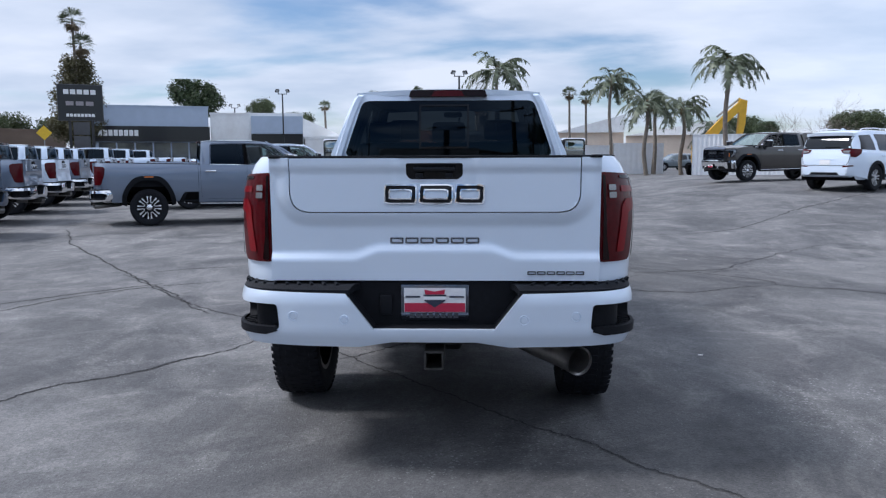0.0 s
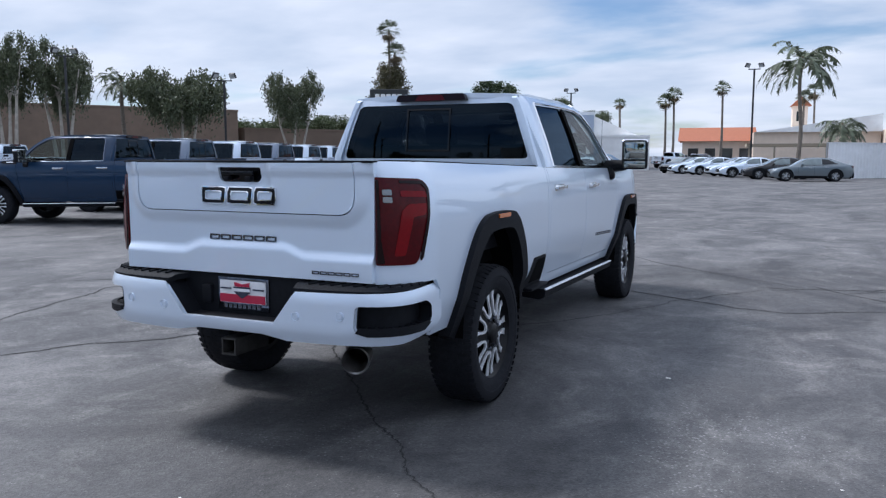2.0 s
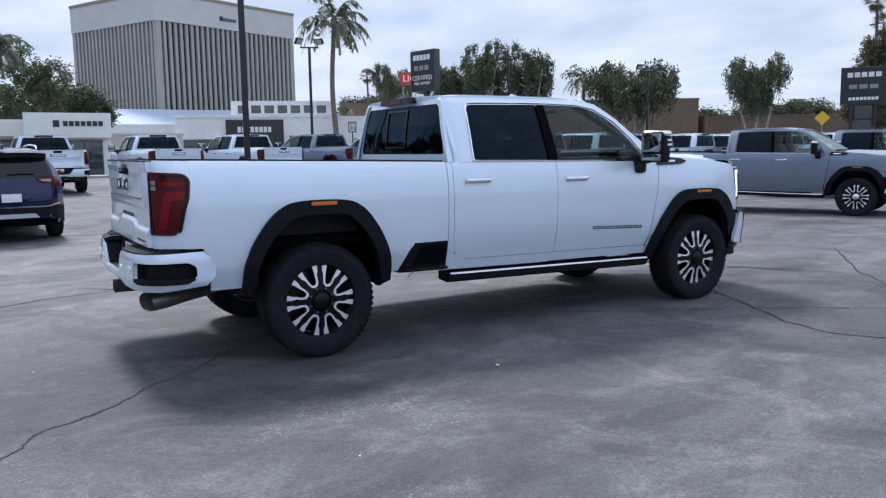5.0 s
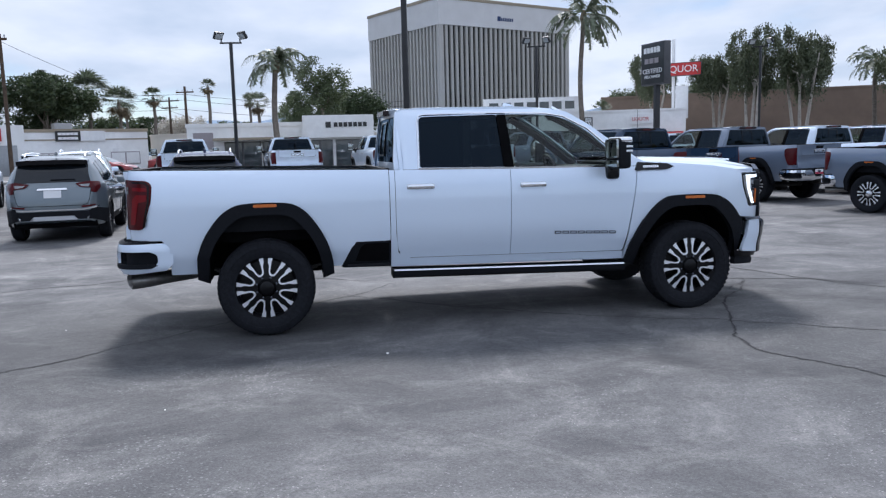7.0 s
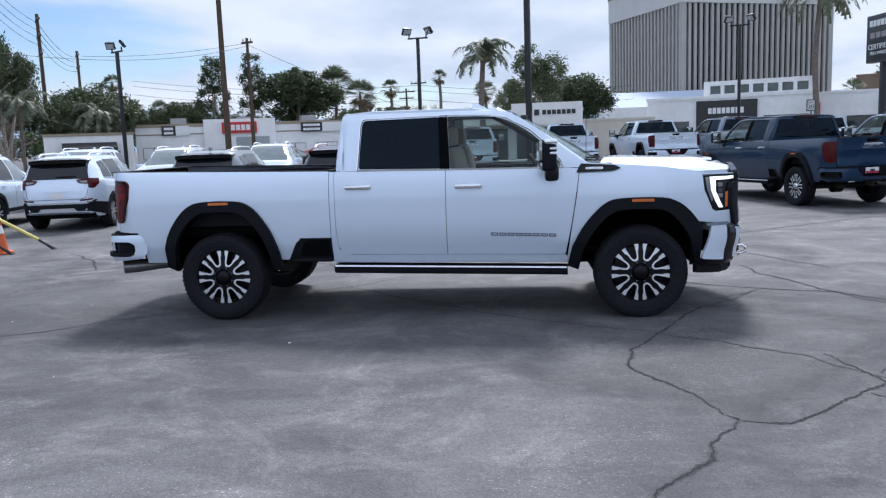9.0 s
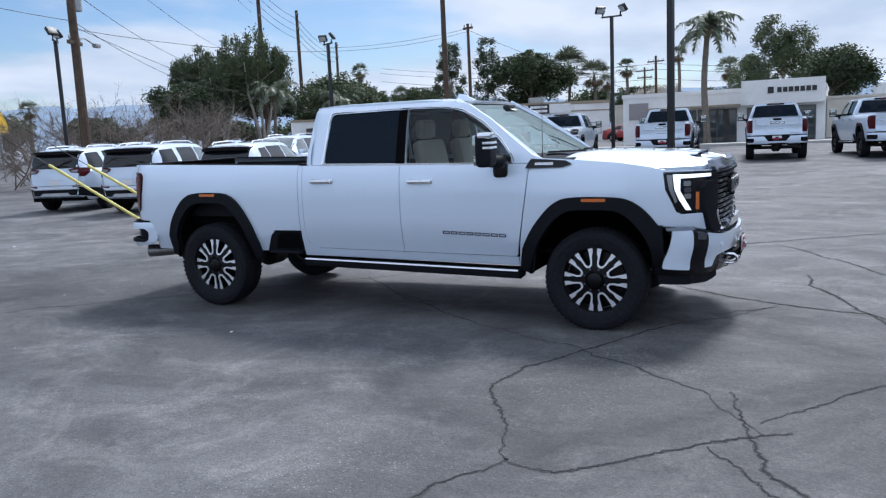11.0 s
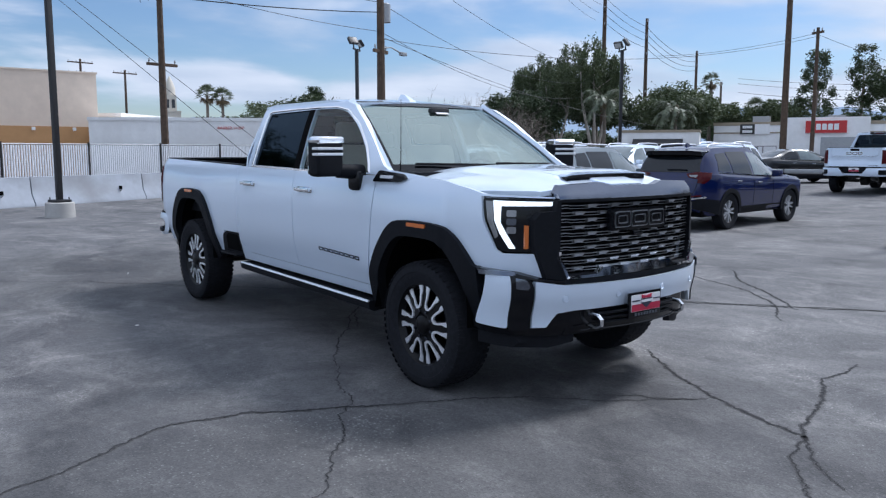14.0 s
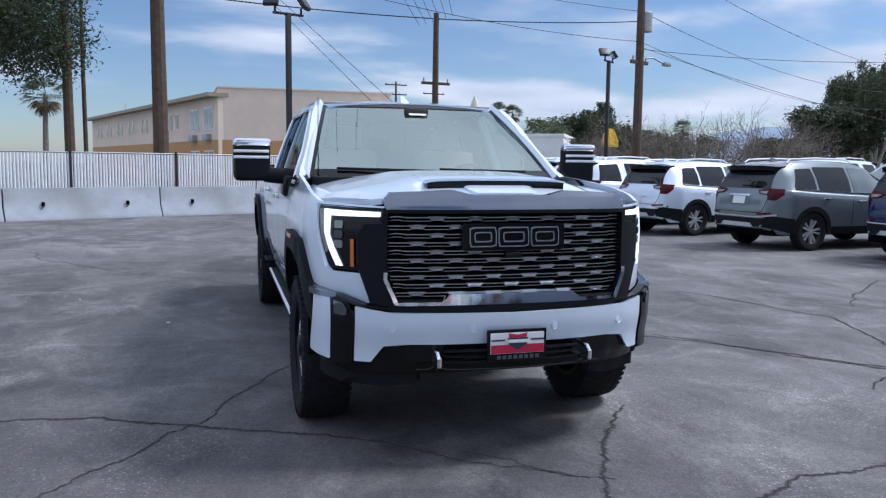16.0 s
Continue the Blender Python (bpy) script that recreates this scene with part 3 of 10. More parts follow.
def plate_thing(parent, x0, x1, z0, z1, y, facing, frame_mat, fine):
    """A dealer plate in a frame, facing +1 (ahead) or -1 (behind)."""
    fr = boxed(x0 - 0.012, x1 + 0.012, y - (0.010 if facing > 0 else 0.004), y + (0.004 if facing > 0 else 0.010), z0 - 0.012, z1 + 0.012, 0.004)
    holder = part("plate_frame", fr, frame_mat, parent)
    yy = y + 0.006 * facing
    part("plate", boxed(x0 + 0.004, x1 - 0.004, min(yy, yy + 0.004 * facing), max(yy, yy + 0.004 * facing), z0 + 0.03, z1 - 0.004), M["plate_white"], holder, "white dealer plate with a red band")
    y2 = yy + 0.005 * facing
    part("red_band", boxed(x0 + 0.006, x1 - 0.006, min(y2, y2 + 0.002 * facing), max(y2, y2 + 0.002 * facing), z0 + 0.032, z0 + 0.075), M["plate_red"], holder)
    b = bmesh.new()
    xm, zm = (x0 + x1) / 2, (z0 + z1) / 2 + 0.02
    y3 = y2 + 0.004 * facing

    def f(u, v, d):
        return Vector((u, y3 + d * facing, v))
    prism(b, [(xm - 0.055, zm + 0.02), (xm + 0.055, zm + 0.02), (xm + 0.05, zm - 0.01), (xm, zm - 0.042), (xm - 0.05, zm - 0.01)], f, -0.003, 0.001)
    part("crest", b, M["print_dark"], holder)
    if not fine:
        return
    b = bmesh.new()
    prism(b, [(xm - 0.05, zm + 0.045), (xm, zm + 0.035), (xm + 0.05, zm + 0.045), (xm + 0.045, zm + 0.022), (xm - 0.045, zm + 0.022)], f, -0.003, 0.002)
    part("crest_top", b, M["plate_red"], holder)
    b = bmesh.new()
    prism(b, [(xm - 0.055, zm + 0.012), (xm + 0.055, zm + 0.012), (xm + 0.055, zm - 0.004), (xm - 0.055, zm - 0.004)], f, 0.001, 0.003)
    part("name_bar", b, M["plate_white"], holder)
    b = bmesh.new()
    for k in range(8):
        xa = x0 + 0.03 + k * (x1 - x0 - 0.06) / 8
        box(b, xa, xa + (x1 - x0 - 0.06) / 8 * 0.72, y + (0.001 if facing > 0 else -0.010), y + (0.010 if facing > 0 else -0.001), z0 + 0.002, z0 + 0.022)
    part("frame_lettering", b, M["dark_chrome"], holder)
    for sx in (-1, 1):
        part("small_print", boxed(xm + sx * 0.105 - 0.035, xm + sx * 0.105 + 0.035, y3 - 0.002, y3 + 0.002, zm + 0.006, zm + 0.014), M["print_dark"], holder)


def pickup(label, paint, m=None, group="", hero=False, bumper="paint", style="dark", name="pickup_truck"):
    """A crew-cab heavy-duty pickup."""
    T = thing(name, label, "pickup truck", group, m)
    P = M[paint]
    g = 0.03 if hero else 0.09
    lip = (-0.02, 0, 0)
    bump_mat = P if bumper == "paint" else M["chrome"]
    # --- bed side with the arch cut out
    tail_in = TS[0] + 0.035
    lamp = rounded([(tail_in, 0.955), (-1.02, 0.955), (-0.935, 1.20), (-0.925, 1.335), (-0.965, 1.375), (tail_in, 1.385)], [0.01, 0.03, 0.03, 0.04, 0.03, 0.01])
    top = [(1.112, 1.415), (0.2, 1.435), (-0.85, 1.457), (tail_in, 1.462)]
    arch = [(a, b + 0.03) for a, b in ARCH_R_OUT[::-1]]
    arch[0], arch[-1] = (0.58, 0.54), (-0.565, 0.54)
    bed = [(1.112, 0.565)] + [(1.112, 1.0)] + top + [(tail_in, 1.385)] + [p for p in lamp[::-1] if p[0] > tail_in + 0.012] + [(tail_in, 0.955), (tail_in, 0.86), (-0.86, 0.86), (-0.80, 0.80), (-0.80, 0.55), (-0.563, 0.55)] + \
        [(a * 0.97, min(b, 1.13)) for a, b in ARCH_R_OUT[1:-1]] + [(0.585, 0.565), (0.69, 0.565), (0.80, 0.78), (1.112, 0.78)]
    # close the polygon through the step's upper edge
    bed = bed[1:]
    both("bed_side", skin(bed, flank, g, lip=lip), P, T)
    # --- tail lamp
    lamp_bm = skin(lamp, lambda s, z: flank(s, z, 0.012), g * 0.6, lip=(-0.03, 0.03, 0))
    lamps = both("tail_lamp", lamp_bm, M["tail_red"], T, "red tail lamp with dark surround")
    if hero:
        inner = rounded([(tail_in + 0.004, 0.965), (tail_in + 0.040, 0.965), (tail_in + 0.022, 1.08), (tail_in + 0.018, 1.26), (tail_in + 0.022, 1.372), (tail_in + 0.004, 1.372)], 0.008)
        smoked = skin(inner, lambda s, z: flank(s, z, 0.0165), 0.03)
        revs = [skin(rounded([(tail_in + 0.034, za), (tail_in + 0.078, za), (tail_in + 0.078, za + 0.028), (tail_in + 0.034, za + 0.028)], 0.006), lambda s, z: flank(s, z, 0.0205), 0.03) for za in (1.262, 1.298)]
        hook = skin(rounded([(-1.14, 1.00), (-1.085, 1.00), (-1.04, 1.19), (-0.965, 1.20), (-0.955, 1.255), (-1.06, 1.255), (-1.10, 1.22)], 0.012), lambda s, z: flank(s, z, 0.0165), 0.02)
        bar2 = skin(rounded([(-1.10, 1.29), (-0.95, 1.285), (-0.96, 1.315), (-1.10, 1.32)], 0.008), lambda s, z: flank(s, z, 0.0165), 0.02)
        edge = skin(rounded([(-1.0, 0.97), (-0.985, 0.985), (-0.938, 1.20), (-0.933, 1.33), (-0.968, 1.366), (-1.1, 1.37), (-1.1, 1.355), (-0.975, 1.35), (-0.95, 1.325), (-0.955, 1.2), (-1.01, 0.985)], 0.006), lambda s, z: flank(s, z, 0.0165), 0.02)
        for i, lo in enumerate(lamps):
            for nm, b, ma in (("smoked_panel", smoked, "tail_dark"), ("reversing_lens", revs[0], "lamp_clear"), ("reversing_lens", revs[1], "lamp_clear"), ("light_hook", hook, "tail_glow"), ("light_bar", bar2, "tail_glow"), ("lamp_rim", edge, "tail_dark")):
                part(nm, mirrored(b) if i else b.copy(), M[ma], lo)
    # --- wheel arch mouldings
    for o, i_, amb in ((ARCH_R_OUT, ARCH_R_IN, 0.02), (ARCH_F_OUT, ARCH_F_IN, 4.05)):
        ring = list(o) + list(i_[::-1])
        fl = both("arch_moulding", skin(ring, lambda s, z: flank(s, z, 0.034), g * 0.8, lip=(-0.07, 0, 0)), M["trim"], T)
        zt = max(b for a, b in o) - 0.018
        amb_bm = skin(rounded([(amb - 0.10, zt - 0.020), (amb + 0.10, zt - 0.020), (amb + 0.10, zt + 0.006), (amb - 0.10, zt + 0.006)], 0.01), lambda s, z: flank(s, z, 0.042), 0.03, lip=(-0.02, 0, 0))
        for k, f in enumerate(fl):
            part("marker_lamp", mirrored(amb_bm) if k else amb_bm.copy(), M["amber"], f, "amber side marker lamp")
        liner = bmesh.new()
        cy = 0.0 if o is ARCH_R_OUT else WB
        pts = [(a, b) for a, b in i_]
        rows = [[liner.verts.new((x, a, b + 0.01)) for a, b in pts] for x in (0.975, 0.52)]
        for q in range(len(pts) - 1):
            liner.faces.new((rows[0][q], rows[0][q + 1], rows[1][q + 1], rows[1][q]))
        liner.faces.new(rows[1])
        both("wheel_well", liner, M["dark"], T)
    # --- doors, each a sheet of its own
    rear_door = rounded([(1.188, 0.612), (2.236, 0.598), (2.2405, 1.395), (1.1695, 1.41), (1.1695, 0.85)], [0.16, 0.008, 0.0, 0.0, 0.1], 6)
    front_door = rounded([(2.2415, 0.598), (3.353, 0.583), (3.405, 0.85), (3.455, 1.15), (3.485, 1.385), (2.2455, 1.395)], [0.008, 0.025, 0.2, 0.2, 0.0, 0.0], 5)
    rd = both("rear_door", skin(rear_door, flank, g, lip=lip), P, T)
    fd = both("front_door", skin(front_door, flank, g, lip=lip), P, T)
    sill = [(1.118, 0.53), (3.36, 0.50), (3.36, 0.578), (2.24, 0.594), (1.30, 0.606), (1.185, 0.66), (1.165, 0.85), (1.165, 1.408), (1.118, 1.41)]
    both("cab_sill", skin(sill, flank, g, lip=lip), P, T)
    for pair, y0 in ((rd, 1.40), (fd, 2.455)):
        for k, d in enumerate(pair):
            b = bmesh.new()
            z0 = 1.258 if y0 < 2 else 1.245
            x0 = flank(y0, z0).x
            box(b, x0 - 0.004, x0 + 0.010, y0 - 0.125, y0 + 0.125, z0 - 0.022, z0 + 0.022, 0.01, 2)
            box(b, x0 + 0.024, x0 + 0.040, y0 - 0.12, y0 + 0.115, z0 - 0.013, z0 + 0.015, 0.007, 2)
            for yy in (-0.108, 0.09):
                box(b, x0, x0 + 0.032, y0 + yy - 0.012, y0 + yy + 0.022, z0 - 0.011, z0 + 0.012, 0.005, 1)
            part("door_handle", mirrored(b) if k else b, M["chrome"], d, "chrome door handle")
    # --- fender
    s_grille = s_front(0.665)
    head = rounded([(4.60, 1.285), (4.615, 1.16), (4.70, 0.985), (4.735, 0.965), (s_front(0.735), 0.965), (s_front(0.665), 1.20), (s_front(0.635), 1.275), (4.80, 1.283)], [0.02, 0.05, 0.03, 0.02, 0.0, 0.0, 0.02, 0.02])
    hood_edge = [(3.60, 1.425), (3.9, 1.405), (4.25, 1.375), (4.50, 1.335), (4.62, 1.305)]
    fen = [(3.36, 0.50), (3.415, 0.85), (3.463, 1.15), (3.493, 1.40), (3.53, 1.43)] + hood_edge + [(s_front(0.63), 1.292)] + \
        [(s_front(0.635), 1.283)] + [(4.80, 1.2915), (4.593, 1.2935), (4.608, 1.155), (4.693, 0.975), (4.73, 0.955), (s_front(0.735), 0.955), (s_front(0.70), 0.80), (s_front(0.80), 0.825), (4.62, 0.862), (4.575, 0.872)] + \
        [(a, b - 0.03) for a, b in ARCH_F_OUT[::-1] if 3.45 < a < 4.56 and b > 0.7] + [(3.42, 0.60), (3.40, 0.50)]
    both("front_fender", skin(fen, flank, g, lip=lip), P, T)
    hl = both("headlamp", skin(head, lambda s, z: flank(s, z, -0.012), g * 0.7, lip=(-0.04, -0.04, 0)), M["gloss"], T, "headlamp with a lit white running light")
    led_poly = [(4.676, 1.270), (s_front(0.662), 1.264), (s_front(0.662), 1.240), (4.730, 1.238), (4.726, 1.14), (4.764, 1.075), (4.820, 0.985), (4.782, 0.985), (4.724, 1.07), (4.688, 1.15)]
    led = skin(led_poly, lambda s, z: flank(s, z, 0.0), 0.03, lip=(-0.012, -0.012, 0))
    ambs = skin([(s_front(0.800), 0.985), (s_front(0.785), 0.985), (s_front(0.785), 1.125), (s_front(0.800), 1.125)], lambda s, z: flank(s, z, 0.0), 0.03, lip=(0, -0.012, 0))
    for k, h in enumerate(hl):
        part("running_light", mirrored(led) if k else led.copy(), M["led"] if hero else M["lamp_clear"], h, "lit white running light")
        side = skin(rounded([(4.622, 1.268), (4.664, 1.266), (4.672, 1.15), (4.706, 1.06), (4.690, 1.04), (4.640, 1.15)], 0.006), lambda s, z: flank(s, z, -0.006), 0.03, lip=(-0.012, 0, 0))
        part("side_lens", mirrored(side) if k else side, M["lamp_clear"], h)
        part("turn_lens", mirrored(ambs) if k else ambs.copy(), M["amber"], h)
        if hero:
            for zz in (1.195, 1.145, 1.095):
                b = skin(rounded([(4.762, zz - 0.02), (4.822, zz - 0.02), (4.822, zz + 0.02), (4.762, zz + 0.02)], 0.012), lambda s, z: flank(s, z, -0.005), 0.03, lip=(-0.01, -0.01, 0))
                part("projector_lens", mirrored(b) if k else b, M["lamp_clear"] if zz != 1.145 else M["dark_chrome"], h)
    # --- hood
    hx = lambda y: 0.905 - 0.02 * step(3.6, 4.4, y) - 0.13 * step(4.35, 4.70, y)
    edge_r = [(hx(y), y) for y in (3.60, 3.9, 4.2, 4.4, 4.55, 4.64)]
    nose_y = lambda x: front_y(x) - 0.055
    hood_out = edge_r + [(x, nose_y(x)) for x in (0.70, 0.62, 0.45, 0.25, 0.0, -0.25, -0.45, -0.62, -0.70)] + [(-a, b) for a, b in edge_r[::-1]] + [(-0.6, 3.70), (-0.3, 3.75), (0, 3.765), (0.3, 3.75), (0.6, 3.70)]

    def hood_fn(x, y):
        z = hood_z(x, y)
        e = abs(x) - hx(min(y, 4.64)) * 0.93
        if e > 0:
            z -= 0.35 * e
        return Vector((x, y, z))
    hood = part("hood", skin(hood_out, hood_fn, g * 0.7, lip=(0, 0, -0.03)), P, T)
    if hero:
        # forward-facing scoop across the front of the hood
        part("scoop_recess", boxed(-0.385, 0.385, 4.70, 4.766, 1.335, hood_z(0.2, 4.69) - 0.001, 0.004), M["gloss"], hood, "gloss black scoop opening")
        brow = skin(rounded([(-0.40, 4.50), (0.40, 4.50), (0.395, 4.775), (0.12, 4.785), (-0.12, 4.785), (-0.395, 4.775)], [0.1, 0.1, 0.02, 0.02, 0.02, 0.02]), lambda x, y: Vector((x, y, hood_z(x, min(y, 4.695)) + 0.010 * step(4.50, 4.62, y) * step(0.41, 0.36, abs(x)))), 0.02, lip=(0, 0, -0.010))
        part("scoop_brow", brow, P, hood)
        part("scoop_strip", boxed(-0.17, 0.17, 4.764, 4.775, 1.364, 1.376, 0.002), M["slat_chrome"], hood)
        lipb = skin(rounded([(-0.20, 4.78), (0.20, 4.78), (0.16, 4.93), (-0.16, 4.93)], [0.02, 0.02, 0.03, 0.03]), lambda x, y: Vector((x, y, hood_z(x, y) + 0.016 * step(0.21, 0.17, abs(x)))), 0.02, lip=(0, 0, -0.016))
        part("scoop_lip", lipb, P, hood)
    # side vents beside the hood
    vent = both("fender_vent", skin(rounded([(3.455, 1.345), (3.50, 1.425), (3.80, 1.405), (3.86, 1.375), (3.78, 1.35)], 0.012), lambda s, z: flank(s, z, 0.016), 0.03, lip=(-0.05, 0, 0)), M["gloss"], T, "gloss black vent trim with a bright nameplate")
    for k, v in enumerate(vent):
        b = bmesh.new()
        block_badge(b, lambda u, w, d: flank(u, w, 0.016 + d), 3.54, 3.70, 1.37, 1.392, [1] * 8, 0.004)
        part("nameplate", mirrored(b) if k else b, M["alloy"], v)
    # --- dark header over the grille
    hdr = [(-0.64, 1.272), (0.64, 1.272), (0.655, 1.315), (0.615, 1.362), (0.30, 1.375), (0.20, 1.352), (-0.20, 1.352), (-0.30, 1.375), (-0.615, 1.362), (-0.655, 1.315)]
    part("grille_header", skin(hdr, lambda x, z: Vector((x, front_y(x) + 0.022 - 0.6 * max(0, z - 1.30), z)), g, lip=(0, -0.05, 0)), M["header_chrome"], T, "smoked chrome header bar")
    # --- grille
    gr = [(0.625, 1.28), (0.66, 1.272), (0.668, 1.210), (0.742, 1.205), (0.773, 1.16), (0.773, 1.0), (0.705, 0.79), (0.55, 0.765), (0.30, 0.762)]
    go = gr + [(-a, b) for a, b in gr[::-1]]
    gi = [(-0.638, 1.262), (0.638, 1.262), (0.640, 0.945), (0.592, 0.83), (-0.592, 0.83), (-0.640, 0.945)]
    grille = part("grille_surround", skin(go, lambda x, z: Vector((x, front_y(x) + 0.03, z)), g, holes=[gi], lip=(0, -0.07, 0)), M["trim"], T, "black grille surround")
    part("grille_back", skin(gi, lambda x, z: Vector((x, front_y(x) - 0.06, z)), 0.1), M["dark"], grille)
    rows = 10 if hero else 7
    for r in range(rows):
        z = 1.238 - r * (1.238 - 0.862) / (rows - 1)
        half = 0.632 if z > 0.95 else 0.632 - (0.95 - z) * 0.42
        b = bmesh.new()
        for up, thick, deep in (((0.006, 0.0042, 0.014), (-0.011, 0.0026, 0.010)) if hero else ((0.0, 0.016, 0.03),)):
            pts = []
            for k in range(-48, 49):
                x = k * 0.632 / 48
                if abs(x) > half:
                    continue
                ph = (x / 0.196 + 0.5 * (r % 2)) % 1.0
                dip = step(0.08, 0.18, ph) * step(0.92, 0.82, ph) if hero else 0.0
                pts.append((x, front_y(x) + 0.004 - 0.008 * dip, z + up - 0.005 * dip))
            ribbon(b, pts, deep, thick)
        if hero:
            # short wedges where one run of the bar steps down to the next
            for k in range(-8, 9):
                x = (k - 0.5 * (r % 2)) * 0.196
                if abs(x) > half - 0.045:
                    continue
                prism(b, [(x - 0.044, z + 0.007), (x + 0.044, z + 0.007), (x + 0.030, z - 0.011), (x - 0.030, z - 0.011)], lambda u, v, d: Vector((u, front_y(u) + d - 0.5 * (z + 0.008 - v), v)), -0.01, 0.012)
        part("grille_bar", b, M["slat_chrome"] if hero else M["dark_chrome"], grille)
    b = skin([(-0.598, 0.806), (0.598, 0.806), (0.585, 0.822), (0.375, 0.824), (0.325, 0.860), (-0.325, 0.860), (-0.375, 0.824), (-0.585, 0.822)], lambda x, z: Vector((x, front_y(x) + 0.052 - 0.1 * (z - 0.80), z)), 0.06, lip=(0, -0.06, 0))
    part("grille_sill", b, M["chrome"] if hero else M["chrome"], grille, "polished lower grille bar")
    for sx in (1, -1):
        b = bmesh.new()
        ribbon(b, [(sx * x, front_y(x) + 0.036, z) for x, z in ((0.648, 0.97), (0.650, 0.935), (0.602, 0.825), (0.595, 0.810))], 0.02, 0.012, (0, 1, 0))
        part("grille_corner_strip", b, M["chrome"], grille)
    pan = rounded([(-0.275, 1.075), (0.275, 1.075), (0.275, 1.212), (-0.275, 1.212)], 0.02)
    emb = part("emblem_panel", skin(pan, lambda x, z: Vector((x, front_y(x) + 0.036, z)), 0.06, lip=(0, -0.05, 0)), M["gloss"], grille, "black panel with three chrome-edged blocks")
    b = bmesh.new()
    ring_badge(b, lambda u, v, d: Vector((u, front_y(u) + 0.038 + d, v)), -0.245, 0.245, 1.095, 1.195, [1.1, 1.15, 1.0], 0.030, 0.008)
    part("emblem_block", b, M["slat_chrome"], emb)
    b = bmesh.new()
    ring_badge(b, lambda u, v, d: Vector((u, front_y(u) + 0.040 + d, v)), -0.245, 0.245, 1.095, 1.195, [1.1, 1.15, 1.0], 0.030, 0.009, 0.006)
    part("emblem_inlay", b, M["gloss"], emb)
    if hero:
        part("front_camera", boxed(-0.045, 0.045, 4.98, 5.035, 1.035, 1.065, 0.008), M["gloss"], grille)
    # --- front bumper
    FB = [(0.983, 4.50), (0.977, 4.605), (0.953, 4.712), (0.897, 4.82), (0.812, 4.902), (0.69, 4.974), (0.55, 5.020), (0.30, 5.064), (0.0, 5.078)]
    BX, BY, BS = arc(FB, 0.0, 1)
    L = BS[-1]

    def fb(s, z, out=0.0):
        sg = 1 if s <= L else -1
        ss = s if s <= L else 2 * L - s
        x, y = BX(ss), BY(ss)
        ang = 1 if ss > 0.4 else 0.4
        return Vector((sg * (x + out * (0.3 if ss > 0.7 else 1)), y + out * ang - 0.03 * step(0.72, 0.55, z) - 0.02 * step(0.80, 0.86, z), z))

    def s_b(x):
        lo, hi = 0.0, L
        for _ in range(40):
            mid = (lo + hi) / 2
            if BX(mid) > x:
                lo = mid
            else:
                hi = mid
        return lo
    c = s_b(0.80)
    right = [(c + 0.012, 0.515), (c + 0.012, 0.79), (c + 0.02, 0.797), (s_b(0.62), 0.770), (L, 0.762)]
    low = [(L, 0.607), (s_b(0.545), 0.609), (s_b(0.655), 0.598), (s_b(0.715), 0.515)]
    full = right + [(2 * L - s, z) for s, z in right[:-1][::-1]] + [(2 * L - s, z) for s, z in low[1:][::-1]] + low
    part("front_bumper", skin(full, fb, g, lip=(0, -0.03, 0)), bump_mat, T)
    corner = [(0.115, 0.525), (c - 0.135, 0.508), (c - 0.135, 0.832), (0.30, 0.845), (0.17, 0.83)]
    both("bumper_corner", skin(rounded(corner, 0.02), fb, g, lip=(-0.03, -0.01, 0)), bump_mat, T)
    slotp = [(c - 0.125, 0.50), (c + 0.002, 0.503), (c + 0.004, 0.765), (c - 0.022, 0.815), (c - 0.13, 0.838)]
    fogs = both("fog_lamp_pod", skin(slotp, lambda s, z: fb(s, z, 0.006), g, lip=(-0.02, -0.05, 0)), M["gloss"], T, "gloss black fog lamp pod")
    fogl = skin(rounded([(c - 0.10, 0.755), (c - 0.03, 0.75), (c - 0.02, 0.775), (c - 0.045, 0.812), (c - 0.10, 0.822)], 0.01), lambda s, z: fb(s, z, 0.012), 0.03, lip=(-0.01, -0.02, 0))
    for k, f in enumerate(fogs):
        part("fog_lens", mirrored(fogl) if k else fogl.copy(), M["dark_chrome"], f)
    both("bumper_gap_strip", skin([(0.10, 0.852), (c - 0.12, 0.837), (c + 0.02, 0.80), (c + 0.16, 0.785), (c + 0.16, 0.797), (c + 0.02, 0.814), (c - 0.12, 0.850), (0.10, 0.866)], lambda s, z: fb(s, z, -0.004), g, lip=(-0.05, 0, 0)), M["gloss"], T)
    mk = skin(rounded([(0.13, 0.83), (0.36, 0.832), (0.36, 0.858), (0.13, 0.858)], 0.006), lambda s, z: fb(s, z, 0.01), 0.04, lip=(-0.02, 0, 0))
    both("marker_strip", mk, M["dark_chrome"], T)
    val = [(0.14, 0.47), (s_b(0.75), 0.45), (s_b(0.45), 0.452), (L, 0.455)]
    valt = [(L, 0.617), (s_b(0.54), 0.617), (s_b(0.66), 0.603), (s_b(0.725), 0.52), (c - 0.15, 0.515), (0.14, 0.53)]
    whole = val + [(2 * L - s, z) for s, z in val[:-1][::-1]] + [(2 * L - s, z) for s, z in valt[1:][::-1]] + valt
    lower = part("lower_valance", skin(whole, lambda s, z: fb(s, z, -0.020 - 0.02 * step(0.52, 0.46, z)), g, lip=(0, -0.08, 0)), M["gloss"], T, "gloss black lower valance")
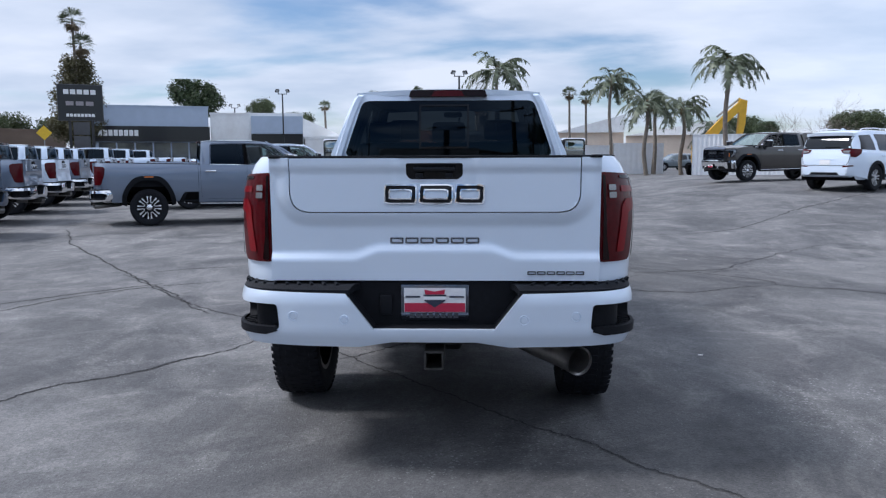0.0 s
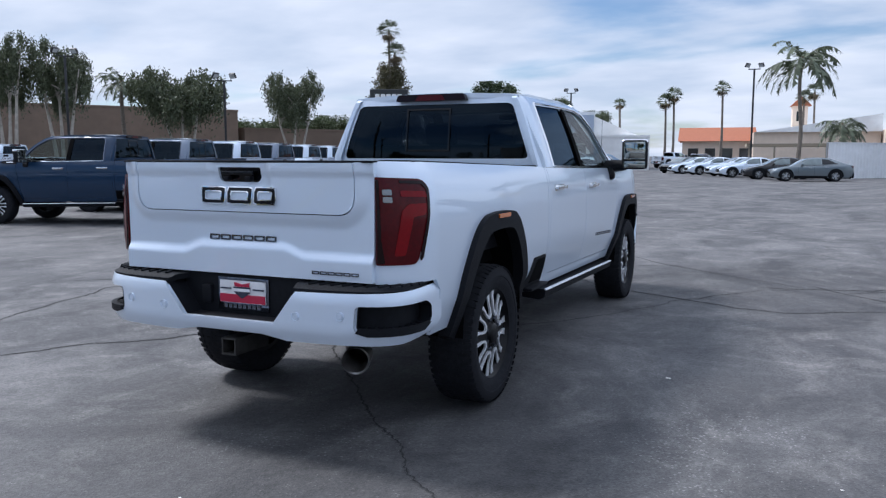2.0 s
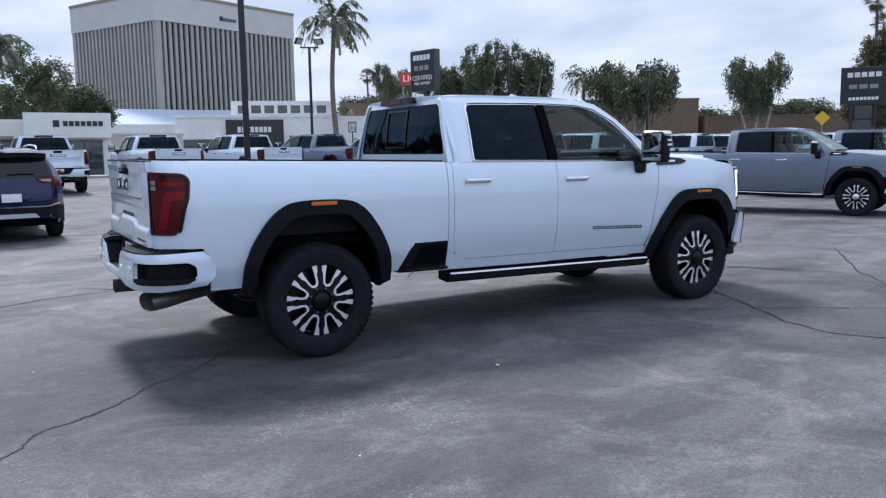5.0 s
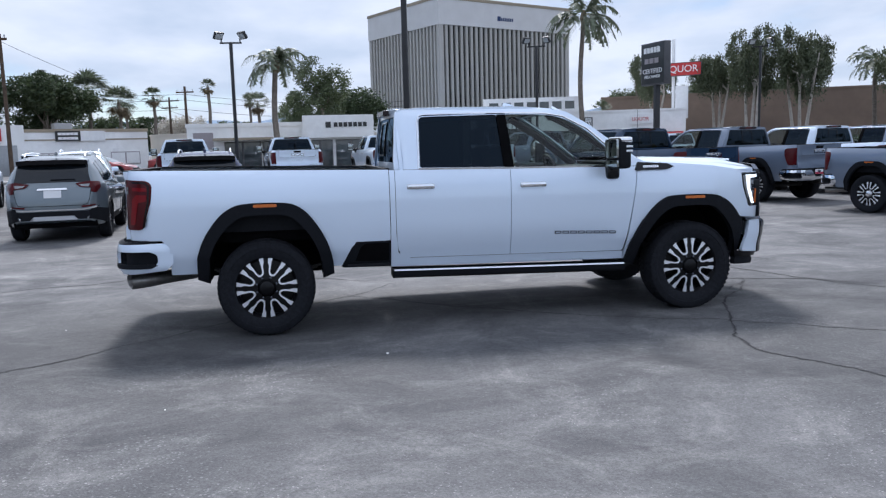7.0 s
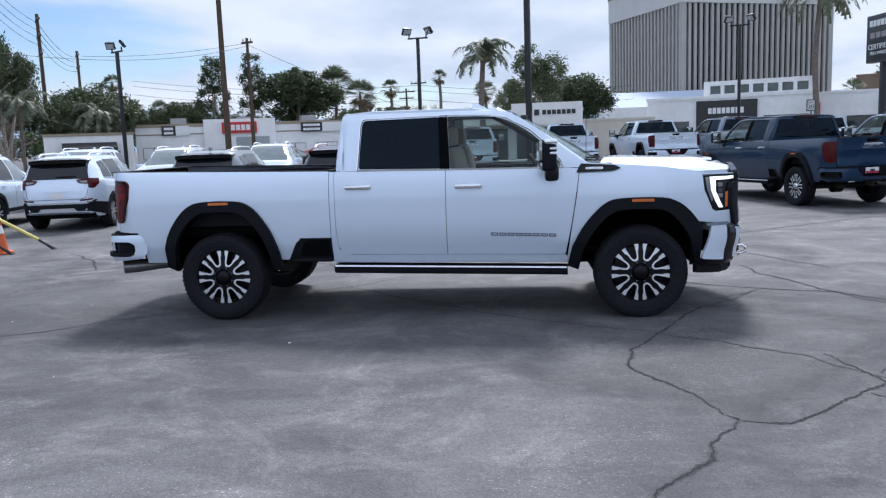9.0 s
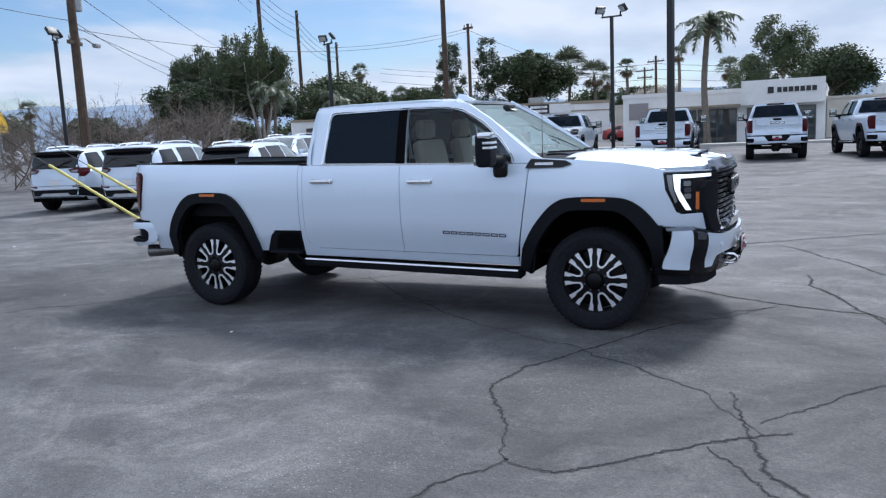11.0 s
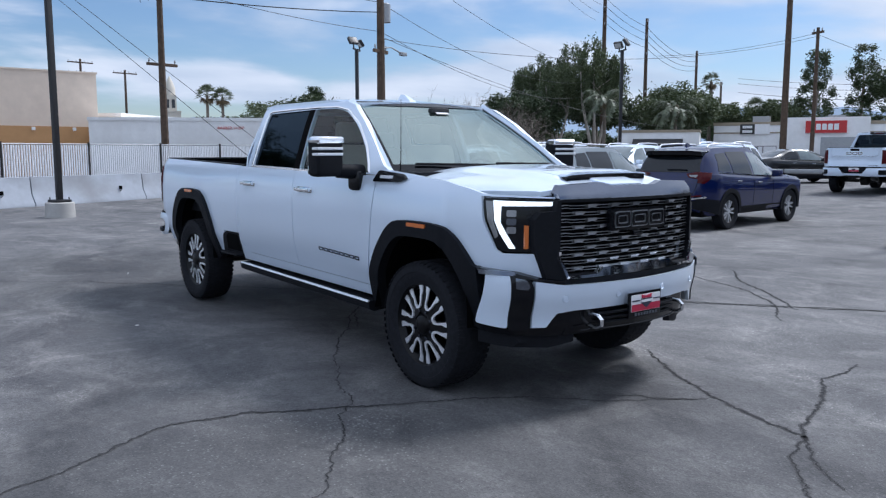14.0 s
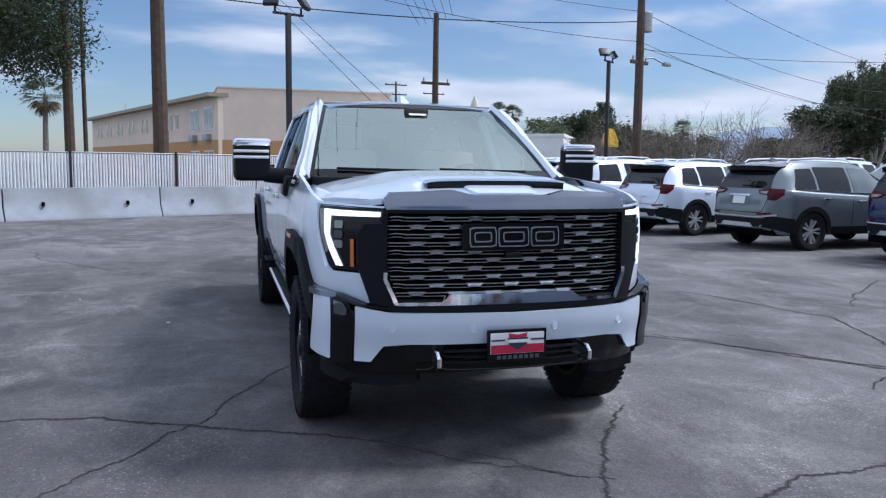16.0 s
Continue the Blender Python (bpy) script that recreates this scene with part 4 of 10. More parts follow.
    for zz in ((0.575, 0.548, 0.520) if hero else ()):
        b = bmesh.new()
        ribbon(b, [(x, 5.071 - 0.28 * x * x, zz) for x in np.linspace(-0.36, 0.36, 9)], 0.03, 0.010)
        part("valance_bar", b, M["trim"], lower)
    b = bmesh.new()
    tube(b, [(x, 5.083 - 0.30 * x * x, 0.482 + (0.018 if 0.36 < abs(x) < 0.42 else 0)) for x in np.linspace(-0.50, 0.50, 21)], 0.005, 6)
    part("valance_trim", b, M["gloss"], lower)
    both("air_dam", skin([(0.10, 0.39), (s_b(0.70), 0.37), (s_b(0.5), 0.40), (s_b(0.5), 0.455), (0.10, 0.48)], lambda s, z: fb(s, z, -0.06), 0.08, lip=(-0.03, -0.03, 0)), M["trim"], T)
    for sx in (1, -1):
        b = bmesh.new()
        tube(b, [(sx * 0.405, 5.0, 0.572), (sx * 0.405, 5.07, 0.57), (sx * 0.405, 5.098, 0.548), (sx * 0.405, 5.096, 0.515), (sx * 0.405, 5.06, 0.497), (sx * 0.405, 5.0, 0.497)], 0.013, 10)
        part("tow_hook", b, M["chrome"], T, "chrome tow hook")
    for x in ((0.62, 0.22, -0.22, -0.62) if hero else ()):
        s = s_b(abs(x))
        q = fb(s if x > 0 else 2 * L - s, 0.69)
        b = bmesh.new()
        lathe(b, [(0.001, 0.003), (0.013, 0.003), (0.015, 0.0), (0.019, 0.0), (0.021, 0.004), (0.023, -0.004)], 20, Matrix.Translation(q) @ pose(0, 0, 0, 0, 0, 90 - 35 * x))
        part("parking_sensor", b, P, T)
    plate_thing(T, -0.147, 0.147, 0.533, 0.672, 5.100, 1, M["gloss"], hero)
    # --- upper cab
    win_r = rounded([(1.405, 1.425), (1.425, 1.885), (2.165, 1.897), (2.20, 1.412)], [0.02, 0.05, 0.02, 0.015])
    win_f = rounded([(2.285, 1.41), (2.252, 1.898), (2.62, 1.892), (2.80, 1.862), (3.02, 1.745), (3.20, 1.58), (3.315, 1.44), (3.32, 1.40)], [0.015, 0.015, 0.08, 0.1, 0.1, 0.05, 0.03, 0.02])
    pillar = [(2.19, 1.405), (2.165, 1.897), (2.252, 1.898), (2.285, 1.405)]
    gh_out = [(1.172, 1.412), (1.172, 1.50), (1.20, 1.80), (1.215, 1.93), (1.25, 1.958), (1.9, 1.975), (2.5, 1.965), (2.70, 1.95), (2.86, 1.915), (3.08, 1.78), (3.30, 1.61), (3.50, 1.46), (3.60, 1.42), (3.49, 1.39)]
    both("cab_frame", skin(gh_out, side_up, g, holes=[win_r, win_f], lip=(-0.04, 0, 0)), P, T)
    both("door_pillar", skin(pillar, lambda y, z: side_up(y, z, 0.004), g, lip=(-0.02, 0, 0)), M["dark"], T)
    sf = lambda poly, d: skin(poly, lambda y, z: side_up(y, z, d), 0.06)
    for nm, poly, gl in (("rear_side_glass", win_r, "privacy"), ("front_side_glass", win_f, "glass")):
        both(nm, sf(poly, -0.012), M[gl], T, "dark privacy glass" if gl == "privacy" else "clear side glass")

    def strip(name, pts, mat_, w=0.014):
        b = bmesh.new()
        ribbon(b, pts, 0.014, w, (0, 0, 1))
        both(name, b, mat_, T)
    strip("belt_moulding", [side_up(y, z, 0.008) for y, z in ((1.39, 1.416), (1.8, 1.41), (2.24, 1.402), (2.8, 1.398), (3.33, 1.392))], M["chrome"], 0.016)
    b = bmesh.new()
    tube(b, [side_up(y, z, 0.004) for y, z in ((1.39, 1.416), (1.40, 1.6), (1.408, 1.84), (1.425, 1.89), (1.46, 1.904), (1.9, 1.912), (2.3, 1.913), (2.62, 1.905), (2.81, 1.874), (3.04, 1.752), (3.22, 1.59), (3.33, 1.45), (3.345, 1.40))], 0.010, 6)
    both("window_surround", b, M["chrome"] if hero else M["dark_chrome"], T)
    # roof
    roof_poly = [(0.70, 1.235), (0.70, 2.72), (0.62, 2.80), (0.3, 2.835), (0, 2.845), (-0.3, 2.835), (-0.62, 2.80), (-0.70, 2.72), (-0.70, 1.235), (-0.4, 1.215), (0, 1.205), (0.4, 1.215)]

    def roof_fn(x, y):
        z = 1.998 - 0.026 * (abs(x) / 0.70) ** 2.2 - 0.045 * step(2.35, 2.9, y) - 0.018 * step(1.5, 1.2, y)
        z -= 0.012 * math.exp(-((abs(x) - 0.38) / 0.05) ** 2) * step(1.3, 1.6, y) * step(2.7, 2.4, y)
        return Vector((x, y, z))
    roof = part("roof", skin(roof_poly, roof_fn, g, lip=(0, 0, -0.04)), P, T)
    if hero:
        b = bmesh.new()
        prism(b, [(2.42, 1.985), (2.62, 1.972), (2.50, 2.035), (2.44, 2.045)], lambda u, v, d: Vector((d * (1 if v < 2 else 0.35), u, v)), -0.035, 0.035)
        part("antenna_fin", b, P, roof)
    # windscreen
    def ws(x, v):
        # v from 0 at the cowl to 1 at the roof
        y = 3.735 + (2.855 - 3.735) * v - (0.19 - 0.02 * v) * (abs(x) / 0.8) ** 2
        return Vector((x, y, 1.425 + (1.935 - 1.425) * v + 0.02 * math.sin(v * math.pi)))
    wpoly = [(0.85, 0.0), (0.668, 0.99), (-0.668, 0.99), (-0.85, 0.0)]
    glass = part("windscreen", skin(wpoly, ws, 0.08), M["wind"], T, "clear windscreen")
    bnd = skin([(0.87, -0.02), (0.69, 1.03), (-0.69, 1.03), (-0.87, -0.02)], lambda x, v: ws(x, v) + Vector((0, 0.004, 0.004)), 0.08, holes=[[(0.82, 0.06), (0.645, 0.955), (-0.645, 0.955), (-0.82, 0.06)]])
    part("windscreen_band", bnd, M["gloss"], glass)
    # A pillars
    b = bmesh.new()
    ribbon(b, [ws(0.86 - 0.19 * v, v) + Vector((0.018, 0.0, 0.004)) for v in np.linspace(-0.04, 1.02, 10)], 0.05, 0.05, (0.5, 0.3, 0.6))
    both("windscreen_pillar", b, P, T)
    if hero:
        b = bmesh.new()
        ribbon(b, [ws(0.86 - 0.19 * v, v) + Vector((-0.022, -0.045, -0.03)) for v in np.linspace(-0.04, 1.0, 10)], 0.08, 0.05, (0.5, 0.3, 0.6))
        both("pillar_trim", b, M["cabin"], T)
    part("cowl", boxed(-0.84, 0.84, 3.54, 3.80, 1.36, 1.415, 0.01), M["trim"], T)
    for x0, x1, yb in ((-0.62, 0.02, 3.72), (0.05, 0.68, 3.70)):
        b = bmesh.new()
        tube(b, [ws(x0, 0.03) + Vector((0, 0.02, 0.015)), ws((x0 + x1) / 2, 0.03) + Vector((0, 0.02, 0.02)), ws(x1, 0.055) + Vector((0, 0.02, 0.012))], 0.009, 6)
        part("wiper", b, M["trim"], T)
    if hero:
        st = ws(0.0, 0.9) + Vector((0, 0.006, 0.006))
        b = skin(rounded([(-0.065, 0.81), (0.065, 0.81), (0.065, 0.86), (-0.065, 0.86)], 0.004), lambda x, v: ws(x, v) + Vector((0, 0.007, 0.007)), 0.05)
        part("stock_sticker", b, M["plate_white"], glass, "white stock number sticker")
        b = bmesh.new()
        box(b, -0.09, 0.09, 2.93, 3.0, 1.86, 1.91, 0.02)
        part("mirror_housing", b, M["cabin"], glass)
        b = bmesh.new()
        tube(b, [(0.80, 3.55, 1.40), (0.80, 3.555, 1.50), (0.80, 3.56, 1.92)], [0.007, 0.003, 0.002], 6)
        part("antenna", b, M["trim"], T, "thin black whip antenna")
    # cab back and rear glass
    def back(x, z):
        return Vector((x, 1.165 + 0.10 * step(1.45, 1.98, z) * (z - 1.4) + 0.05 * (abs(x) / 0.9) ** 4, z))
    bk = [(0.93, 1.30), (0.905, 1.50), (0.70, 1.93), (0.62, 1.965), (-0.62, 1.965), (-0.70, 1.93), (-0.905, 1.50), (-0.93, 1.30)]
    rg = rounded([(0.80, 1.475), (0.655, 1.895), (-0.655, 1.895), (-0.80, 1.475)], 0.05)
    part("cab_back", skin(bk, back, g, holes=[rg], lip=(0, 0.03, 0)), P, T)
    rw = part("rear_window", skin(rg, lambda x, z: back(x, z) + Vector((0, 0.008, 0)), 0.08), M["privacy"], T, "dark rear window with a sliding pane")
    for poly in ([(-0.22, 1.53), (0.16, 1.53), (0.16, 1.865), (-0.22, 1.865)],):
        fr = [(poly[0][0] + 0.014, poly[0][1] + 0.014), (poly[1][0] - 0.014, poly[1][1] + 0.014), (poly[2][0] - 0.014, poly[2][1] - 0.014), (poly[3][0] + 0.014, poly[3][1] - 0.014)]
        part("sliding_frame", skin(poly, lambda x, z: back(x, z) + Vector((0, -0.002, 0)), 0.1, holes=[fr], lip=(0, 0.012, 0)), M["gloss"], rw)
    bl = rounded([(-0.30, 1.918), (0.30, 1.918), (0.28, 1.972), (-0.28, 1.972)], 0.015)
    brk = part("brake_lamp", skin(bl, lambda x, z: Vector((x, 1.155 + 0.1 * (z - 1.9), z)), 0.06, lip=(0, 0.06, 0)), M["tail_dark"], T, "high brake lamp with cargo lights")
    part("red_lens", skin(rounded([(-0.13, 1.922), (0.13, 1.922), (0.10, 1.965), (-0.10, 1.965)], 0.012), lambda x, z: Vector((x, 1.150 + 0.1 * (z - 1.9), z)), 0.06, lip=(0, 0.02, 0)), M["tail_red"], brk)
    for sx in (-1, 1):
        part("lamp_end", skin(rounded([(sx * 0.14, 1.925), (sx * 0.27, 1.925), (sx * 0.25, 1.962), (sx * 0.12, 1.962)], 0.01), lambda x, z: Vector((x, 1.1505 + 0.1 * (z - 1.9), z)), 0.06, lip=(0, 0.02, 0)), M["tail_dark"], brk)
    # --- bed interior
    b = bmesh.new()
    box(b, -0.80, 0.80, -1.08, 1.10, 0.90, 0.93)
    box(b, -0.86, -0.80, -1.08, 1.10, 0.90, 1.40)
    box(b, 0.80, 0.86, -1.08, 1.10, 0.90, 1.40)
    box(b, -0.86, 0.86, 1.08, 1.125, 0.90, 1.40)
    part("bed_liner", b, M["trim"], T)
    b = bmesh.new()
    ribbon(b, [(0.862, y, z + 0.004) for y, z in ((1.11, 1.412), (0.2, 1.432), (-0.85, 1.454), (-0.93, 1.455))] + [(0.842, -0.99, 1.460), (0.81, -1.045, 1.461), (0.775, -1.075, 1.461)], 0.055, 0.012)
    both("bed_rail_cap", b, M["trim"], T)
    part("bulkhead_cap", boxed(-0.88, 0.88, 1.07, 1.125, 1.40, 1.428, 0.006), M["trim"], T)
    # --- tailgate
    def zl(x):
        return 0.985 + 0.042 * step(0.40, 0.25, abs(x))

    def gate(x, z):
        y = -1.158 - 0.022 * step(zl(x) + 0.024, zl(x) - 0.020, z)
        e = 0.70
        r = 0.10
        # rim of the upper panel
        dx, dz = max(0, abs(x) - (e - r)), max(0, (1.195 + r) - z)
        d = math.hypot(dx, dz) - r if (dx > 0 and dz > 0) else max(abs(x) - e, 1.195 - z)
        y -= 0.022 * step(0.075, 0.0, d)
        y -= 0.010 * step(1.385, 1.41, z)
        return Vector((x, y, z))
    og = [(-0.785, 0.868), (0.785, 0.868), (0.79, 1.2), (0.79, 1.455), (-0.79, 1.455), (-0.79, 1.2)]
    ip = rounded([(-0.688, 1.47), (-0.688, 1.198), (0.688, 1.198), (0.688, 1.47)], [0, 0.10, 0.10, 0], 6)
    outer = [(-0.785, 0.868), (0.785, 0.868), (0.79, 1.455), (0.693, 1.455)] + rounded([(0.693, 1.455), (0.693, 1.193), (-0.693, 1.193), (-0.693, 1.455)], [0, 0.10, 0.10, 0], 6)[1:-1] + [(-0.693, 1.455), (-0.79, 1.455)]
    tg = part("tailgate", skin(outer, gate, 0.013 if hero else g, lip=(0, 0.04, 0)), P, T, "tailgate with a folding inner panel")
    inner = [(-0.688, 1.452)] + rounded([(-0.688, 1.452), (-0.688, 1.198), (0.688, 1.198), (0.688, 1.452)], [0, 0.10, 0.10, 0], 6)[1:-1] + [(0.688, 1.452)]
    hb = rounded([(-0.135, 1.428), (-0.135, 1.372), (-0.115, 1.352), (0.115, 1.352), (0.135, 1.372), (0.135, 1.428)], 0.01)

    def gate_in(x, z):
        v = gate(x, z)
        # scooped round the handle
        d = max(abs(x) - 0.16, 1.335 - z)
        v.y += 0.014 * step(0.05, 0.0, d)
        return v
    ig = part("inner_gate", skin(inner, gate_in, g * (0.5 if hero else 1), holes=[hb], lip=(0, 0.04, 0)), P, tg)
    part("gate_cap", boxed(-0.79, 0.79, -1.183, -1.09, 1.452, 1.464, 0.004), M["trim"], tg)
    part("gate_back", boxed(-0.775, 0.775, -1.13, -1.10, 0.88, 1.45, 0.0), M["dark"], tg)
    hd = part("gate_handle", skin([(a, b) for a, b in hb], lambda x, z: gate(x, z) + Vector((0, 0.028, 0)), 0.05), M["gloss"], tg, "black tailgate handle")
    part("handle_bar", boxed(-0.10, 0.10, -1.20, -1.165, 1.388, 1.41, 0.006), M["gloss"], hd)
    for sx in (-0.07, 0.07):
        part("handle_button", boxed(sx - 0.017, sx + 0.017, -1.202, -1.165, 1.36, 1.382, 0.004), M["trim"], hd)
    gfn = lambda dd: (lambda u, v, d: gate_in(u, v) + Vector((0, -0.001 - d - dd, 0)))
    b = bmesh.new()
    ring_badge(b, gfn(0), -0.243, 0.243, 1.236, 1.329, [1.1, 1.15, 1.0], 0.028, 0.012)
    part("emblem_block", b, M["chrome"], tg, "three chrome-edged emblem blocks")
    b = bmesh.new()
    ring_badge(b, gfn(0.004), -0.243, 0.243, 1.236, 1.329, [1.1, 1.15, 1.0], 0.028, 0.010, 0.006)
    part("emblem_inlay", b, M["gloss"], tg)
    if hero or bumper == "paint":
        b = bmesh.new()
        ring_badge(b, lambda u, v, d: gate(u, v) + Vector((0, -0.001 - d, 0)), -0.218, 0.218, 1.046, 1.074, [1] * 6, 0.0075, 0.006)
        part("model_lettering", b, M["dark_chrome"], tg)
        b = bmesh.new()
        ring_badge(b, lambda u, v, d: gate(u, v) + Vector((0, -0.001 - d, 0)), 0.44, 0.715, 0.897, 0.914, [1] * 6, 0.005, 0.005)
        part("name_lettering", b, M["dark_chrome"], tg)
    b = bmesh.new()
    ring_badge(b, lambda u, v, d: flank(u, v + (u - 2.65) * -0.035, 0.001 + d), 2.655, 3.272, 0.776, 0.804, [1, 1, 1, 1, 1, 1, 1, 1], 0.008, 0.005)
    for k, d in enumerate(fd if hero else ()):
        part("door_lettering", mirrored(b) if k else b.copy(), M["dark_chrome"], d)
    b.free()
    # --- rear bumper
    RB = [(0.0, -1.305), (0.30, -1.305), (0.55, -1.298), (0.735, -1.275), (0.85, -1.235), (0.928, -1.165), (0.966, -1.06), (0.973, -0.92), (0.972, -0.80)]
    RX, RY, RS = arc(RB, 0.0, 1)
    RL = RS[-1]

    def rb(s, z, out=0.0):
        a = abs(s)
        sg = 1 if s >= 0 else -1
        x, y = RX(a), RY(a)
        x0, y0 = RX(a + 0.01), RY(a + 0.01)
        n = Vector((-(y - y0), (x - x0), 0))
        n = n.normalized() if n.length > 0 else Vector((0, -1, 0))
        d = out - 0.035 * step(0.645, 0.56, z) + 0.008 * step(0.70, 0.65, z) * step(0.66, 0.60, z) - 0.015 * step(0.80, 0.84, z)
        return Vector((sg * (x + n.x * d), y + n.y * d, z))
    up = [(RL, 0.80), (RL - 0.05, 0.838), (1.0, 0.832), (0.415, 0.822), (0.285, 0.655)]
    dn = [(-RL, 0.66), (-RL + 0.06, 0.60), (-1.0, 0.572), (-0.35, 0.565), (-0.20, 0.59), (0.20, 0.59), (0.35, 0.565), (1.0, 0.572), (RL - 0.06, 0.60), (RL, 0.66)]
    ro = dn + up + [(-s, z) for s, z in up[::-1]]
    hr_ = rounded([(0.735, 0.650), (0.80, 0.634), (RL - 0.15, 0.634), (RL - 0.10, 0.672), (RL - 0.105, 0.738), (RL - 0.16, 0.768), (0.745, 0.768)], 0.02)
    hl_ = [(-s, z) for s, z in hr_]
    rbp = part("rear_bumper", skin(ro, rb, g, holes=[hr_, hl_], lip=(0, 0.025, 0)), bump_mat, T)
    both("bumper_step_well", skin(hr_, lambda s, z: rb(s, z, -0.07), 0.06, lip=(0, 0, 0)), M["trim"], rbp)
    # corner step walls and tread
    b = bmesh.new()
    n = len(hr_)
    for i in range(n):
        (s0, z0), (s1, z1) = hr_[i], hr_[(i + 1) % n]
        v = [bm_v for bm_v in (b.verts.new(rb(s0, z0, 0.003)), b.verts.new(rb(s1, z1, 0.003)), b.verts.new(rb(s1, z1, -0.08)), b.verts.new(rb(s0, z0, -0.08)))]
        b.faces.new(v)
    both("bumper_step_lining", b, M["trim"], rbp)
    for k in range(8 if hero else 0):
        s = 0.79 + k * 0.055
        both("step_tread", tube(bmesh.new(), [rb(s, 0.646, -0.006), rb(s, 0.652, -0.06)], 0.007, 5), M["trim"], rbp)
    padc = skin([(0.745, 0.640), (0.80, 0.622), (RL - 0.19, 0.622), (RL - 0.13, 0.648), (RL - 0.16, 0.660), (0.76, 0.660)], lambda s, z: rb(s, z, 0.010), 0.06, lip=(-0.01, 0.03, 0))
    both("step_edge", padc, M["trim"], rbp)
    # top pads
    def pad(u, v):
        # u running length, v 0 at the face, 1 at the gate
        p = rb(u, 0.835)
        q = Vector((min(p.x, 0.97), max(-1.12, p.y + 0.2), 0.86))
        w = p.lerp(q, v)
        w.z = 0.838 + 0.016 * step(0, 0.3, v)
        return w
    both("bumper_pad", skin([(0.40, 0.0), (RL - 0.24, 0.0), (RL - 0.30, 1.0), (0.34, 1.0)], pad, 0.05, lip=(0, 0, -0.03)), M["trim"], rbp, "black ribbed bumper pad")
    for k in range(11 if hero else 0):
        u = 0.46 + k * 0.062
        both("pad_rib", tube(bmesh.new(), [pad(u, 0.25) + Vector((0, 0, 0.003)), pad(u + 0.03, 0.7) + Vector((0, 0, 0.003))], 0.008, 5), M["trim"], rbp)
    # centre recess
    b = bmesh.new()
    box(b, -0.40, 0.40, -1.16, -1.13, 0.62, 0.86)
    box(b, -0.30, 0.30, -1.28, -1.14, 0.632, 0.652, 0.004)
    for sx in (-1, 1):
        prism(b, [(sx * 0.285, 0.65), (sx * 0.415, 0.825), (sx * 0.445, 0.825), (sx * 0.315, 0.65)], lambda u, v, d: Vector((u, d, v)), -1.280, -1.14)
    part("bumper_recess", b, M["trim"], rbp)
    part("tow_socket", boxed(-0.265, -0.205, -1.185, -1.15, 0.70, 0.80, 0.01), M["trim"], rbp)
    b = bmesh.new()
    lathe(b, [(0.001, 0.006), (0.03, 0.004), (0.036, -0.01), (0.045, -0.012), (0.045, -0.02)], 20, Matrix.Translation((0.215, -1.155, 0.785)) @ pose(0, 0, 0, 0, 0, -90))
    part("round_socket", b, M["trim"], rbp)
    for x in ((0.66, 0.33, -0.33, -0.66) if hero else ()):
        q = rb(math.copysign(abs(x) * 1.005, x), 0.715)
        if abs(x) < 0.4:
            q = rb(math.copysign(0.42, x), 0.70)
        b = bmesh.new()
        lathe(b, [(0.001, 0.004), (0.014, 0.004), (0.016, 0.0), (0.020, 0.0), (0.022, 0.005), (0.024, -0.004)], 20, Matrix.Translation(q) @ pose(0, 0, 0, 0, 0, -90))
        part("parking_sensor", b, P, rbp)
    plate_thing(T, -0.152, 0.152, 0.683, 0.835, -1.165, -1, M["dark_chrome"] if hero else M["gloss"], hero)
    # --- step, running board, exhaust, hitch
    bs = both("bed_step", skin(rounded([(0.66, 0.545), (1.112, 0.535), (1.112, 0.778), (0.86, 0.778), (0.77, 0.75)], 0.03), lambda s, z: flank(s, z, 0.004), 0.06, lip=(-0.12, 0, 0)), M["trim"], T, "black step ahead of the rear wheel")
    for k, o in enumerate(bs):
        b = boxed(0.885, 0.99, 0.72, 1.10, 0.552, 0.575, 0.008)
        part("step_plate", mirrored(b) if k else b, M["trim"], o)
        b = skin(rounded([(0.79, 0.598), (1.097, 0.594), (1.097, 0.760), (0.885, 0.760), (0.84, 0.73)], 0.012), lambda s, z: flank(s, z, 0.006), 0.08)
        part("step_recess", mirrored(b) if k else b, M["dark"], o)
    b = bmesh.new()
    prism(b, [(0.78, 0.49), (0.950, 0.487), (0.965, 0.475), (0.955, 0.425), (0.915, 0.405), (0.78, 0.42)], lambda u, v, d: Vector((u, d, v + (2.2 - d) * 0.018)), 1.13, 3.37)
    rbs = both("running_board", b, M["trim"], T, "black power running board with a bright reflection along its edge")
    # pale alloy strip modelled in place of the reflection along the board's edge
    for k, o in enumerate(rbs):
        b = bmesh.new()
        prism(b, [(0.951, 0.4905), (0.963, 0.4885), (0.968, 0.478), (0.961, 0.474), (0.951, 0.484)], lambda u, v, d: Vector((u, d, v + (2.2 - d) * 0.018)), 1.14, 3.36)
        part("reflection_strip", mirrored(b) if k else b, M["alloy"], o)
    b = bmesh.new()
    tube(b, [(0.40, -0.66, 0.488), (0.53, -0.90, 0.485), (0.64, -1.06, 0.481), (0.695, -1.19, 0.478)], [0.05, 0.062, 0.069, 0.070], 28, cap=False)
    tube(b, [(0.695, -1.19, 0.478), (0.690, -1.183, 0.479), (0.62, -1.02, 0.488)], [0.070, 0.062, 0.060], 28, cap=False)
    part("exhaust_tip", b, M["exhaust"], T, "large polished exhaust tip")
    b = bmesh.new()
    tube(b, [(0.40, -0.66, 0.488), (0.36, -0.3, 0.58), (0.45, 0.4, 0.62), (0.42, 1.2, 0.50), (0.40, 3.0, 0.48)], 0.045, 12)
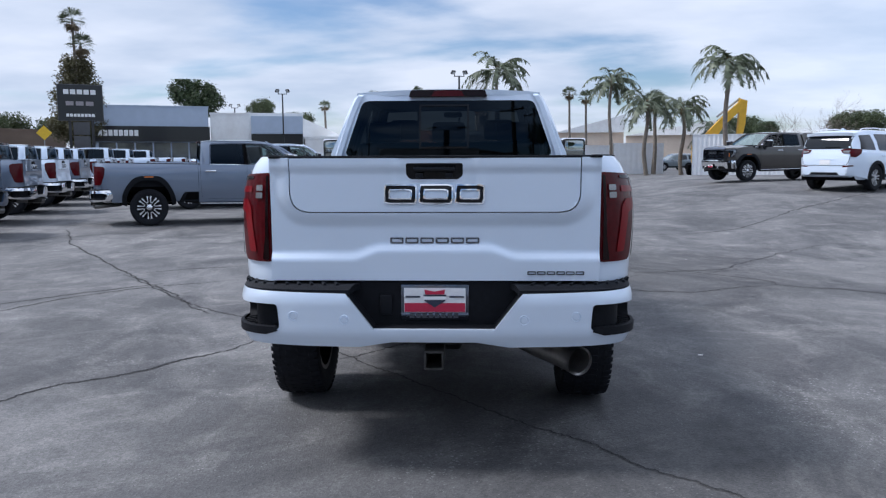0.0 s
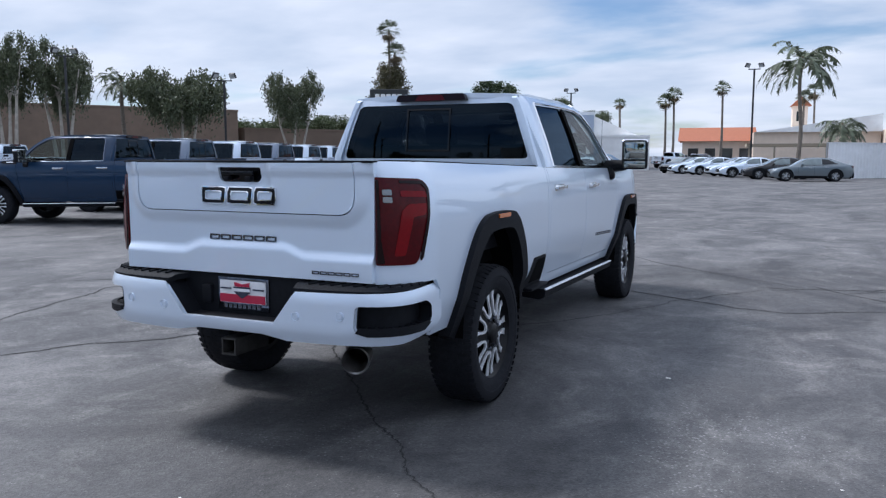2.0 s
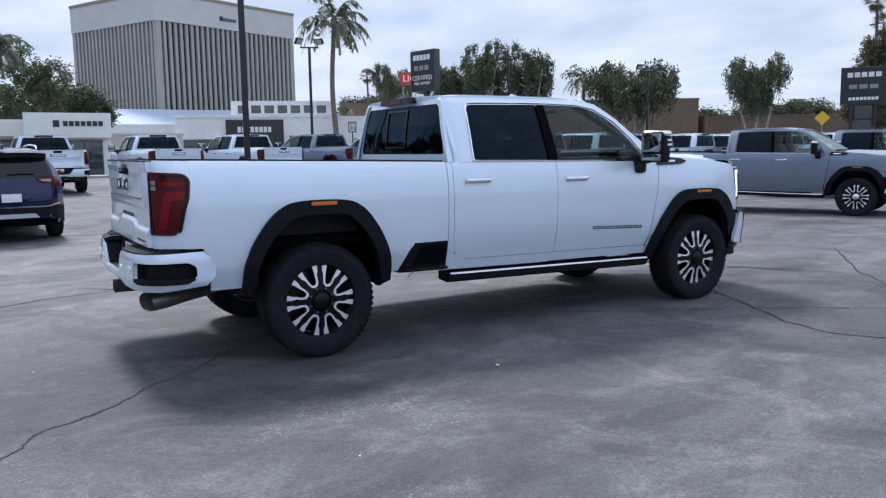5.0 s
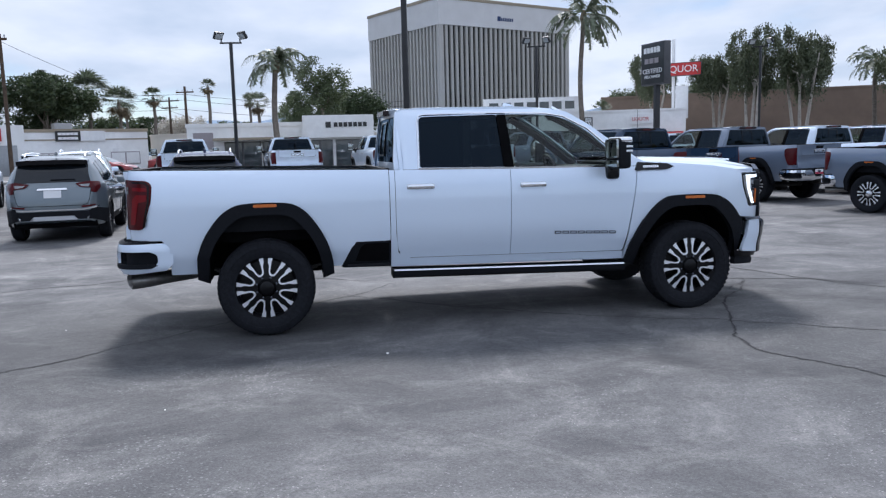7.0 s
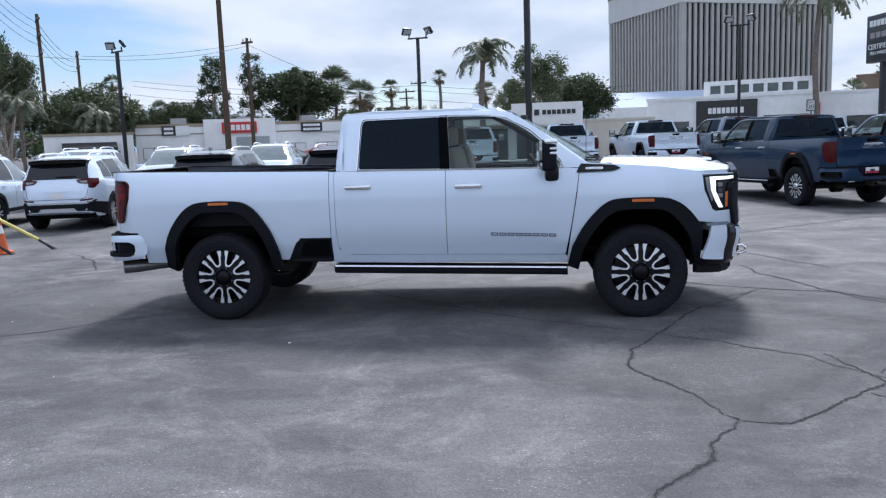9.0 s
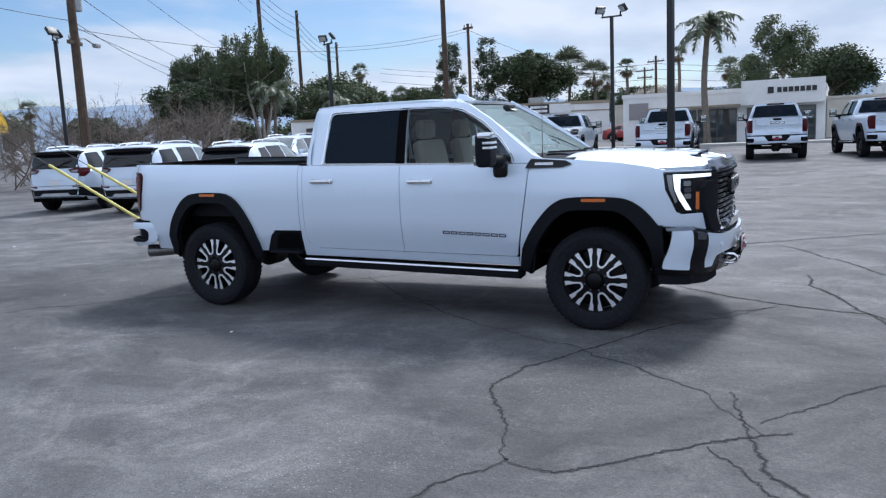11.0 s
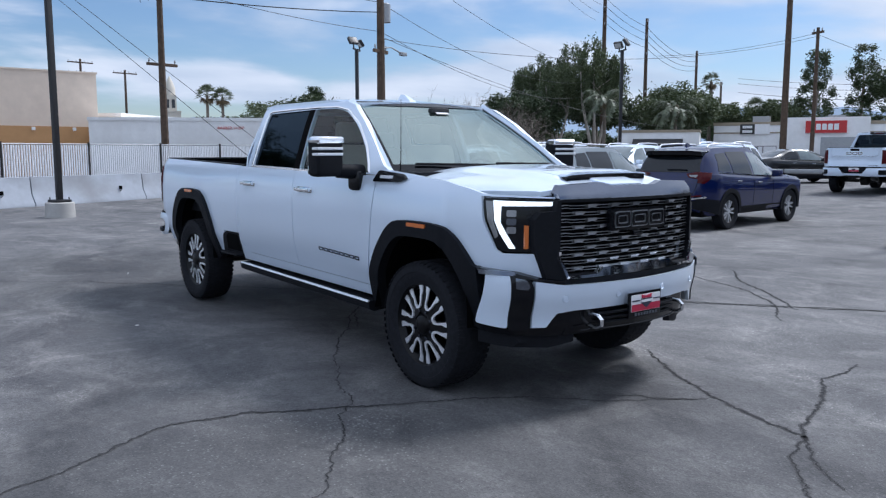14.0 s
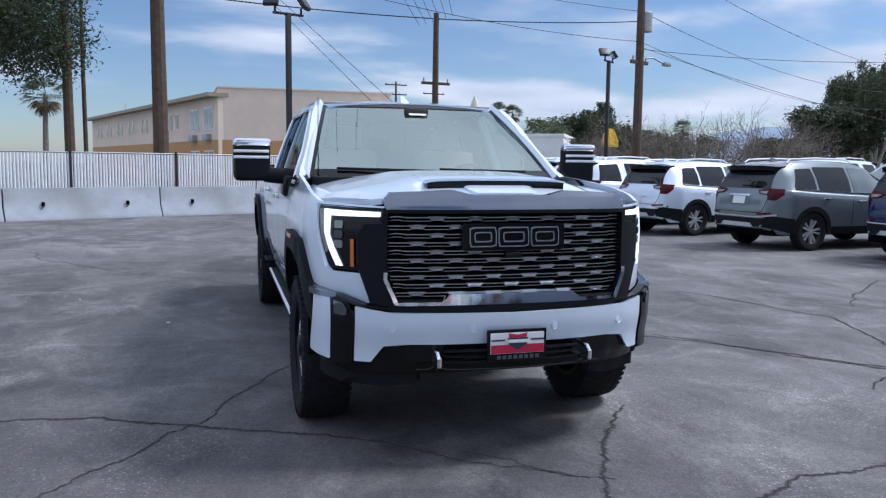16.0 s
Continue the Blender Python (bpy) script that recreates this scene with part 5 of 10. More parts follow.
    part("exhaust_pipe", b, M["steel"], T)
    b = bmesh.new()
    for a in ((-0.045, 0.045, -0.045, -0.036), (-0.045, 0.045, 0.036, 0.045)):
        box(b, a[0], a[1], -1.30, -1.02, 0.505 + a[2], 0.505 + a[3], 0.002)
    for a in ((-0.045, -0.036), (0.036, 0.045)):
        box(b, a[0], a[1], -1.30, -1.02, 0.469, 0.541, 0.002)
    box(b, -0.10, 0.10, -1.14, -1.02, 0.545, 0.57, 0.004)
    box(b, -0.30, 0.30, -1.10, -1.02, 0.54, 0.60, 0.01)
    part("hitch_receiver", b, M["steel"], T, "black square hitch receiver")
    # --- underbody
    b = bmesh.new()
    for sx in (-1, 1):
        box(b, sx * 0.45 - 0.045, sx * 0.45 + 0.045, -1.05, 4.7, 0.56, 0.72, 0.01)
    for y in (-0.8, 0.6, 1.6, 2.6, 3.4, 4.6):
        box(b, -0.45, 0.45, y - 0.05, y + 0.05, 0.58, 0.68)
    box(b, -0.88, 0.88, 1.15, 3.5, 0.56, 0.60)
    box(b, -0.82, 0.82, 3.4, 4.75, 0.60, 0.64)
    box(b, -0.80, 0.80, -1.05, 1.12, 0.80, 0.90)
    part("chassis", b, M["dark"], T)
    b = bmesh.new()
    tube(b, [(-0.75, 0, 0.40), (-0.16, 0, 0.40), (-0.10, 0, 0.40), (0.10, 0, 0.40), (0.16, 0, 0.40), (0.75, 0, 0.40)], [0.055, 0.06, 0.15, 0.15, 0.06, 0.055], 16)
    part("rear_axle", b, M["steel"], T)
    b = bmesh.new()
    tube(b, [(-0.72, WB, 0.40), (0.2, WB, 0.40), (0.28, WB, 0.40), (0.40, WB, 0.40), (0.72, WB, 0.40)], [0.05, 0.05, 0.11, 0.05, 0.05], 12)
    part("front_axle", b, M["steel"], T)
    b = bmesh.new()
    for sx in (-1, 1):
        for k in range(4):
            h = 0.50 - k * 0.012
            ln = 0.72 - k * 0.13
            ribbon(b, [(sx * 0.55, y, h + 0.09 * (y / 0.72) ** 2) for y in np.linspace(-ln, ln, 9)], 0.07, 0.010)
        tube(b, [(sx * 0.5, -0.10, 0.42), (sx * 0.52, -0.22, 0.66)], 0.035, 10)
    part("leaf_spring", b, M["steel"], T)
    # --- wheels
    for y in (0.0, WB):
        for left in (False, True):
            add_wheel(T, style, 0.862, y, 0.428 if not hero else 0.404 if y < 1 else 0.4095, left)
    # --- mirrors
    b = bmesh.new()
    box(b, 1.085, 1.325, 3.13, 3.265, 1.375, 1.655, 0.045, 3)
    mm = Matrix.Translation((1.2, 3.2, 1.5)) @ Matrix.Rotation(radians(8), 4, "Z") @ Matrix.Translation((-1.2, -3.2, -1.5))
    bmesh.ops.transform(b, matrix=mm, verts=b.verts)
    mir = both("door_mirror", b, M["trim"], T, "tall black towing mirror with a chrome cap")
    for k, o in enumerate(mir):
        def put(nm, bb, ma, lb=""):
            bmesh.ops.transform(bb, matrix=mm, verts=bb.verts)
            part(nm, mirrored(bb) if k else bb, ma, o, lb)
        bb = bmesh.new()
        box(bb, 1.081, 1.329, 3.15, 3.271, 1.605, 1.661, 0.028, 3)
        put("mirror_cap", bb, M["chrome"], "chrome mirror cap")
        for zz in (1.575, 1.535) if hero else ():
            put("mirror_lamp", boxed(1.10, 1.328, 3.20, 3.2695, zz - 0.010, zz + 0.010, 0.006), M["alloy"])
        put("mirror_glass", boxed(1.105, 1.305, 3.124, 3.132, 1.47, 1.64, 0.02), M["mirror"])
        put("spotting_glass", boxed(1.105, 1.305, 3.124, 3.132, 1.39, 1.455, 0.015), M["mirror"])
        bb = bmesh.new()
        tube(bb, [(0.93, 3.27, 1.40), (1.02, 3.25, 1.41), (1.12, 3.21, 1.415)], [0.06, 0.055, 0.05], 12)
        put("mirror_arm", bb, M["trim"])
        bb = bmesh.new()
        box(bb, 0.925, 1.02, 3.20, 3.33, 1.27, 1.42, 0.04, 3)
        put("mirror_foot", bb, M["gloss"])
    # --- cabin
    part("cabin_floor", boxed(-0.84, 0.84, 1.25, 3.5, 0.70, 0.78), M["cabin"], T)
    b = bmesh.new()
    box(b, -0.80, 0.80, 3.20, 3.62, 1.12, 1.38, 0.06)
    part("dashboard", b, M["cabin"], T)
    b = bmesh.new()
    tube(b, [(-0.40 + 0.185 * math.cos(a), 3.10 - 0.08 * math.sin(a), 1.33 + 0.165 * math.sin(a)) for a in np.linspace(0, 2 * math.pi, 25)], 0.016, 8, cap=False)
    tube(b, [(-0.57, 3.10, 1.33), (-0.40, 3.13, 1.32), (-0.23, 3.10, 1.33)], 0.018, 6)
    tube(b, [(-0.40, 3.12, 1.32), (-0.40, 3.35, 1.24)], 0.03, 8)
    part("steering_wheel", b, M["cabin"], T)
    seat_mat = M["cream"] if hero else M["cabin"]
    for sx in (-0.42, 0.42):
        b = bmesh.new()
        box(b, sx - 0.26, sx + 0.26, 2.42, 2.95, 0.92, 1.06, 0.05)
        box(b, sx - 0.25, sx + 0.25, 2.33, 2.47, 1.02, 1.62, 0.06, 2, Matrix.Translation((0, 2.4, 1.02)) @ Matrix.Rotation(radians(12), 4, "X") @ Matrix.Translation((0, -2.4, -1.02)))
        box(b, sx - 0.13, sx + 0.13, 2.20, 2.31, 1.62, 1.80, 0.04)
        part("seat", b, seat_mat, T)
    b = bmesh.new()
    box(b, -0.72, 0.72, 1.50, 2.0, 0.92, 1.05, 0.05)
    box(b, -0.72, 0.72, 1.34, 1.48, 1.0, 1.58, 0.05)
    for sx in (-0.5, 0.0, 0.5):
        box(b, sx - 0.13, sx + 0.13, 1.33, 1.43, 1.58, 1.74, 0.04)
    part("rear_bench", b, M["cabin"], T)
    part("headliner", boxed(-0.68, 0.68, 1.26, 2.75, 1.925, 1.94), M["cream"], T)
    for sx in (1, -1):
        b = boxed(min(sx * 0.86, sx * 0.90), max(sx * 0.86, sx * 0.90), 1.25, 3.45, 0.78, 1.38, 0.01)
        part("door_card", b, M["cabin"], T)
    return T


HERO = pickup("white heavy-duty crew cab pickup truck with dark trim on asphalt", "paint_white", pose(0, 0, 0.026, -0.206), hero=True)


# ---- smaller cars ----
M["dark_glass"] = mat("dark_car_glass", (0.008, 0.010, 0.013), 0.04, spec=0.4, coat=0.2, vary=0.2, scale=3)
# opaque pane: its pale base colour carries reflection and a see-through tint
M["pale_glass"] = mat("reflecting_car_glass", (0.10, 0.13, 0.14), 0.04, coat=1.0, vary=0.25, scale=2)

CAR = {
    "suv": dict(half=0.92, r=0.365, rim=0.24, wb=2.73, arch=0.43,
                top=((-0.95, 0.80), (-0.92, 0.98), (-0.84, 1.12), (-0.70, 1.42), (-0.55, 1.59), (-0.2, 1.655), (0.6, 1.675), (1.2, 1.655), (1.55, 1.57), (1.95, 1.36), (2.38, 1.09), (2.6, 1.055), (3.3, 0.97), (3.58, 0.86), (3.70, 0.70)),
                belt=((-0.95, 0.78), (-0.84, 1.09), (-0.6, 1.13), (0.0, 1.09), (1.8, 1.01), (2.38, 1.0), (3.3, 0.93), (3.58, 0.82), (3.70, 0.66)),
                low=0.30, wtop=0.60,
                win=[[(-0.42, 1.17), (0.12, 1.14), (0.10, 1.53), (-0.28, 1.51)], [(0.18, 1.135), (0.98, 1.09), (0.96, 1.555), (0.16, 1.555)], [(1.05, 1.085), (2.0, 1.045), (1.78, 1.30), (1.48, 1.51), (1.04, 1.56)]],
                back=(-0.76, -0.58), front=(1.50, 2.30), tail=(0.98, 1.16), hatch=True),
    "wagon": dict(half=0.97, r=0.38, rim=0.25, wb=2.86, arch=0.45,
                  top=((-1.05, 0.80), (-1.03, 1.05), (-1.0, 1.2), (-0.88, 1.50), (-0.74, 1.66), (-0.4, 1.72), (0.6, 1.745), (1.3, 1.72), (1.65, 1.62), (2.05, 1.38), (2.45, 1.15), (2.7, 1.12), (3.5, 1.04), (3.78, 0.93), (3.90, 0.74)),
                  belt=((-1.05, 0.78), (-1.0, 1.12), (-0.7, 1.13), (0.0, 1.11), (1.8, 1.06), (2.45, 1.06), (3.5, 1.0), (3.78, 0.89), (3.90, 0.70)),
                  low=0.32, wtop=0.66,
                  win=[[(-0.72, 1.18), (-0.02, 1.16), (-0.04, 1.60), (-0.64, 1.58)], [(0.18, 1.155), (1.02, 1.13), (1.0, 1.62), (0.18, 1.62)], [(1.10, 1.125), (2.06, 1.10), (1.85, 1.36), (1.58, 1.57), (1.09, 1.62)]],
                  back=(-0.93, -0.76), front=(1.58, 2.40), tail=(1.0, 1.2), hatch=True),
    "sedan": dict(half=0.90, r=0.34, rim=0.235, wb=2.72, arch=0.40,
                  top=((-1.02, 0.66), (-0.98, 0.92), (-0.90, 1.0), (-0.55, 1.06), (-0.1, 1.22), (0.35, 1.37), (0.8, 1.42), (1.3, 1.41), (1.7, 1.30), (2.15, 1.05), (2.45, 0.92), (3.1, 0.80), (3.45, 0.68), (3.58, 0.55)),
                  belt=((-1.02, 0.62), (-0.98, 0.88), (-0.55, 0.98), (0.2, 0.96), (1.8, 0.90), (2.4, 0.88), (3.1, 0.76), (3.45, 0.64), (3.58, 0.52)),
                  low=0.20, wtop=0.56,
                  win=[[(-0.12, 1.06), (0.75, 1.0), (0.74, 1.33), (0.42, 1.31)], [(0.82, 0.995), (1.95, 0.95), (1.62, 1.22), (1.30, 1.33), (0.81, 1.345)]],
                  back=(-0.35, 0.30), front=(1.45, 2.25), tail=(0.80, 0.93), hatch=False),
}
SPOKES = {}


def car_wheel(kind, q):
    if kind in SPOKES:
        return SPOKES[kind]
    R, rim, w = q["r"], q["rim"], 0.23
    t = lathe(bmesh.new(), [(rim - 0.01, -w * 0.4), (rim + 0.03, -w * 0.5), (R - 0.03, -w * 0.5), (R, -w * 0.36), (R, w * 0.36), (R - 0.03, w * 0.5), (rim + 0.03, w * 0.5), (rim - 0.01, w * 0.42)], 36)
    r = lathe(bmesh.new(), [(0.001, 0.0), (rim - 0.03, -0.02), (rim - 0.02, w * 0.34), (rim + 0.004, w * 0.43)], 36)
    f = bmesh.new()
    for i in range(10):
        a0 = 2 * math.pi * (i // 2) / 5 + (0.22 if i % 2 else -0.22)

        def fn(u, v, d):
            a = a0 + math.atan2(u, v)
            h = math.hypot(u, v)
            return Vector((d, h * math.cos(a), h * math.sin(a)))
        prism(f, [(-0.011, 0.04), (0.011, 0.04), (0.018, rim - 0.008), (-0.018, rim - 0.008)], fn, 0.03, w * 0.36)
    lathe(f, [(0.001, w * 0.40), (0.05, w * 0.38), (0.06, 0.03)], 16)
    SPOKES[kind] = (to_mesh("tyre", t, M["rubber"]), to_mesh("rim", r, M["steel"]), to_mesh("spoke_face", f, M["alloy_paint"]))
    return SPOKES[kind]


def car(kind, label, paint, m, name=None, group="", category="car", plate=0.42, lower="trim"):
    """A car: body lofted from sections, with glass, lamps, cladding and wheels as parts. Rear axle at y = 0, nose towards +y."""
    q = CAR[kind]
    T = thing(name or kind, label, category, group, m)
    top, belt = smooth_curve(*zip(*q["top"])), smooth_curve(*zip(*q["belt"]))
    y0, y1 = q["top"][0][0], q["top"][-1][0]
    half, wt, low, wb = q["half"], q["wtop"], q["low"], q["wb"]

    def taper(y):
        e = min(y - y0, y1 - y)
        return 1 - 0.20 * (1 - step(0.0, 0.55, e)) - 0.10 * (1 - step(0.0, 0.14, e))

    def sect(y):
        k = taper(y)
        zt, zb = top(y), min(belt(y), top(y) - 0.02)
        zl = low + 0.12 * (1 - step(0, 0.35, min(y - y0, y1 - y)))
        w = half * k
        gh = step(0.04, 0.40, zt - zb)
        wtop = (w - 0.10) * (1 - gh) + min(wt + 0.02, w - 0.12) * gh
        h = zt - zb
        return [(w * 0.90, zl), (w * 0.965, zl + 0.07), (w * 0.985, zl + 0.22), (w, zl + (zb - zl) * 0.62), (w * 0.992, zb - 0.09), (w * 0.972, zb - 0.02), (w * 0.95, zb),
                (w * 0.95 * 0.6 + wtop * 0.4, zb + h * 0.45), (wtop + 0.012, zb + h * 0.84), (wtop - 0.03, zt - 0.028 * gh - 0.004), (wtop * 0.72, zt - 0.004), (wtop * 0.36, zt + 0.006), (0, zt + 0.008)]
    ys = list(np.linspace(y0, y0 + 0.2, 6)) + list(np.linspace(y0 + 0.26, y1 - 0.26, 84)) + list(np.linspace(y1 - 0.2, y1, 6))
    b = bmesh.new()
    rows = []
    for y in ys:
        s = sect(y)
        fine = [s[0]]
        for (xa, za), (xb, zb) in zip(s[:6], s[1:7]):
            fine += [(xa + (xb - xa) * e / 3, za + (zb - za) * e / 3) for e in (1, 2, 3)]
        s = fine + s[7:]
        pts = [(x, z) for x, z in s] + [(-x, z) for x, z in s[-2::-1]]
        rows.append([b.verts.new((x, y, z)) for x, z in pts])
    n = len(rows[0])
    for i in range(len(rows) - 1):
        for k in range(n - 1):
            b.faces.new((rows[i][k], rows[i][k + 1], rows[i + 1][k + 1], rows[i + 1][k]))
        b.faces.new((rows[i][n - 1], rows[i][0], rows[i + 1][0], rows[i + 1][n - 1]))
    b.faces.new(rows[0][::-1])
    b.faces.new(rows[-1])
    gone = []
    for f in b.faces:
        c = f.calc_center_median()
        if len(f.verts) == 4 and c.z < belt(c.y) - 0.05 and any(math.hypot(c.y - a, c.z - q["r"]) < q["arch"] - 0.02 for a in (0, wb)) and abs(c.x) > 0.3:
            gone.append(f)
    bmesh.ops.delete(b, geom=gone, context="FACES")
    hull = BVHTree.FromBMesh(b)
    part("body", b, M[paint], T, angle=0.7)

    def back_y(x, z):
        hit = hull.ray_cast(Vector((x, y0 - 1.0, z)), Vector((0, 1, 0)))[0]
        return hit.y if hit and hit.y < y0 + 0.75 else y0 + 0.30

    def behind(poly, out, grid=0.05, depth=0.03):
        """A sheet that lies on the tail of the body, given by its outline as seen from behind."""
        return skin(poly, lambda x, z: Vector((x, back_y(x, z) - out, z)), grid, lip=(0, depth, 0))

    def side_x(y, z):
        s = sect(y)
        for (xa, za), (xb, zb) in zip(s, s[1:]):
            if za <= z <= zb:
                return xa + (xb - xa) * (z - za) / max(1e-6, zb - za)
        return s[-3][0]

    def top_z(x, y):
        s = sect(y)[8:]
        a = abs(x)
        for (xa, za), (xb, zb) in zip(s, s[1:]):
            if xb <= a <= xa:
                return za + (zb - za) * (xa - a) / max(1e-6, xa - xb)
        return s[0][1]
    for poly in q["win"]:
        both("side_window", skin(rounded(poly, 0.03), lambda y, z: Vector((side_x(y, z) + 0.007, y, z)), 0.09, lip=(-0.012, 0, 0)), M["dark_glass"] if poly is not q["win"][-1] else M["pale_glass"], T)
    rail = bmesh.new()
    ribbon(rail, [(side_x(y, z) + 0.008, y, z) for y, z in ((q["win"][0][0][0], q["win"][0][0][1] - 0.02), (0.6, belt(0.6) + 0.035), (q["win"][-1][1][0], q["win"][-1][1][1] - 0.02))], 0.012, 0.014)
    both("window_trim", rail, M["chrome"], T)
    a, c = q["front"]
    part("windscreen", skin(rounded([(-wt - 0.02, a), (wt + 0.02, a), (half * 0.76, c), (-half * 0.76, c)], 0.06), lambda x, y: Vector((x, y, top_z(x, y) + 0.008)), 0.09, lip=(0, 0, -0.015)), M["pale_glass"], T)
    a, c = q["back"]
    if not q["hatch"]:
        wr = half * 0.62
        part("rear_window", skin(rounded([(-wr - 0.06, a), (wr + 0.06, a), (wr - 0.02, c), (-wr + 0.02, c)], 0.04), lambda x, y: Vector((x, y, top_z(x, y) + 0.008)), 0.05, lip=(0, 0.01, -0.015)), M["dark_glass"], T)
    # cladding, arches and wheels
    for cy in (0, wb):
        A = q["arch"]
        ang = np.linspace(-0.12, math.pi + 0.12, 22)
        outer = [(cy + (A + 0.035) * math.cos(t), q["r"] + (A + 0.035) * math.sin(t)) for t in ang]
        inn = [(cy + (A - 0.055) * math.cos(t), q["r"] + (A - 0.055) * math.sin(t)) for t in ang[::-1]]
        both("arch_cladding", skin(outer + inn, lambda y, z: Vector((side_x(y, max(z, low + 0.13)) + 0.016, y, z)), 0.05, lip=(-0.08, 0, 0)), M["trim"], T)
        b = bmesh.new()
        rr = [[b.verts.new((x, cy + (A - 0.03) * math.cos(t), q["r"] + (A - 0.03) * math.sin(t))) for t in ang] for x in (half - 0.04, half - 0.42)]
        for k in range(len(ang) - 1):
            b.faces.new((rr[0][k], rr[0][k + 1], rr[1][k + 1], rr[1][k]))
        b.faces.new(rr[1])
        both("wheel_well", b, M["dark"], T)
        for left in (False, True):
            tyre, rim, face = car_wheel(kind, q)
            w = part("wheel", tyre, None, T)
            w.matrix_basis = pose((-1 if left else 1) * (half - 0.125), cy, q["r"], 0, 0, 180 if left else 0)
            part("rim", rim, None, w)
            part("spoke_face", face, None, w)
    sillp = [(q["arch"] + 0.01, low + 0.0), (wb - q["arch"] - 0.01, low), (wb - q["arch"] - 0.01, low + 0.15), (q["arch"] + 0.01, low + 0.15)]
    both("sill_cladding", skin(sillp, lambda y, z: Vector((side_x(y, z) + 0.010, y, z)), 0.12, lip=(-0.04, 0, 0)), M["trim"], T)
    # ends
    z0, z1 = q["tail"]
    h = half
    if q["hatch"]:
        rear = part("rear_bumper_cladding", behind(rounded([(-0.86 * h, low + 0.14), (0.86 * h, low + 0.14), (0.88 * h, low + 0.33), (0.62 * h, low + 0.30), (-0.62 * h, low + 0.30), (-0.88 * h, low + 0.33)], 0.02), 0.014), M[lower], T)
        part("skid_plate", behind(rounded([(-0.46 * h, low + 0.135), (0.46 * h, low + 0.135), (0.38 * h, low + 0.21), (-0.38 * h, low + 0.21)], 0.015), 0.030), M["alloy_paint"] if lower == "trim" else M["trim"], rear)
        if lower == "trim":
            part("bumper_strip", behind(rounded([(-0.86 * h, low + 0.355), (-0.60 * h, low + 0.315), (0.60 * h, low + 0.315), (0.86 * h, low + 0.355), (0.86 * h, low + 0.385), (0.60 * h, low + 0.338), (-0.60 * h, low + 0.338), (-0.86 * h, low + 0.385)], 0.004), 0.020, 0.04), M["chrome"], rear)
        for sx in (-1, 1):
            ref = [(sx * 0.54 * h, low + 0.36), (sx * 0.80 * h, low + 0.385), (sx * 0.80 * h, low + 0.415), (sx * 0.54 * h, low + 0.395)]
            part("reflector", behind(ref[::sx], 0.010), M["tail_red"], rear)
            out = bmesh.new()
            box(out, sx * h * 0.56 - 0.09, sx * h * 0.56 + 0.09, y0 - 0.01, y0 + 0.08, low + 0.145, low + 0.185, 0.012)
            part("exhaust_outlet", out, M["chrome"], rear)
        corner = [(y0 + 0.03, low + 0.14), (-q["arch"] - 0.01, low + 0.02), (-q["arch"] - 0.01, low + 0.30), (y0 + 0.04, low + 0.36)]
        both("corner_cladding", skin(corner, lambda y, z: Vector((side_x(y, max(z, low + 0.125)) + 0.012, y, z)), 0.06, lip=(-0.03, 0, 0)), M[lower], T)
        # window, spoiler, lamps and seams of the hatch
        zw0, zw1 = z1 - 0.01, top(c) - 0.05
        part("rear_window", behind(rounded([(-0.74 * h, zw0), (0.74 * h, zw0), (0.70 * h, zw0 + 0.12), (wt + 0.02, zw1), (-wt - 0.02, zw1), (-0.70 * h, zw0 + 0.12)], 0.04), 0.006), M["dark_glass"], T)
        wiper = bmesh.new()
        ribbon(wiper, [(x, back_y(x, zw0 + 0.05 + dz) - 0.02, zw0 + 0.05 + dz) for x, dz in ((-0.03, 0.0), (0.18, 0.005), (0.40, 0.0))], 0.02, 0.018)
        part("wiper", wiper, M["trim"], T)
        sp = bmesh.new()
        rows = []
        for x in np.linspace(-wt - 0.03, wt + 0.03, 13):
            e = (abs(x) / (wt + 0.03)) ** 4
            yt, zt = c + 0.16, top(c + 0.16) - 0.02
            yr, zr = a - 0.05 + 0.10 * e, top(c) + 0.005 - 0.02 * e
            rows.append([sp.verts.new(p) for p in ((x, yt, zt + 0.012 - 0.05 * e), (x, c, top(c) + 0.028 - 0.05 * e), (x, yr, zr), (x, yr + 0.02, zr - 0.085), (x, c + 0.05, zr - 0.10))])
        for ra, rb in zip(rows, rows[1:]):
            for k in range(5):
                sp.faces.new((ra[k], ra[(k + 1) % 5], rb[(k + 1) % 5], rb[k]))
        sp.faces.new(rows[0])
        sp.faces.new(rows[-1][::-1])
        part("roof_spoiler", sp, M[paint] if lower != "trim" else M["gloss"], T)
        for sx in (-1, 1):
            shape = rounded([(sx * 0.44 * h, z1 - 0.035), (sx * 0.52 * h, z0 + 0.075), (sx * 0.73 * h, z0 + 0.055), (sx * 0.74 * h, z0 - 0.03), (sx * 0.84 * h, z0 - 0.045), (sx * 0.91 * h, z0 + 0.06), (sx * 0.89 * h, z1 - 0.015), (sx * 0.70 * h, z1 + 0.005)][::sx], 0.014)
            lamp = part("tail_lamp", behind(shape, 0.016, 0.03), M["tail_red"], T, "red boomerang-shaped tail lamp")
            part("reversing_lens", behind(rounded([(sx * 0.51 * h, z1 - 0.055), (sx * 0.555 * h, z0 + 0.09), (sx * 0.70 * h, z0 + 0.075), (sx * 0.72 * h, z1 - 0.05)][::sx], 0.008), 0.021, 0.03), M["lamp_clear"], lamp)
        seam = bmesh.new()
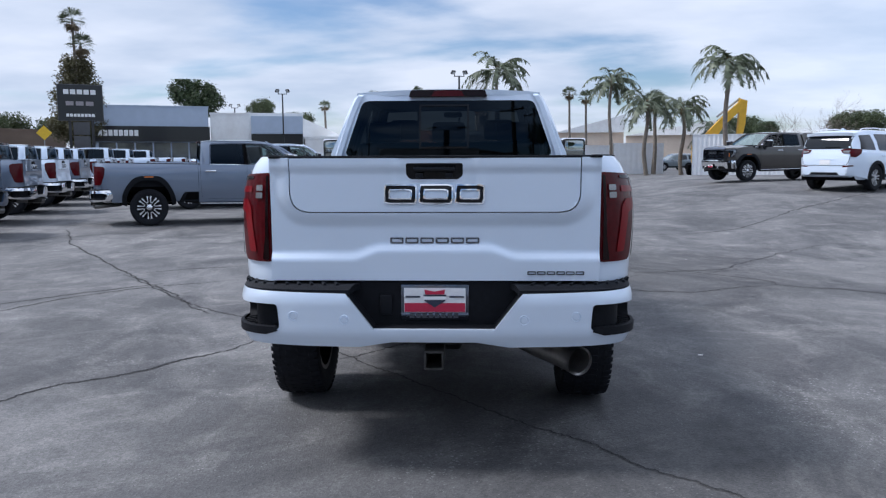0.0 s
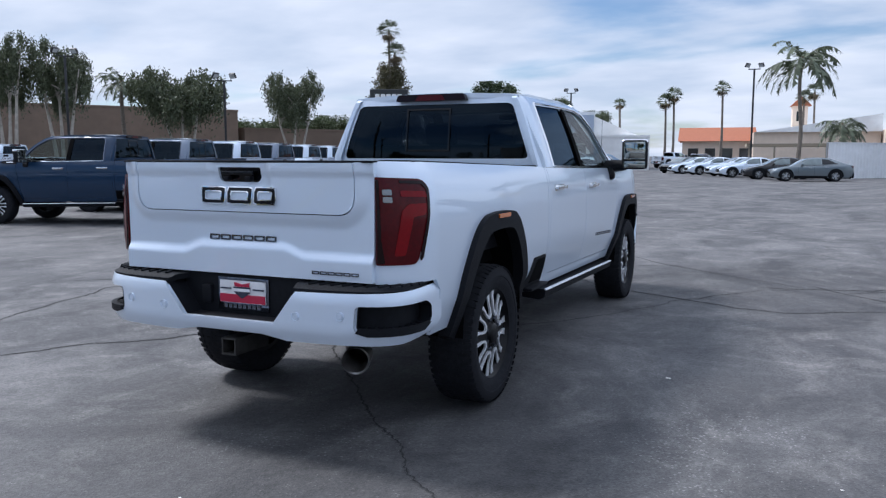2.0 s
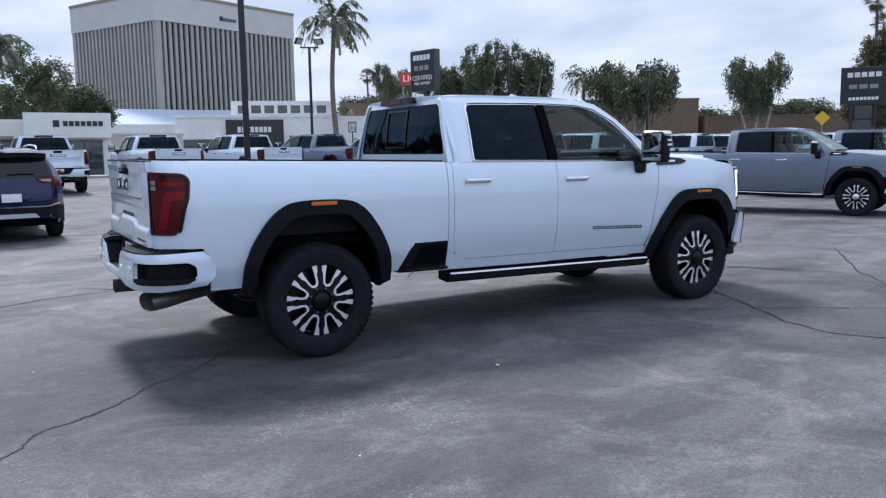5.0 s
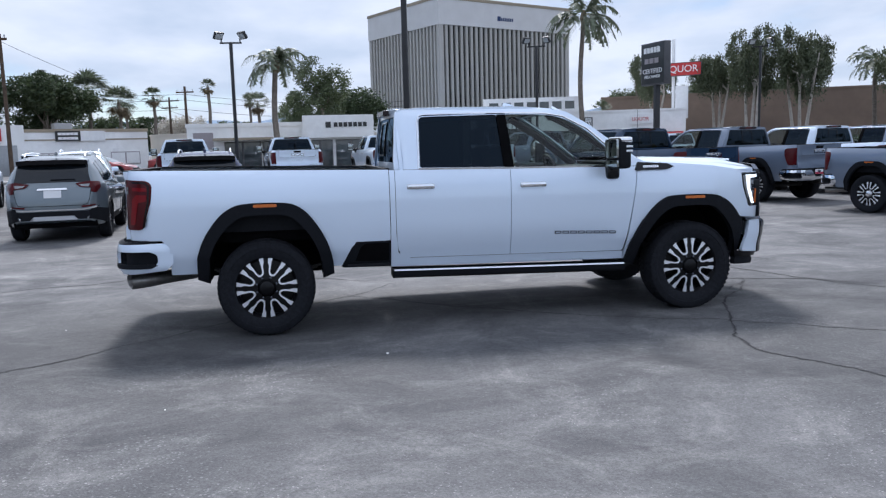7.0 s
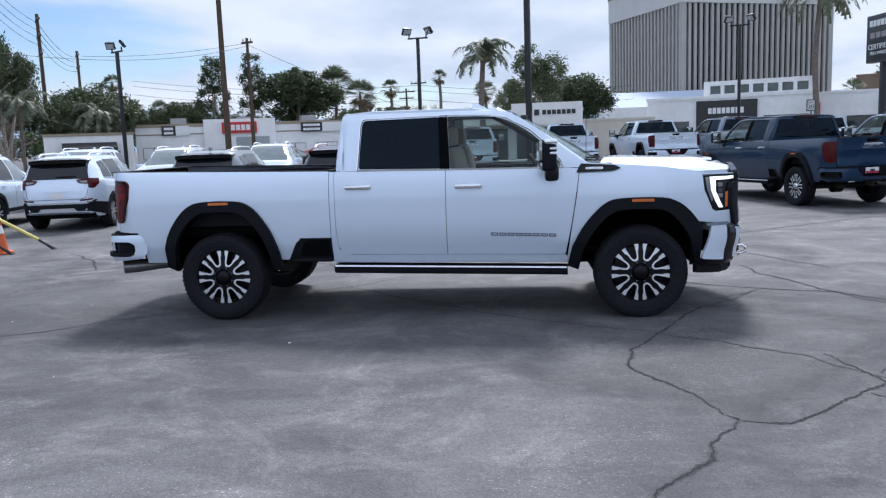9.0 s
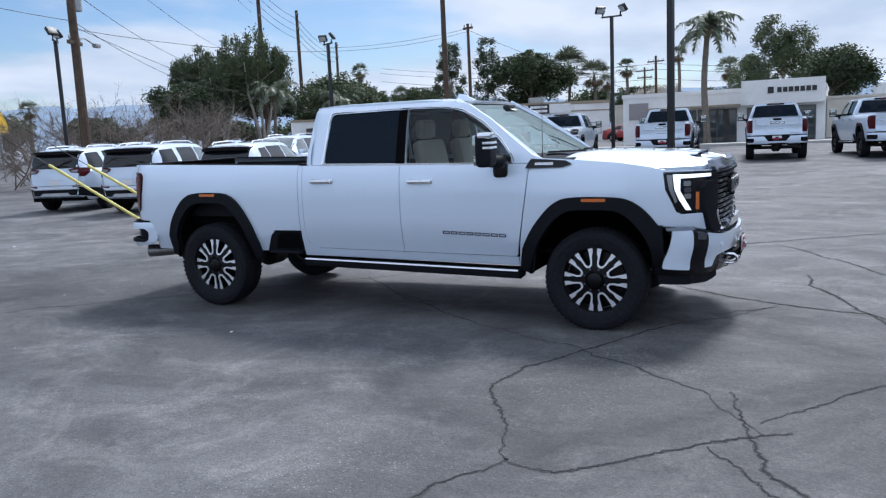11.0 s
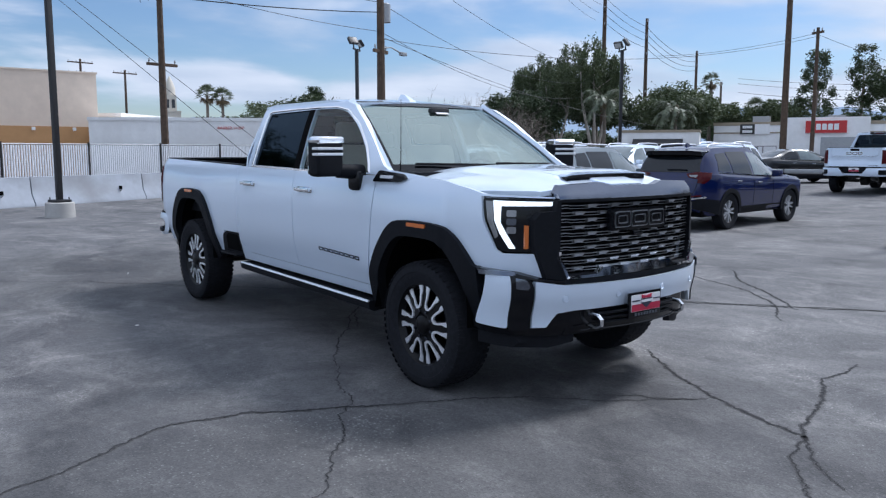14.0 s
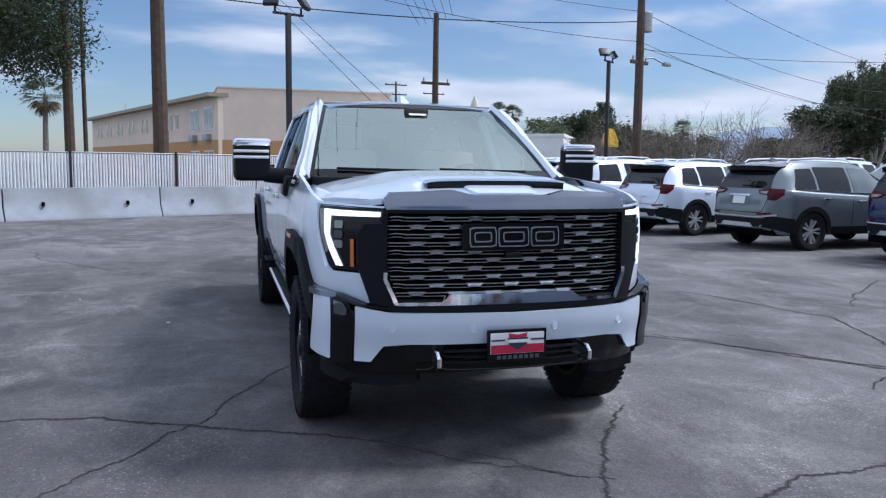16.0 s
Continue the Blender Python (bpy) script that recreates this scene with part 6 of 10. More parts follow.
        line = [(0.735 * h, z0 + 0.02), (0.70 * h, z0 - 0.16), (0.66 * h, low + 0.43), (0.55 * h, low + 0.405), (-0.55 * h, low + 0.405), (-0.66 * h, low + 0.43), (-0.70 * h, z0 - 0.16), (-0.735 * h, z0 + 0.02)]
        way = [(pa[0] + (pb[0] - pa[0]) * k / 5, pa[1] + (pb[1] - pa[1]) * k / 5) for pa, pb in zip(line, line[1:]) for k in range(5)] + [line[-1]]
        tube(seam, [(x, back_y(x, z) - 0.001, z) for x, z in way], 0.005, 6)
        part("hatch_seam", seam, M["dark"], T)
        zp = low + plate
        part("plate_recess", behind(rounded([(-0.24, zp - 0.02), (0.24, zp - 0.02), (0.32, zp + 0.165), (-0.32, zp + 0.165)], 0.02), 0.003), M[paint], T)
        part("grab_bar", behind(rounded([(-0.27, zp + 0.150), (0.27, zp + 0.150), (0.25, zp + 0.182), (-0.25, zp + 0.182)], 0.008), 0.022, 0.03), M["chrome"] if plate > 0.45 else M[paint], T)
        part("number_plate", behind(rounded([(-0.155, zp), (0.155, zp), (0.155, zp + 0.145), (-0.155, zp + 0.145)], 0.008), 0.014, 0.02), M["plate_white"], T)
        rr = bmesh.new()
        tube(rr, [(wt - 0.06, y, top(y) + z) for y, z in ((-0.35, 0.0), (-0.25, 0.045), (0.4, 0.05), (1.1, 0.045), (1.25, 0.0))], 0.016, 8)
        both("roof_rail", rr, M["alloy"], T)
        fin = bmesh.new()
        prism(fin, [(-0.16, 0.0), (0.06, 0.0), (-0.13, 0.075), (-0.16, 0.07)], lambda u, v, d: Vector((d * (1 - 6 * v), u - 0.05, top(u - 0.05) + v)), -0.03, 0.03)
        part("roof_aerial", fin, M[paint], T)
    else:
        b = bmesh.new()
        box(b, -h * 0.74, h * 0.74, y0 - 0.02, y0 + 0.10, low + 0.02, low + 0.30, 0.04)
        rear = part("rear_bumper_cladding", b, M["trim"], T)
        for sx in (-1, 1):
            part("exhaust_outlet", boxed(sx * h * 0.5 - 0.10, sx * h * 0.5 + 0.10, y0 - 0.03, y0 + 0.02, low + 0.05, low + 0.09, 0.01), M["chrome"], rear)
        part("number_plate", boxed(-0.155, 0.155, y0 - 0.028, y0 + 0.02, low + 0.44, low + 0.585, 0.006), M["plate_white"], T)
        tl = bmesh.new()
        prism(tl, [(h * 0.42, z0 + 0.05), (h * 0.66, z0 + 0.02), (h * 0.78, z0), (h * 0.84, z1), (h * 0.62, z1), (h * 0.42, z0 + 0.09)], lambda u, v, d: Vector((u, d + 0.55 * max(0, u - h * 0.62), v)), y0 - 0.005, y0 + 0.22)
        both("tail_lamp", tl, M["tail_red"], T, "red tail lamp")
    hl = bmesh.new()
    zf = top(y1 - 0.25) - 0.12
    prism(hl, [(half * 0.45, zf - 0.03), (half * 0.78, zf + 0.03), (half * 0.80, zf + 0.10), (half * 0.45, zf + 0.04)], lambda u, v, d: Vector((u, d - 0.6 * max(0, u - half * 0.5), v)), y1 - 0.22, y1 + 0.005)
    both("headlamp", hl, M["lamp_clear"], T)
    part("front_grille", boxed(-half * 0.5, half * 0.5, y1 - 0.06, y1 + 0.012, low + 0.16, low + 0.40, 0.03), M["gloss"], T)
    mi = bmesh.new()
    yb = q["win"][-1][1][0] - 0.12
    box(mi, half * 0.95, half * 0.95 + 0.20, yb - 0.06, yb + 0.09, belt(yb) + 0.02, belt(yb) + 0.16, 0.035)
    both("door_mirror", mi, M[paint], T)
    for yh in ((0.32, 1.2) if q["hatch"] else (0.5, 1.4)):
        dh = bmesh.new()
        xx = side_x(yh, belt(yh) - 0.10)
        box(dh, xx - 0.005, xx + 0.03, yh - 0.09, yh + 0.09, belt(yh) - 0.115, belt(yh) - 0.09, 0.008)
        both("door_handle", dh, M["chrome"] if paint != "paint_white" else M[paint], T)
        sm = bmesh.new()
        ribbon(sm, [(side_x(yh + 0.66, z) + 0.001, yh + 0.66, z) for z in np.linspace(low + 0.16, belt(yh) - 0.02, 8)], 0.004, 0.006, (0, 1, 0))
        both("door_seam", sm, M["dark"], T)
    part("floor_pan", boxed(-half * 0.8, half * 0.8, y0 + 0.15, y1 - 0.2, low - 0.02, low + 0.10), M["dark"], T)
    return T


def heading(x, y, hx, hy, z=0.0):
    """The pose of a vehicle whose rear axle stands at (x, y) and whose nose points along (hx, hy)."""
    return pose(x, y, z + gz(x, y), 0, 0, math.degrees(math.atan2(-hx, hy)))


# row of trucks beyond the open lane, tails towards it
WEST = (-0.965, -0.26)
EAST = (0.925, 0.38)
pickup("dark blue crew cab pickup truck parked among other trucks", "paint_blue", heading(-10.08, 9.54, *WEST), "parked trucks", style="bright")
grey = pickup("grey crew cab pickup truck with chrome bumpers on asphalt", "paint_grey", heading(-11.2, 13.1, *WEST), "parked trucks", bumper="chrome", style="bright")
white = pickup("white crew cab pickup truck with chrome bumpers on asphalt", "paint_white", heading(-12.3, 16.6, *WEST), "parked trucks", bumper="chrome", style="bright")
white2 = pickup("white crew cab pickup truck with black wheels on asphalt", "paint_white", heading(-8.66, 23.3, *EAST), "parked trucks", style="black")
for x, y in ((-7.25, 13.15), (-8.4, 18.9)):
    copy_thing(grey, heading(x, y, *EAST) @ Matrix.Scale(0.95, 4))
copy_thing(grey, heading(-13.4, 20.1, *WEST))
copy_thing(white2, heading(-10.9, 33.3, *EAST))
copy_thing(grey, heading(-12.4, 41.3, *EAST))
for x, y in ((-14.6, 23.8), (-15.8, 27.5), (-17.1, 31.3), (-18.3, 35.0), (-19.0, 40.0), (-20.4, 46.0), (-22.2, 53.6)):
    copy_thing(white, heading(x, y, *WEST) @ Matrix.Scale(1.0 if y < 38 else 1.05, 4))
car("wagon", "black large sport utility car on asphalt", "paint_black", heading(-15.0, 68.6, 0.97, -0.22), "sport_utility_car", "distant cars", "car")
# trucks near the street side
for x, y, hx, hy in ((-22.75, -3.65, -0.993, -0.12), (-23.5, 0.35, -0.997, -0.08), (-23.6, 4.2, -0.997, -0.08), (-23.2, 7.8, -0.98, -0.18)):
    copy_thing(white2, heading(x, y, hx, hy))
copy_thing(grey, heading(-23.2, 11.2, -0.96, -0.26))
for x, y in ((-24.4, 14.8), (-25.6, 18.5)):
    copy_thing(white, heading(x, y, -0.96, -0.26))
# row of cars with tails to the open lane
car("suv", "navy blue compact sport utility car on asphalt", "paint_navy", heading(-10.2, -1.62, -0.997, -0.08), "sport_utility_car", "parked cars")
car("suv", "silver grey sport utility car with dealer plate", "paint_silver", heading(-9.1, -4.35, -0.995, -0.10), "sport_utility_car", "parked cars", plate=0.56)
suv_white = car("suv", "white sport utility car with black cladding", "paint_white", heading(-8.75, -7.65, -0.98, -0.2), "sport_utility_car", "parked cars")
wag = car("wagon", "white three-row sport utility car on asphalt", "paint_white", heading(-8.3, -10.3, -0.97, -0.24), "sport_utility_car", "parked cars")
copy_thing(wag, heading(-8.6, -13.4, -0.95, -0.3))
for x, y in ((-19.3, -6.4), (-18.7, -9.6)):
    copy_thing(suv_white, heading(x, y, 0.98, 0.2))
copy_thing(wag, heading(-18.2, -12.7, 0.97, 0.24))
copy_thing(wag, heading(-12.6, -16.2, -0.95, -0.3))
black = car("sedan", "black saloon car parked on asphalt", "paint_black", heading(-27.6, -9.7, -0.9, 0.43), "saloon_car", "parked cars")
# far side of the lot
car("sedan", "silver saloon car beside a white fence", "paint_silver", heading(4.4, 48.6, -0.985, -0.17), "saloon_car", "distant cars")
sil = car("sedan", "white saloon car at the far side of the lot", "paint_white", heading(0.6, 56.8, -0.95, -0.3), "saloon_car", "distant cars")
for x, y in ((-0.6, 60.2), (-2.6, 63.8), (-4.4, 67.5)):
    copy_thing(sil, heading(x, y, -0.9, -0.43))
copy_thing(black, heading(2.6, 52.6, -0.97, -0.25))
copy_thing(black, heading(-6.4, 71.0, -0.55, -0.83))
brown = pickup("dark grey-brown pickup truck with a canopy over its bed", "paint_brown", heading(13.0, 25.8, -0.93, -0.37) @ Matrix.Scale(0.88, 4), "distant cars", bumper="chrome", style="bright")
shell = bmesh.new()
prism(shell, [(-1.12, 1.44), (1.14, 1.44), (1.16, 1.90), (1.0, 1.97), (-0.85, 1.93), (-1.0, 1.86)], lambda u, v, d: Vector((d * (1 - 0.22 * max(0, v - 1.44) / 0.5), u, v)), -0.93, 0.93)
canopy = part("bed_canopy", shell, M["paint_brown"], brown, "dark canopy over the bed")
both("canopy_window", boxed(0.845, 0.882, -0.75, 0.95, 1.54, 1.80, 0.01), M["dark_glass"], canopy)
car("wagon", "white older sport utility car on asphalt", "paint_white", heading(11.2, 19.0, 0.80, 0.60), "sport_utility_car", "distant cars", lower="paint_white")
car("wagon", "grey sport utility truck behind the gate", "paint_silver", heading(22.8, 80.5, -0.95, -0.3), "sport_utility_car", "distant cars")
car("wagon", "silver large sport utility car far across the lot", "paint_silver", heading(-20.5, 103.0, 0.8, -0.6), "sport_utility_car", "distant cars")
copy_thing(white2, heading(-13.4, 99.0, 0.5, 0.87))
car("wagon", "dark grey-brown sport utility car far across the lot", "paint_brown", heading(-8.6, 94.0, 0.45, 0.9), "sport_utility_car", "distant cars")
red = car("sedan", "red saloon car parked by the street", "paint_red", heading(-62.0, -10.5, 0.2, 0.98), "saloon_car", "distant cars")
copy_thing(suv_white, heading(-58.0, -19.5, -0.98, -0.2))
copy_thing(red, heading(-49.0, -13.6, 0.2, 0.98))


# ---- ground ----
def asphalt():
    m = bpy.data.materials.new("worn_asphalt")
    m.use_nodes = True
    nt = m.node_tree
    p = nt.nodes["Principled BSDF"]
    add, link = nt.nodes.new, nt.links.new
    tc = add("ShaderNodeTexCoord")

    def noise_node(scale, detail, rough, dist, src):
        n = add("ShaderNodeTexNoise")
        n.inputs["Scale"].default_value, n.inputs["Detail"].default_value = scale, detail
        n.inputs["Roughness"].default_value, n.inputs["Distortion"].default_value = rough, dist
        link(src, n.inputs["Vector"])
        return n.outputs["Fac"]

    def ramp(src, a, b, ca, cb):
        r = add("ShaderNodeValToRGB")
        r.color_ramp.elements[0].position, r.color_ramp.elements[0].color = a, (*ca, 1)
        r.color_ramp.elements[1].position, r.color_ramp.elements[1].color = b, (*cb, 1)
        link(src, r.inputs[0])
        return r.outputs[0]
    mp = add("ShaderNodeMapping")
    mp.inputs["Rotation"].default_value = (0, 0, 0.55)
    mp.inputs["Scale"].default_value = (1.0, 0.7, 1.0)
    link(tc.outputs["Object"], mp.inputs[0])
    base = ramp(noise_node(0.55, 9, 0.62, 1.2, mp.outputs[0]), 0.37, 0.65, (0.064, 0.064, 0.068), (0.162, 0.160, 0.161))
    streak = noise_node(1.9, 9, 0.62, 1.1, mp.outputs[0])
    sm = add("ShaderNodeMapRange")
    sm.inputs["From Min"].default_value, sm.inputs["From Max"].default_value, sm.inputs["To Max"].default_value = 0.48, 0.74, 0.55
    link(streak, sm.inputs["Value"])
    m1 = add("ShaderNodeMixRGB")
    m1.inputs[2].default_value = (0.235, 0.23, 0.225, 1)
    link(sm.outputs[0], m1.inputs[0]); link(base, m1.inputs[1])
    blot = noise_node(0.23, 5, 0.5, 0.6, tc.outputs["Object"])
    bm_ = add("ShaderNodeMapRange")
    bm_.inputs["From Min"].default_value, bm_.inputs["From Max"].default_value, bm_.inputs["To Max"].default_value = 0.55, 0.75, 0.55
    link(blot, bm_.inputs["Value"])
    m2 = add("ShaderNodeMixRGB")
    m2.inputs[2].default_value = (0.060, 0.060, 0.065, 1)
    link(bm_.outputs[0], m2.inputs[0]); link(m1.outputs[0], m2.inputs[1])
    # scuffs: short pale and dark strokes, and patches where the binder has worn off the stones
    mp2 = add("ShaderNodeMapping")
    mp2.inputs["Rotation"].default_value = (0, 0, 1.15)
    mp2.inputs["Scale"].default_value = (1.0, 0.25, 1.0)
    link(tc.outputs["Object"], mp2.inputs[0])
    scuff = ramp(noise_node(7.0, 9, 0.72, 1.0, mp2.outputs[0]), 0.36, 0.66, (0.92, 0.92, 0.92), (1.09, 1.09, 1.09))
    fleck = ramp(noise_node(26.0, 10, 0.8, 0.4, tc.outputs["Object"]), 0.38, 0.64, (0.86, 0.86, 0.86), (1.15, 1.15, 1.15))
    worn = ramp(noise_node(0.9, 8, 0.75, 1.6, tc.outputs["Object"]), 0.50, 0.66, (0.92, 0.92, 0.925), (1.40, 1.39, 1.36))
    # pale flecks of bare stone, in drifts
    sp = add("ShaderNodeTexVoronoi")
    sp.inputs["Scale"].default_value = 34.0
    link(tc.outputs["Object"], sp.inputs["Vector"])
    drift = ramp(noise_node(0.7, 6, 0.7, 0.8, tc.outputs["Object"]), 0.42, 0.64, (0.03, 0.03, 0.03), (0.27, 0.27, 0.27))
    near_ = add("ShaderNodeMath"); near_.operation = "LESS_THAN"
    link(sp.outputs["Distance"], near_.inputs[0]); link(drift, near_.inputs[1])
    speck = ramp(near_.outputs[0], 0.0, 1.0, (1, 1, 1), (1.8, 1.8, 1.78))
    vor = add("ShaderNodeTexVoronoi")
    vor.inputs["Scale"].default_value = 95.0
    link(tc.outputs["Object"], vor.inputs["Vector"])
    grit = ramp(vor.outputs["Color"], 0.0, 1.0, (0.72, 0.72, 0.72), (1.28, 1.28, 1.28))
    m3 = add("ShaderNodeMixRGB")
    m3.blend_type = "MULTIPLY"
    m3.inputs[0].default_value = 1.0
    link(m2.outputs[0], m3.inputs[1]); link(grit, m3.inputs[2])
    last = m3.outputs[0]
    # three broad patches of darker ground tone with wavering edges
    wob = noise_node(0.8, 5, 0.6, 0.5, tc.outputs["Object"])
    for cx, cy, rad in ((1.3, -2.5, 2.9), (7.2, -1.4, 2.0), (2.2, 5.4, 2.5)):
        dv = add("ShaderNodeVectorMath"); dv.operation = "DISTANCE"
        dv.inputs[1].default_value = (cx, cy, 0)
        link(tc.outputs["Object"], dv.inputs[0])
        dw = add("ShaderNodeMath"); dw.operation = "MULTIPLY_ADD"
        dw.inputs[1].default_value = 3.0
        link(wob, dw.inputs[0]); link(dv.outputs["Value"], dw.inputs[2])
        patch_in = add("ShaderNodeMapRange")
        patch_in.interpolation_type = "SMOOTHSTEP"
        patch_in.inputs["From Min"].default_value, patch_in.inputs["From Max"].default_value = rad - 0.4, rad + 2.6
        patch_in.inputs["To Min"].default_value, patch_in.inputs["To Max"].default_value = 0.64, 1.0
        link(dw.outputs[0], patch_in.inputs["Value"])
        darker_mix = add("ShaderNodeMixRGB")
        darker_mix.blend_type = "MULTIPLY"
        darker_mix.inputs[0].default_value = 1.0
        link(last, darker_mix.inputs[1]); link(patch_in.outputs[0], darker_mix.inputs[2])
        last = darker_mix.outputs[0]
    for extra in (scuff, fleck, worn, speck):
        mm = add("ShaderNodeMixRGB")
        mm.blend_type = "MULTIPLY"
        mm.inputs[0].default_value = 1.0
        link(last, mm.inputs[1]); link(extra, mm.inputs[2])
        last = mm.outputs[0]
    link(last, p.inputs["Base Color"])
    rr = add("ShaderNodeMapRange")
    rr.inputs["To Min"].default_value, rr.inputs["To Max"].default_value = 0.62, 0.9
    link(streak, rr.inputs["Value"]); link(rr.outputs[0], p.inputs["Roughness"])
    p.inputs["Specular IOR Level"].default_value = 0.35
    b1, b2 = add("ShaderNodeBump"), add("ShaderNodeBump")
    b1.inputs["Strength"].default_value, b1.inputs["Distance"].default_value = 0.35, 0.006
    b2.inputs["Strength"].default_value, b2.inputs["Distance"].default_value = 0.25, 0.03
    link(vor.outputs["Distance"], b1.inputs["Height"])
    link(noise_node(5.0, 6, 0.6, 0.0, tc.outputs["Object"]), b2.inputs["Height"])
    link(b2.outputs[0], b1.inputs["Normal"]); link(b1.outputs[0], p.inputs["Normal"])
    return m


M["asphalt"] = asphalt()


def sheet(name, xs, ys, fz, material):
    vs = [(x, y, fz(x, y)) for y in ys for x in xs]
    n = len(xs)
    fs = [(j * n + i, j * n + i + 1, (j + 1) * n + i + 1, (j + 1) * n + i) for j in range(len(ys) - 1) for i in range(n - 1)]
    me = bpy.data.meshes.new(name)
    me.from_pydata(vs, [], fs)
    me.materials.append(material)
    for pl in me.polygons:
        pl.use_smooth = True
    return new(name, me)


gx = [-3000, -1200, -600, -300, -150, -90, -60] + [float(v) for v in np.arange(-40, 40.1, 1.25)] + [60, 90, 150, 300, 600, 1200, 3000]
ground = sheet("ground", gx, gx, gz, M["asphalt"])
tagged(ground, "worn grey asphalt of an open car lot", "ground", kind="structure")
M["crumble"] = mat("crumbled_asphalt_edge", (0.066, 0.065, 0.066), 0.95, vary=0.5, scale=60, bump=0.6, bump_scale=120)
M["crack"] = mat("crack_fill", (0.026, 0.026, 0.028), 0.95, vary=0.3, scale=40)
RNG = np.random.default_rng(7)


def crack(pts, w0, w1, jag=0.03):
    """A jagged crack along a rough line, wide and narrow by turns."""
    b = bmesh.new()
    line = []
    for (xa, ya), (xb, yb) in zip(pts, pts[1:]):
        n = max(2, int(math.hypot(xb - xa, yb - ya) / 0.018))
        line += [(xa + (xb - xa) * k / n, ya + (yb - ya) * k / n) for k in range(n)]
    line.append(pts[-1])
    prev = last_edge = None
    for i, (x, y) in enumerate(line):
        xa, ya = line[max(0, i - 1)]
        xb, yb = line[min(len(line) - 1, i + 1)]
        d = Vector((xb - xa, yb - ya)).normalized()
        nrm = Vector((-d.y, d.x))
        off = noise.noise((x * 2.1, y * 2.1, 3.0)) * jag * 2.2 + noise.noise((x * 9, y * 9, 1.0)) * jag * 0.8 + noise.noise((x * 37, y * 37, 2.0)) * jag * 0.75
        w = w0 + (w1 - w0) * abs(noise.noise((x * 1.7, y * 1.7, 9.0))) * 1.3
        w = w * 0.85 * (0.40 + 1.5 * abs(noise.noise((x * 31, y * 31, 5.0)))) + RNG.uniform(0, 0.006)
        w *= min(1, 0.25 + 4 * min(i, len(line) - 1 - i) / len(line))
        c = Vector((x, y)) + nrm * off
        a, e = c + nrm * w / 2, c - nrm * w / 2
        z = gz(x, y) + 0.004
        cur = (b.verts.new((a.x, a.y, z)), b.verts.new((e.x, e.y, z)))
        if prev:
            b.faces.new((prev[0], prev[1], cur[1], cur[0]))
        prev = cur
        # the broken edges on either side
        we = w * 0.8 + (0.003 + 0.3 * w1) * (0.1 + 1.8 * abs(noise.noise((x * 23, y * 23, 7.0))))
        a, e = c + nrm * (we + 0.010 * noise.noise((x * 41, y * 41, 4.0))), c - nrm * (we + 0.010 * noise.noise((x * 41, y * 41, 8.0)))
        edge = (b.verts.new((a.x, a.y, z - 0.002)), b.verts.new((e.x, e.y, z - 0.002)))
        if last_edge:
            b.faces.new((last_edge[0], last_edge[1], edge[1], edge[0])).material_index = 1
        last_edge = edge
    o = part("pavement_crack", b, [M["crack"], M["crumble"]])
    return tagged(o, "dark jagged crack across the asphalt", "crack", "asphalt cracks", "structure")


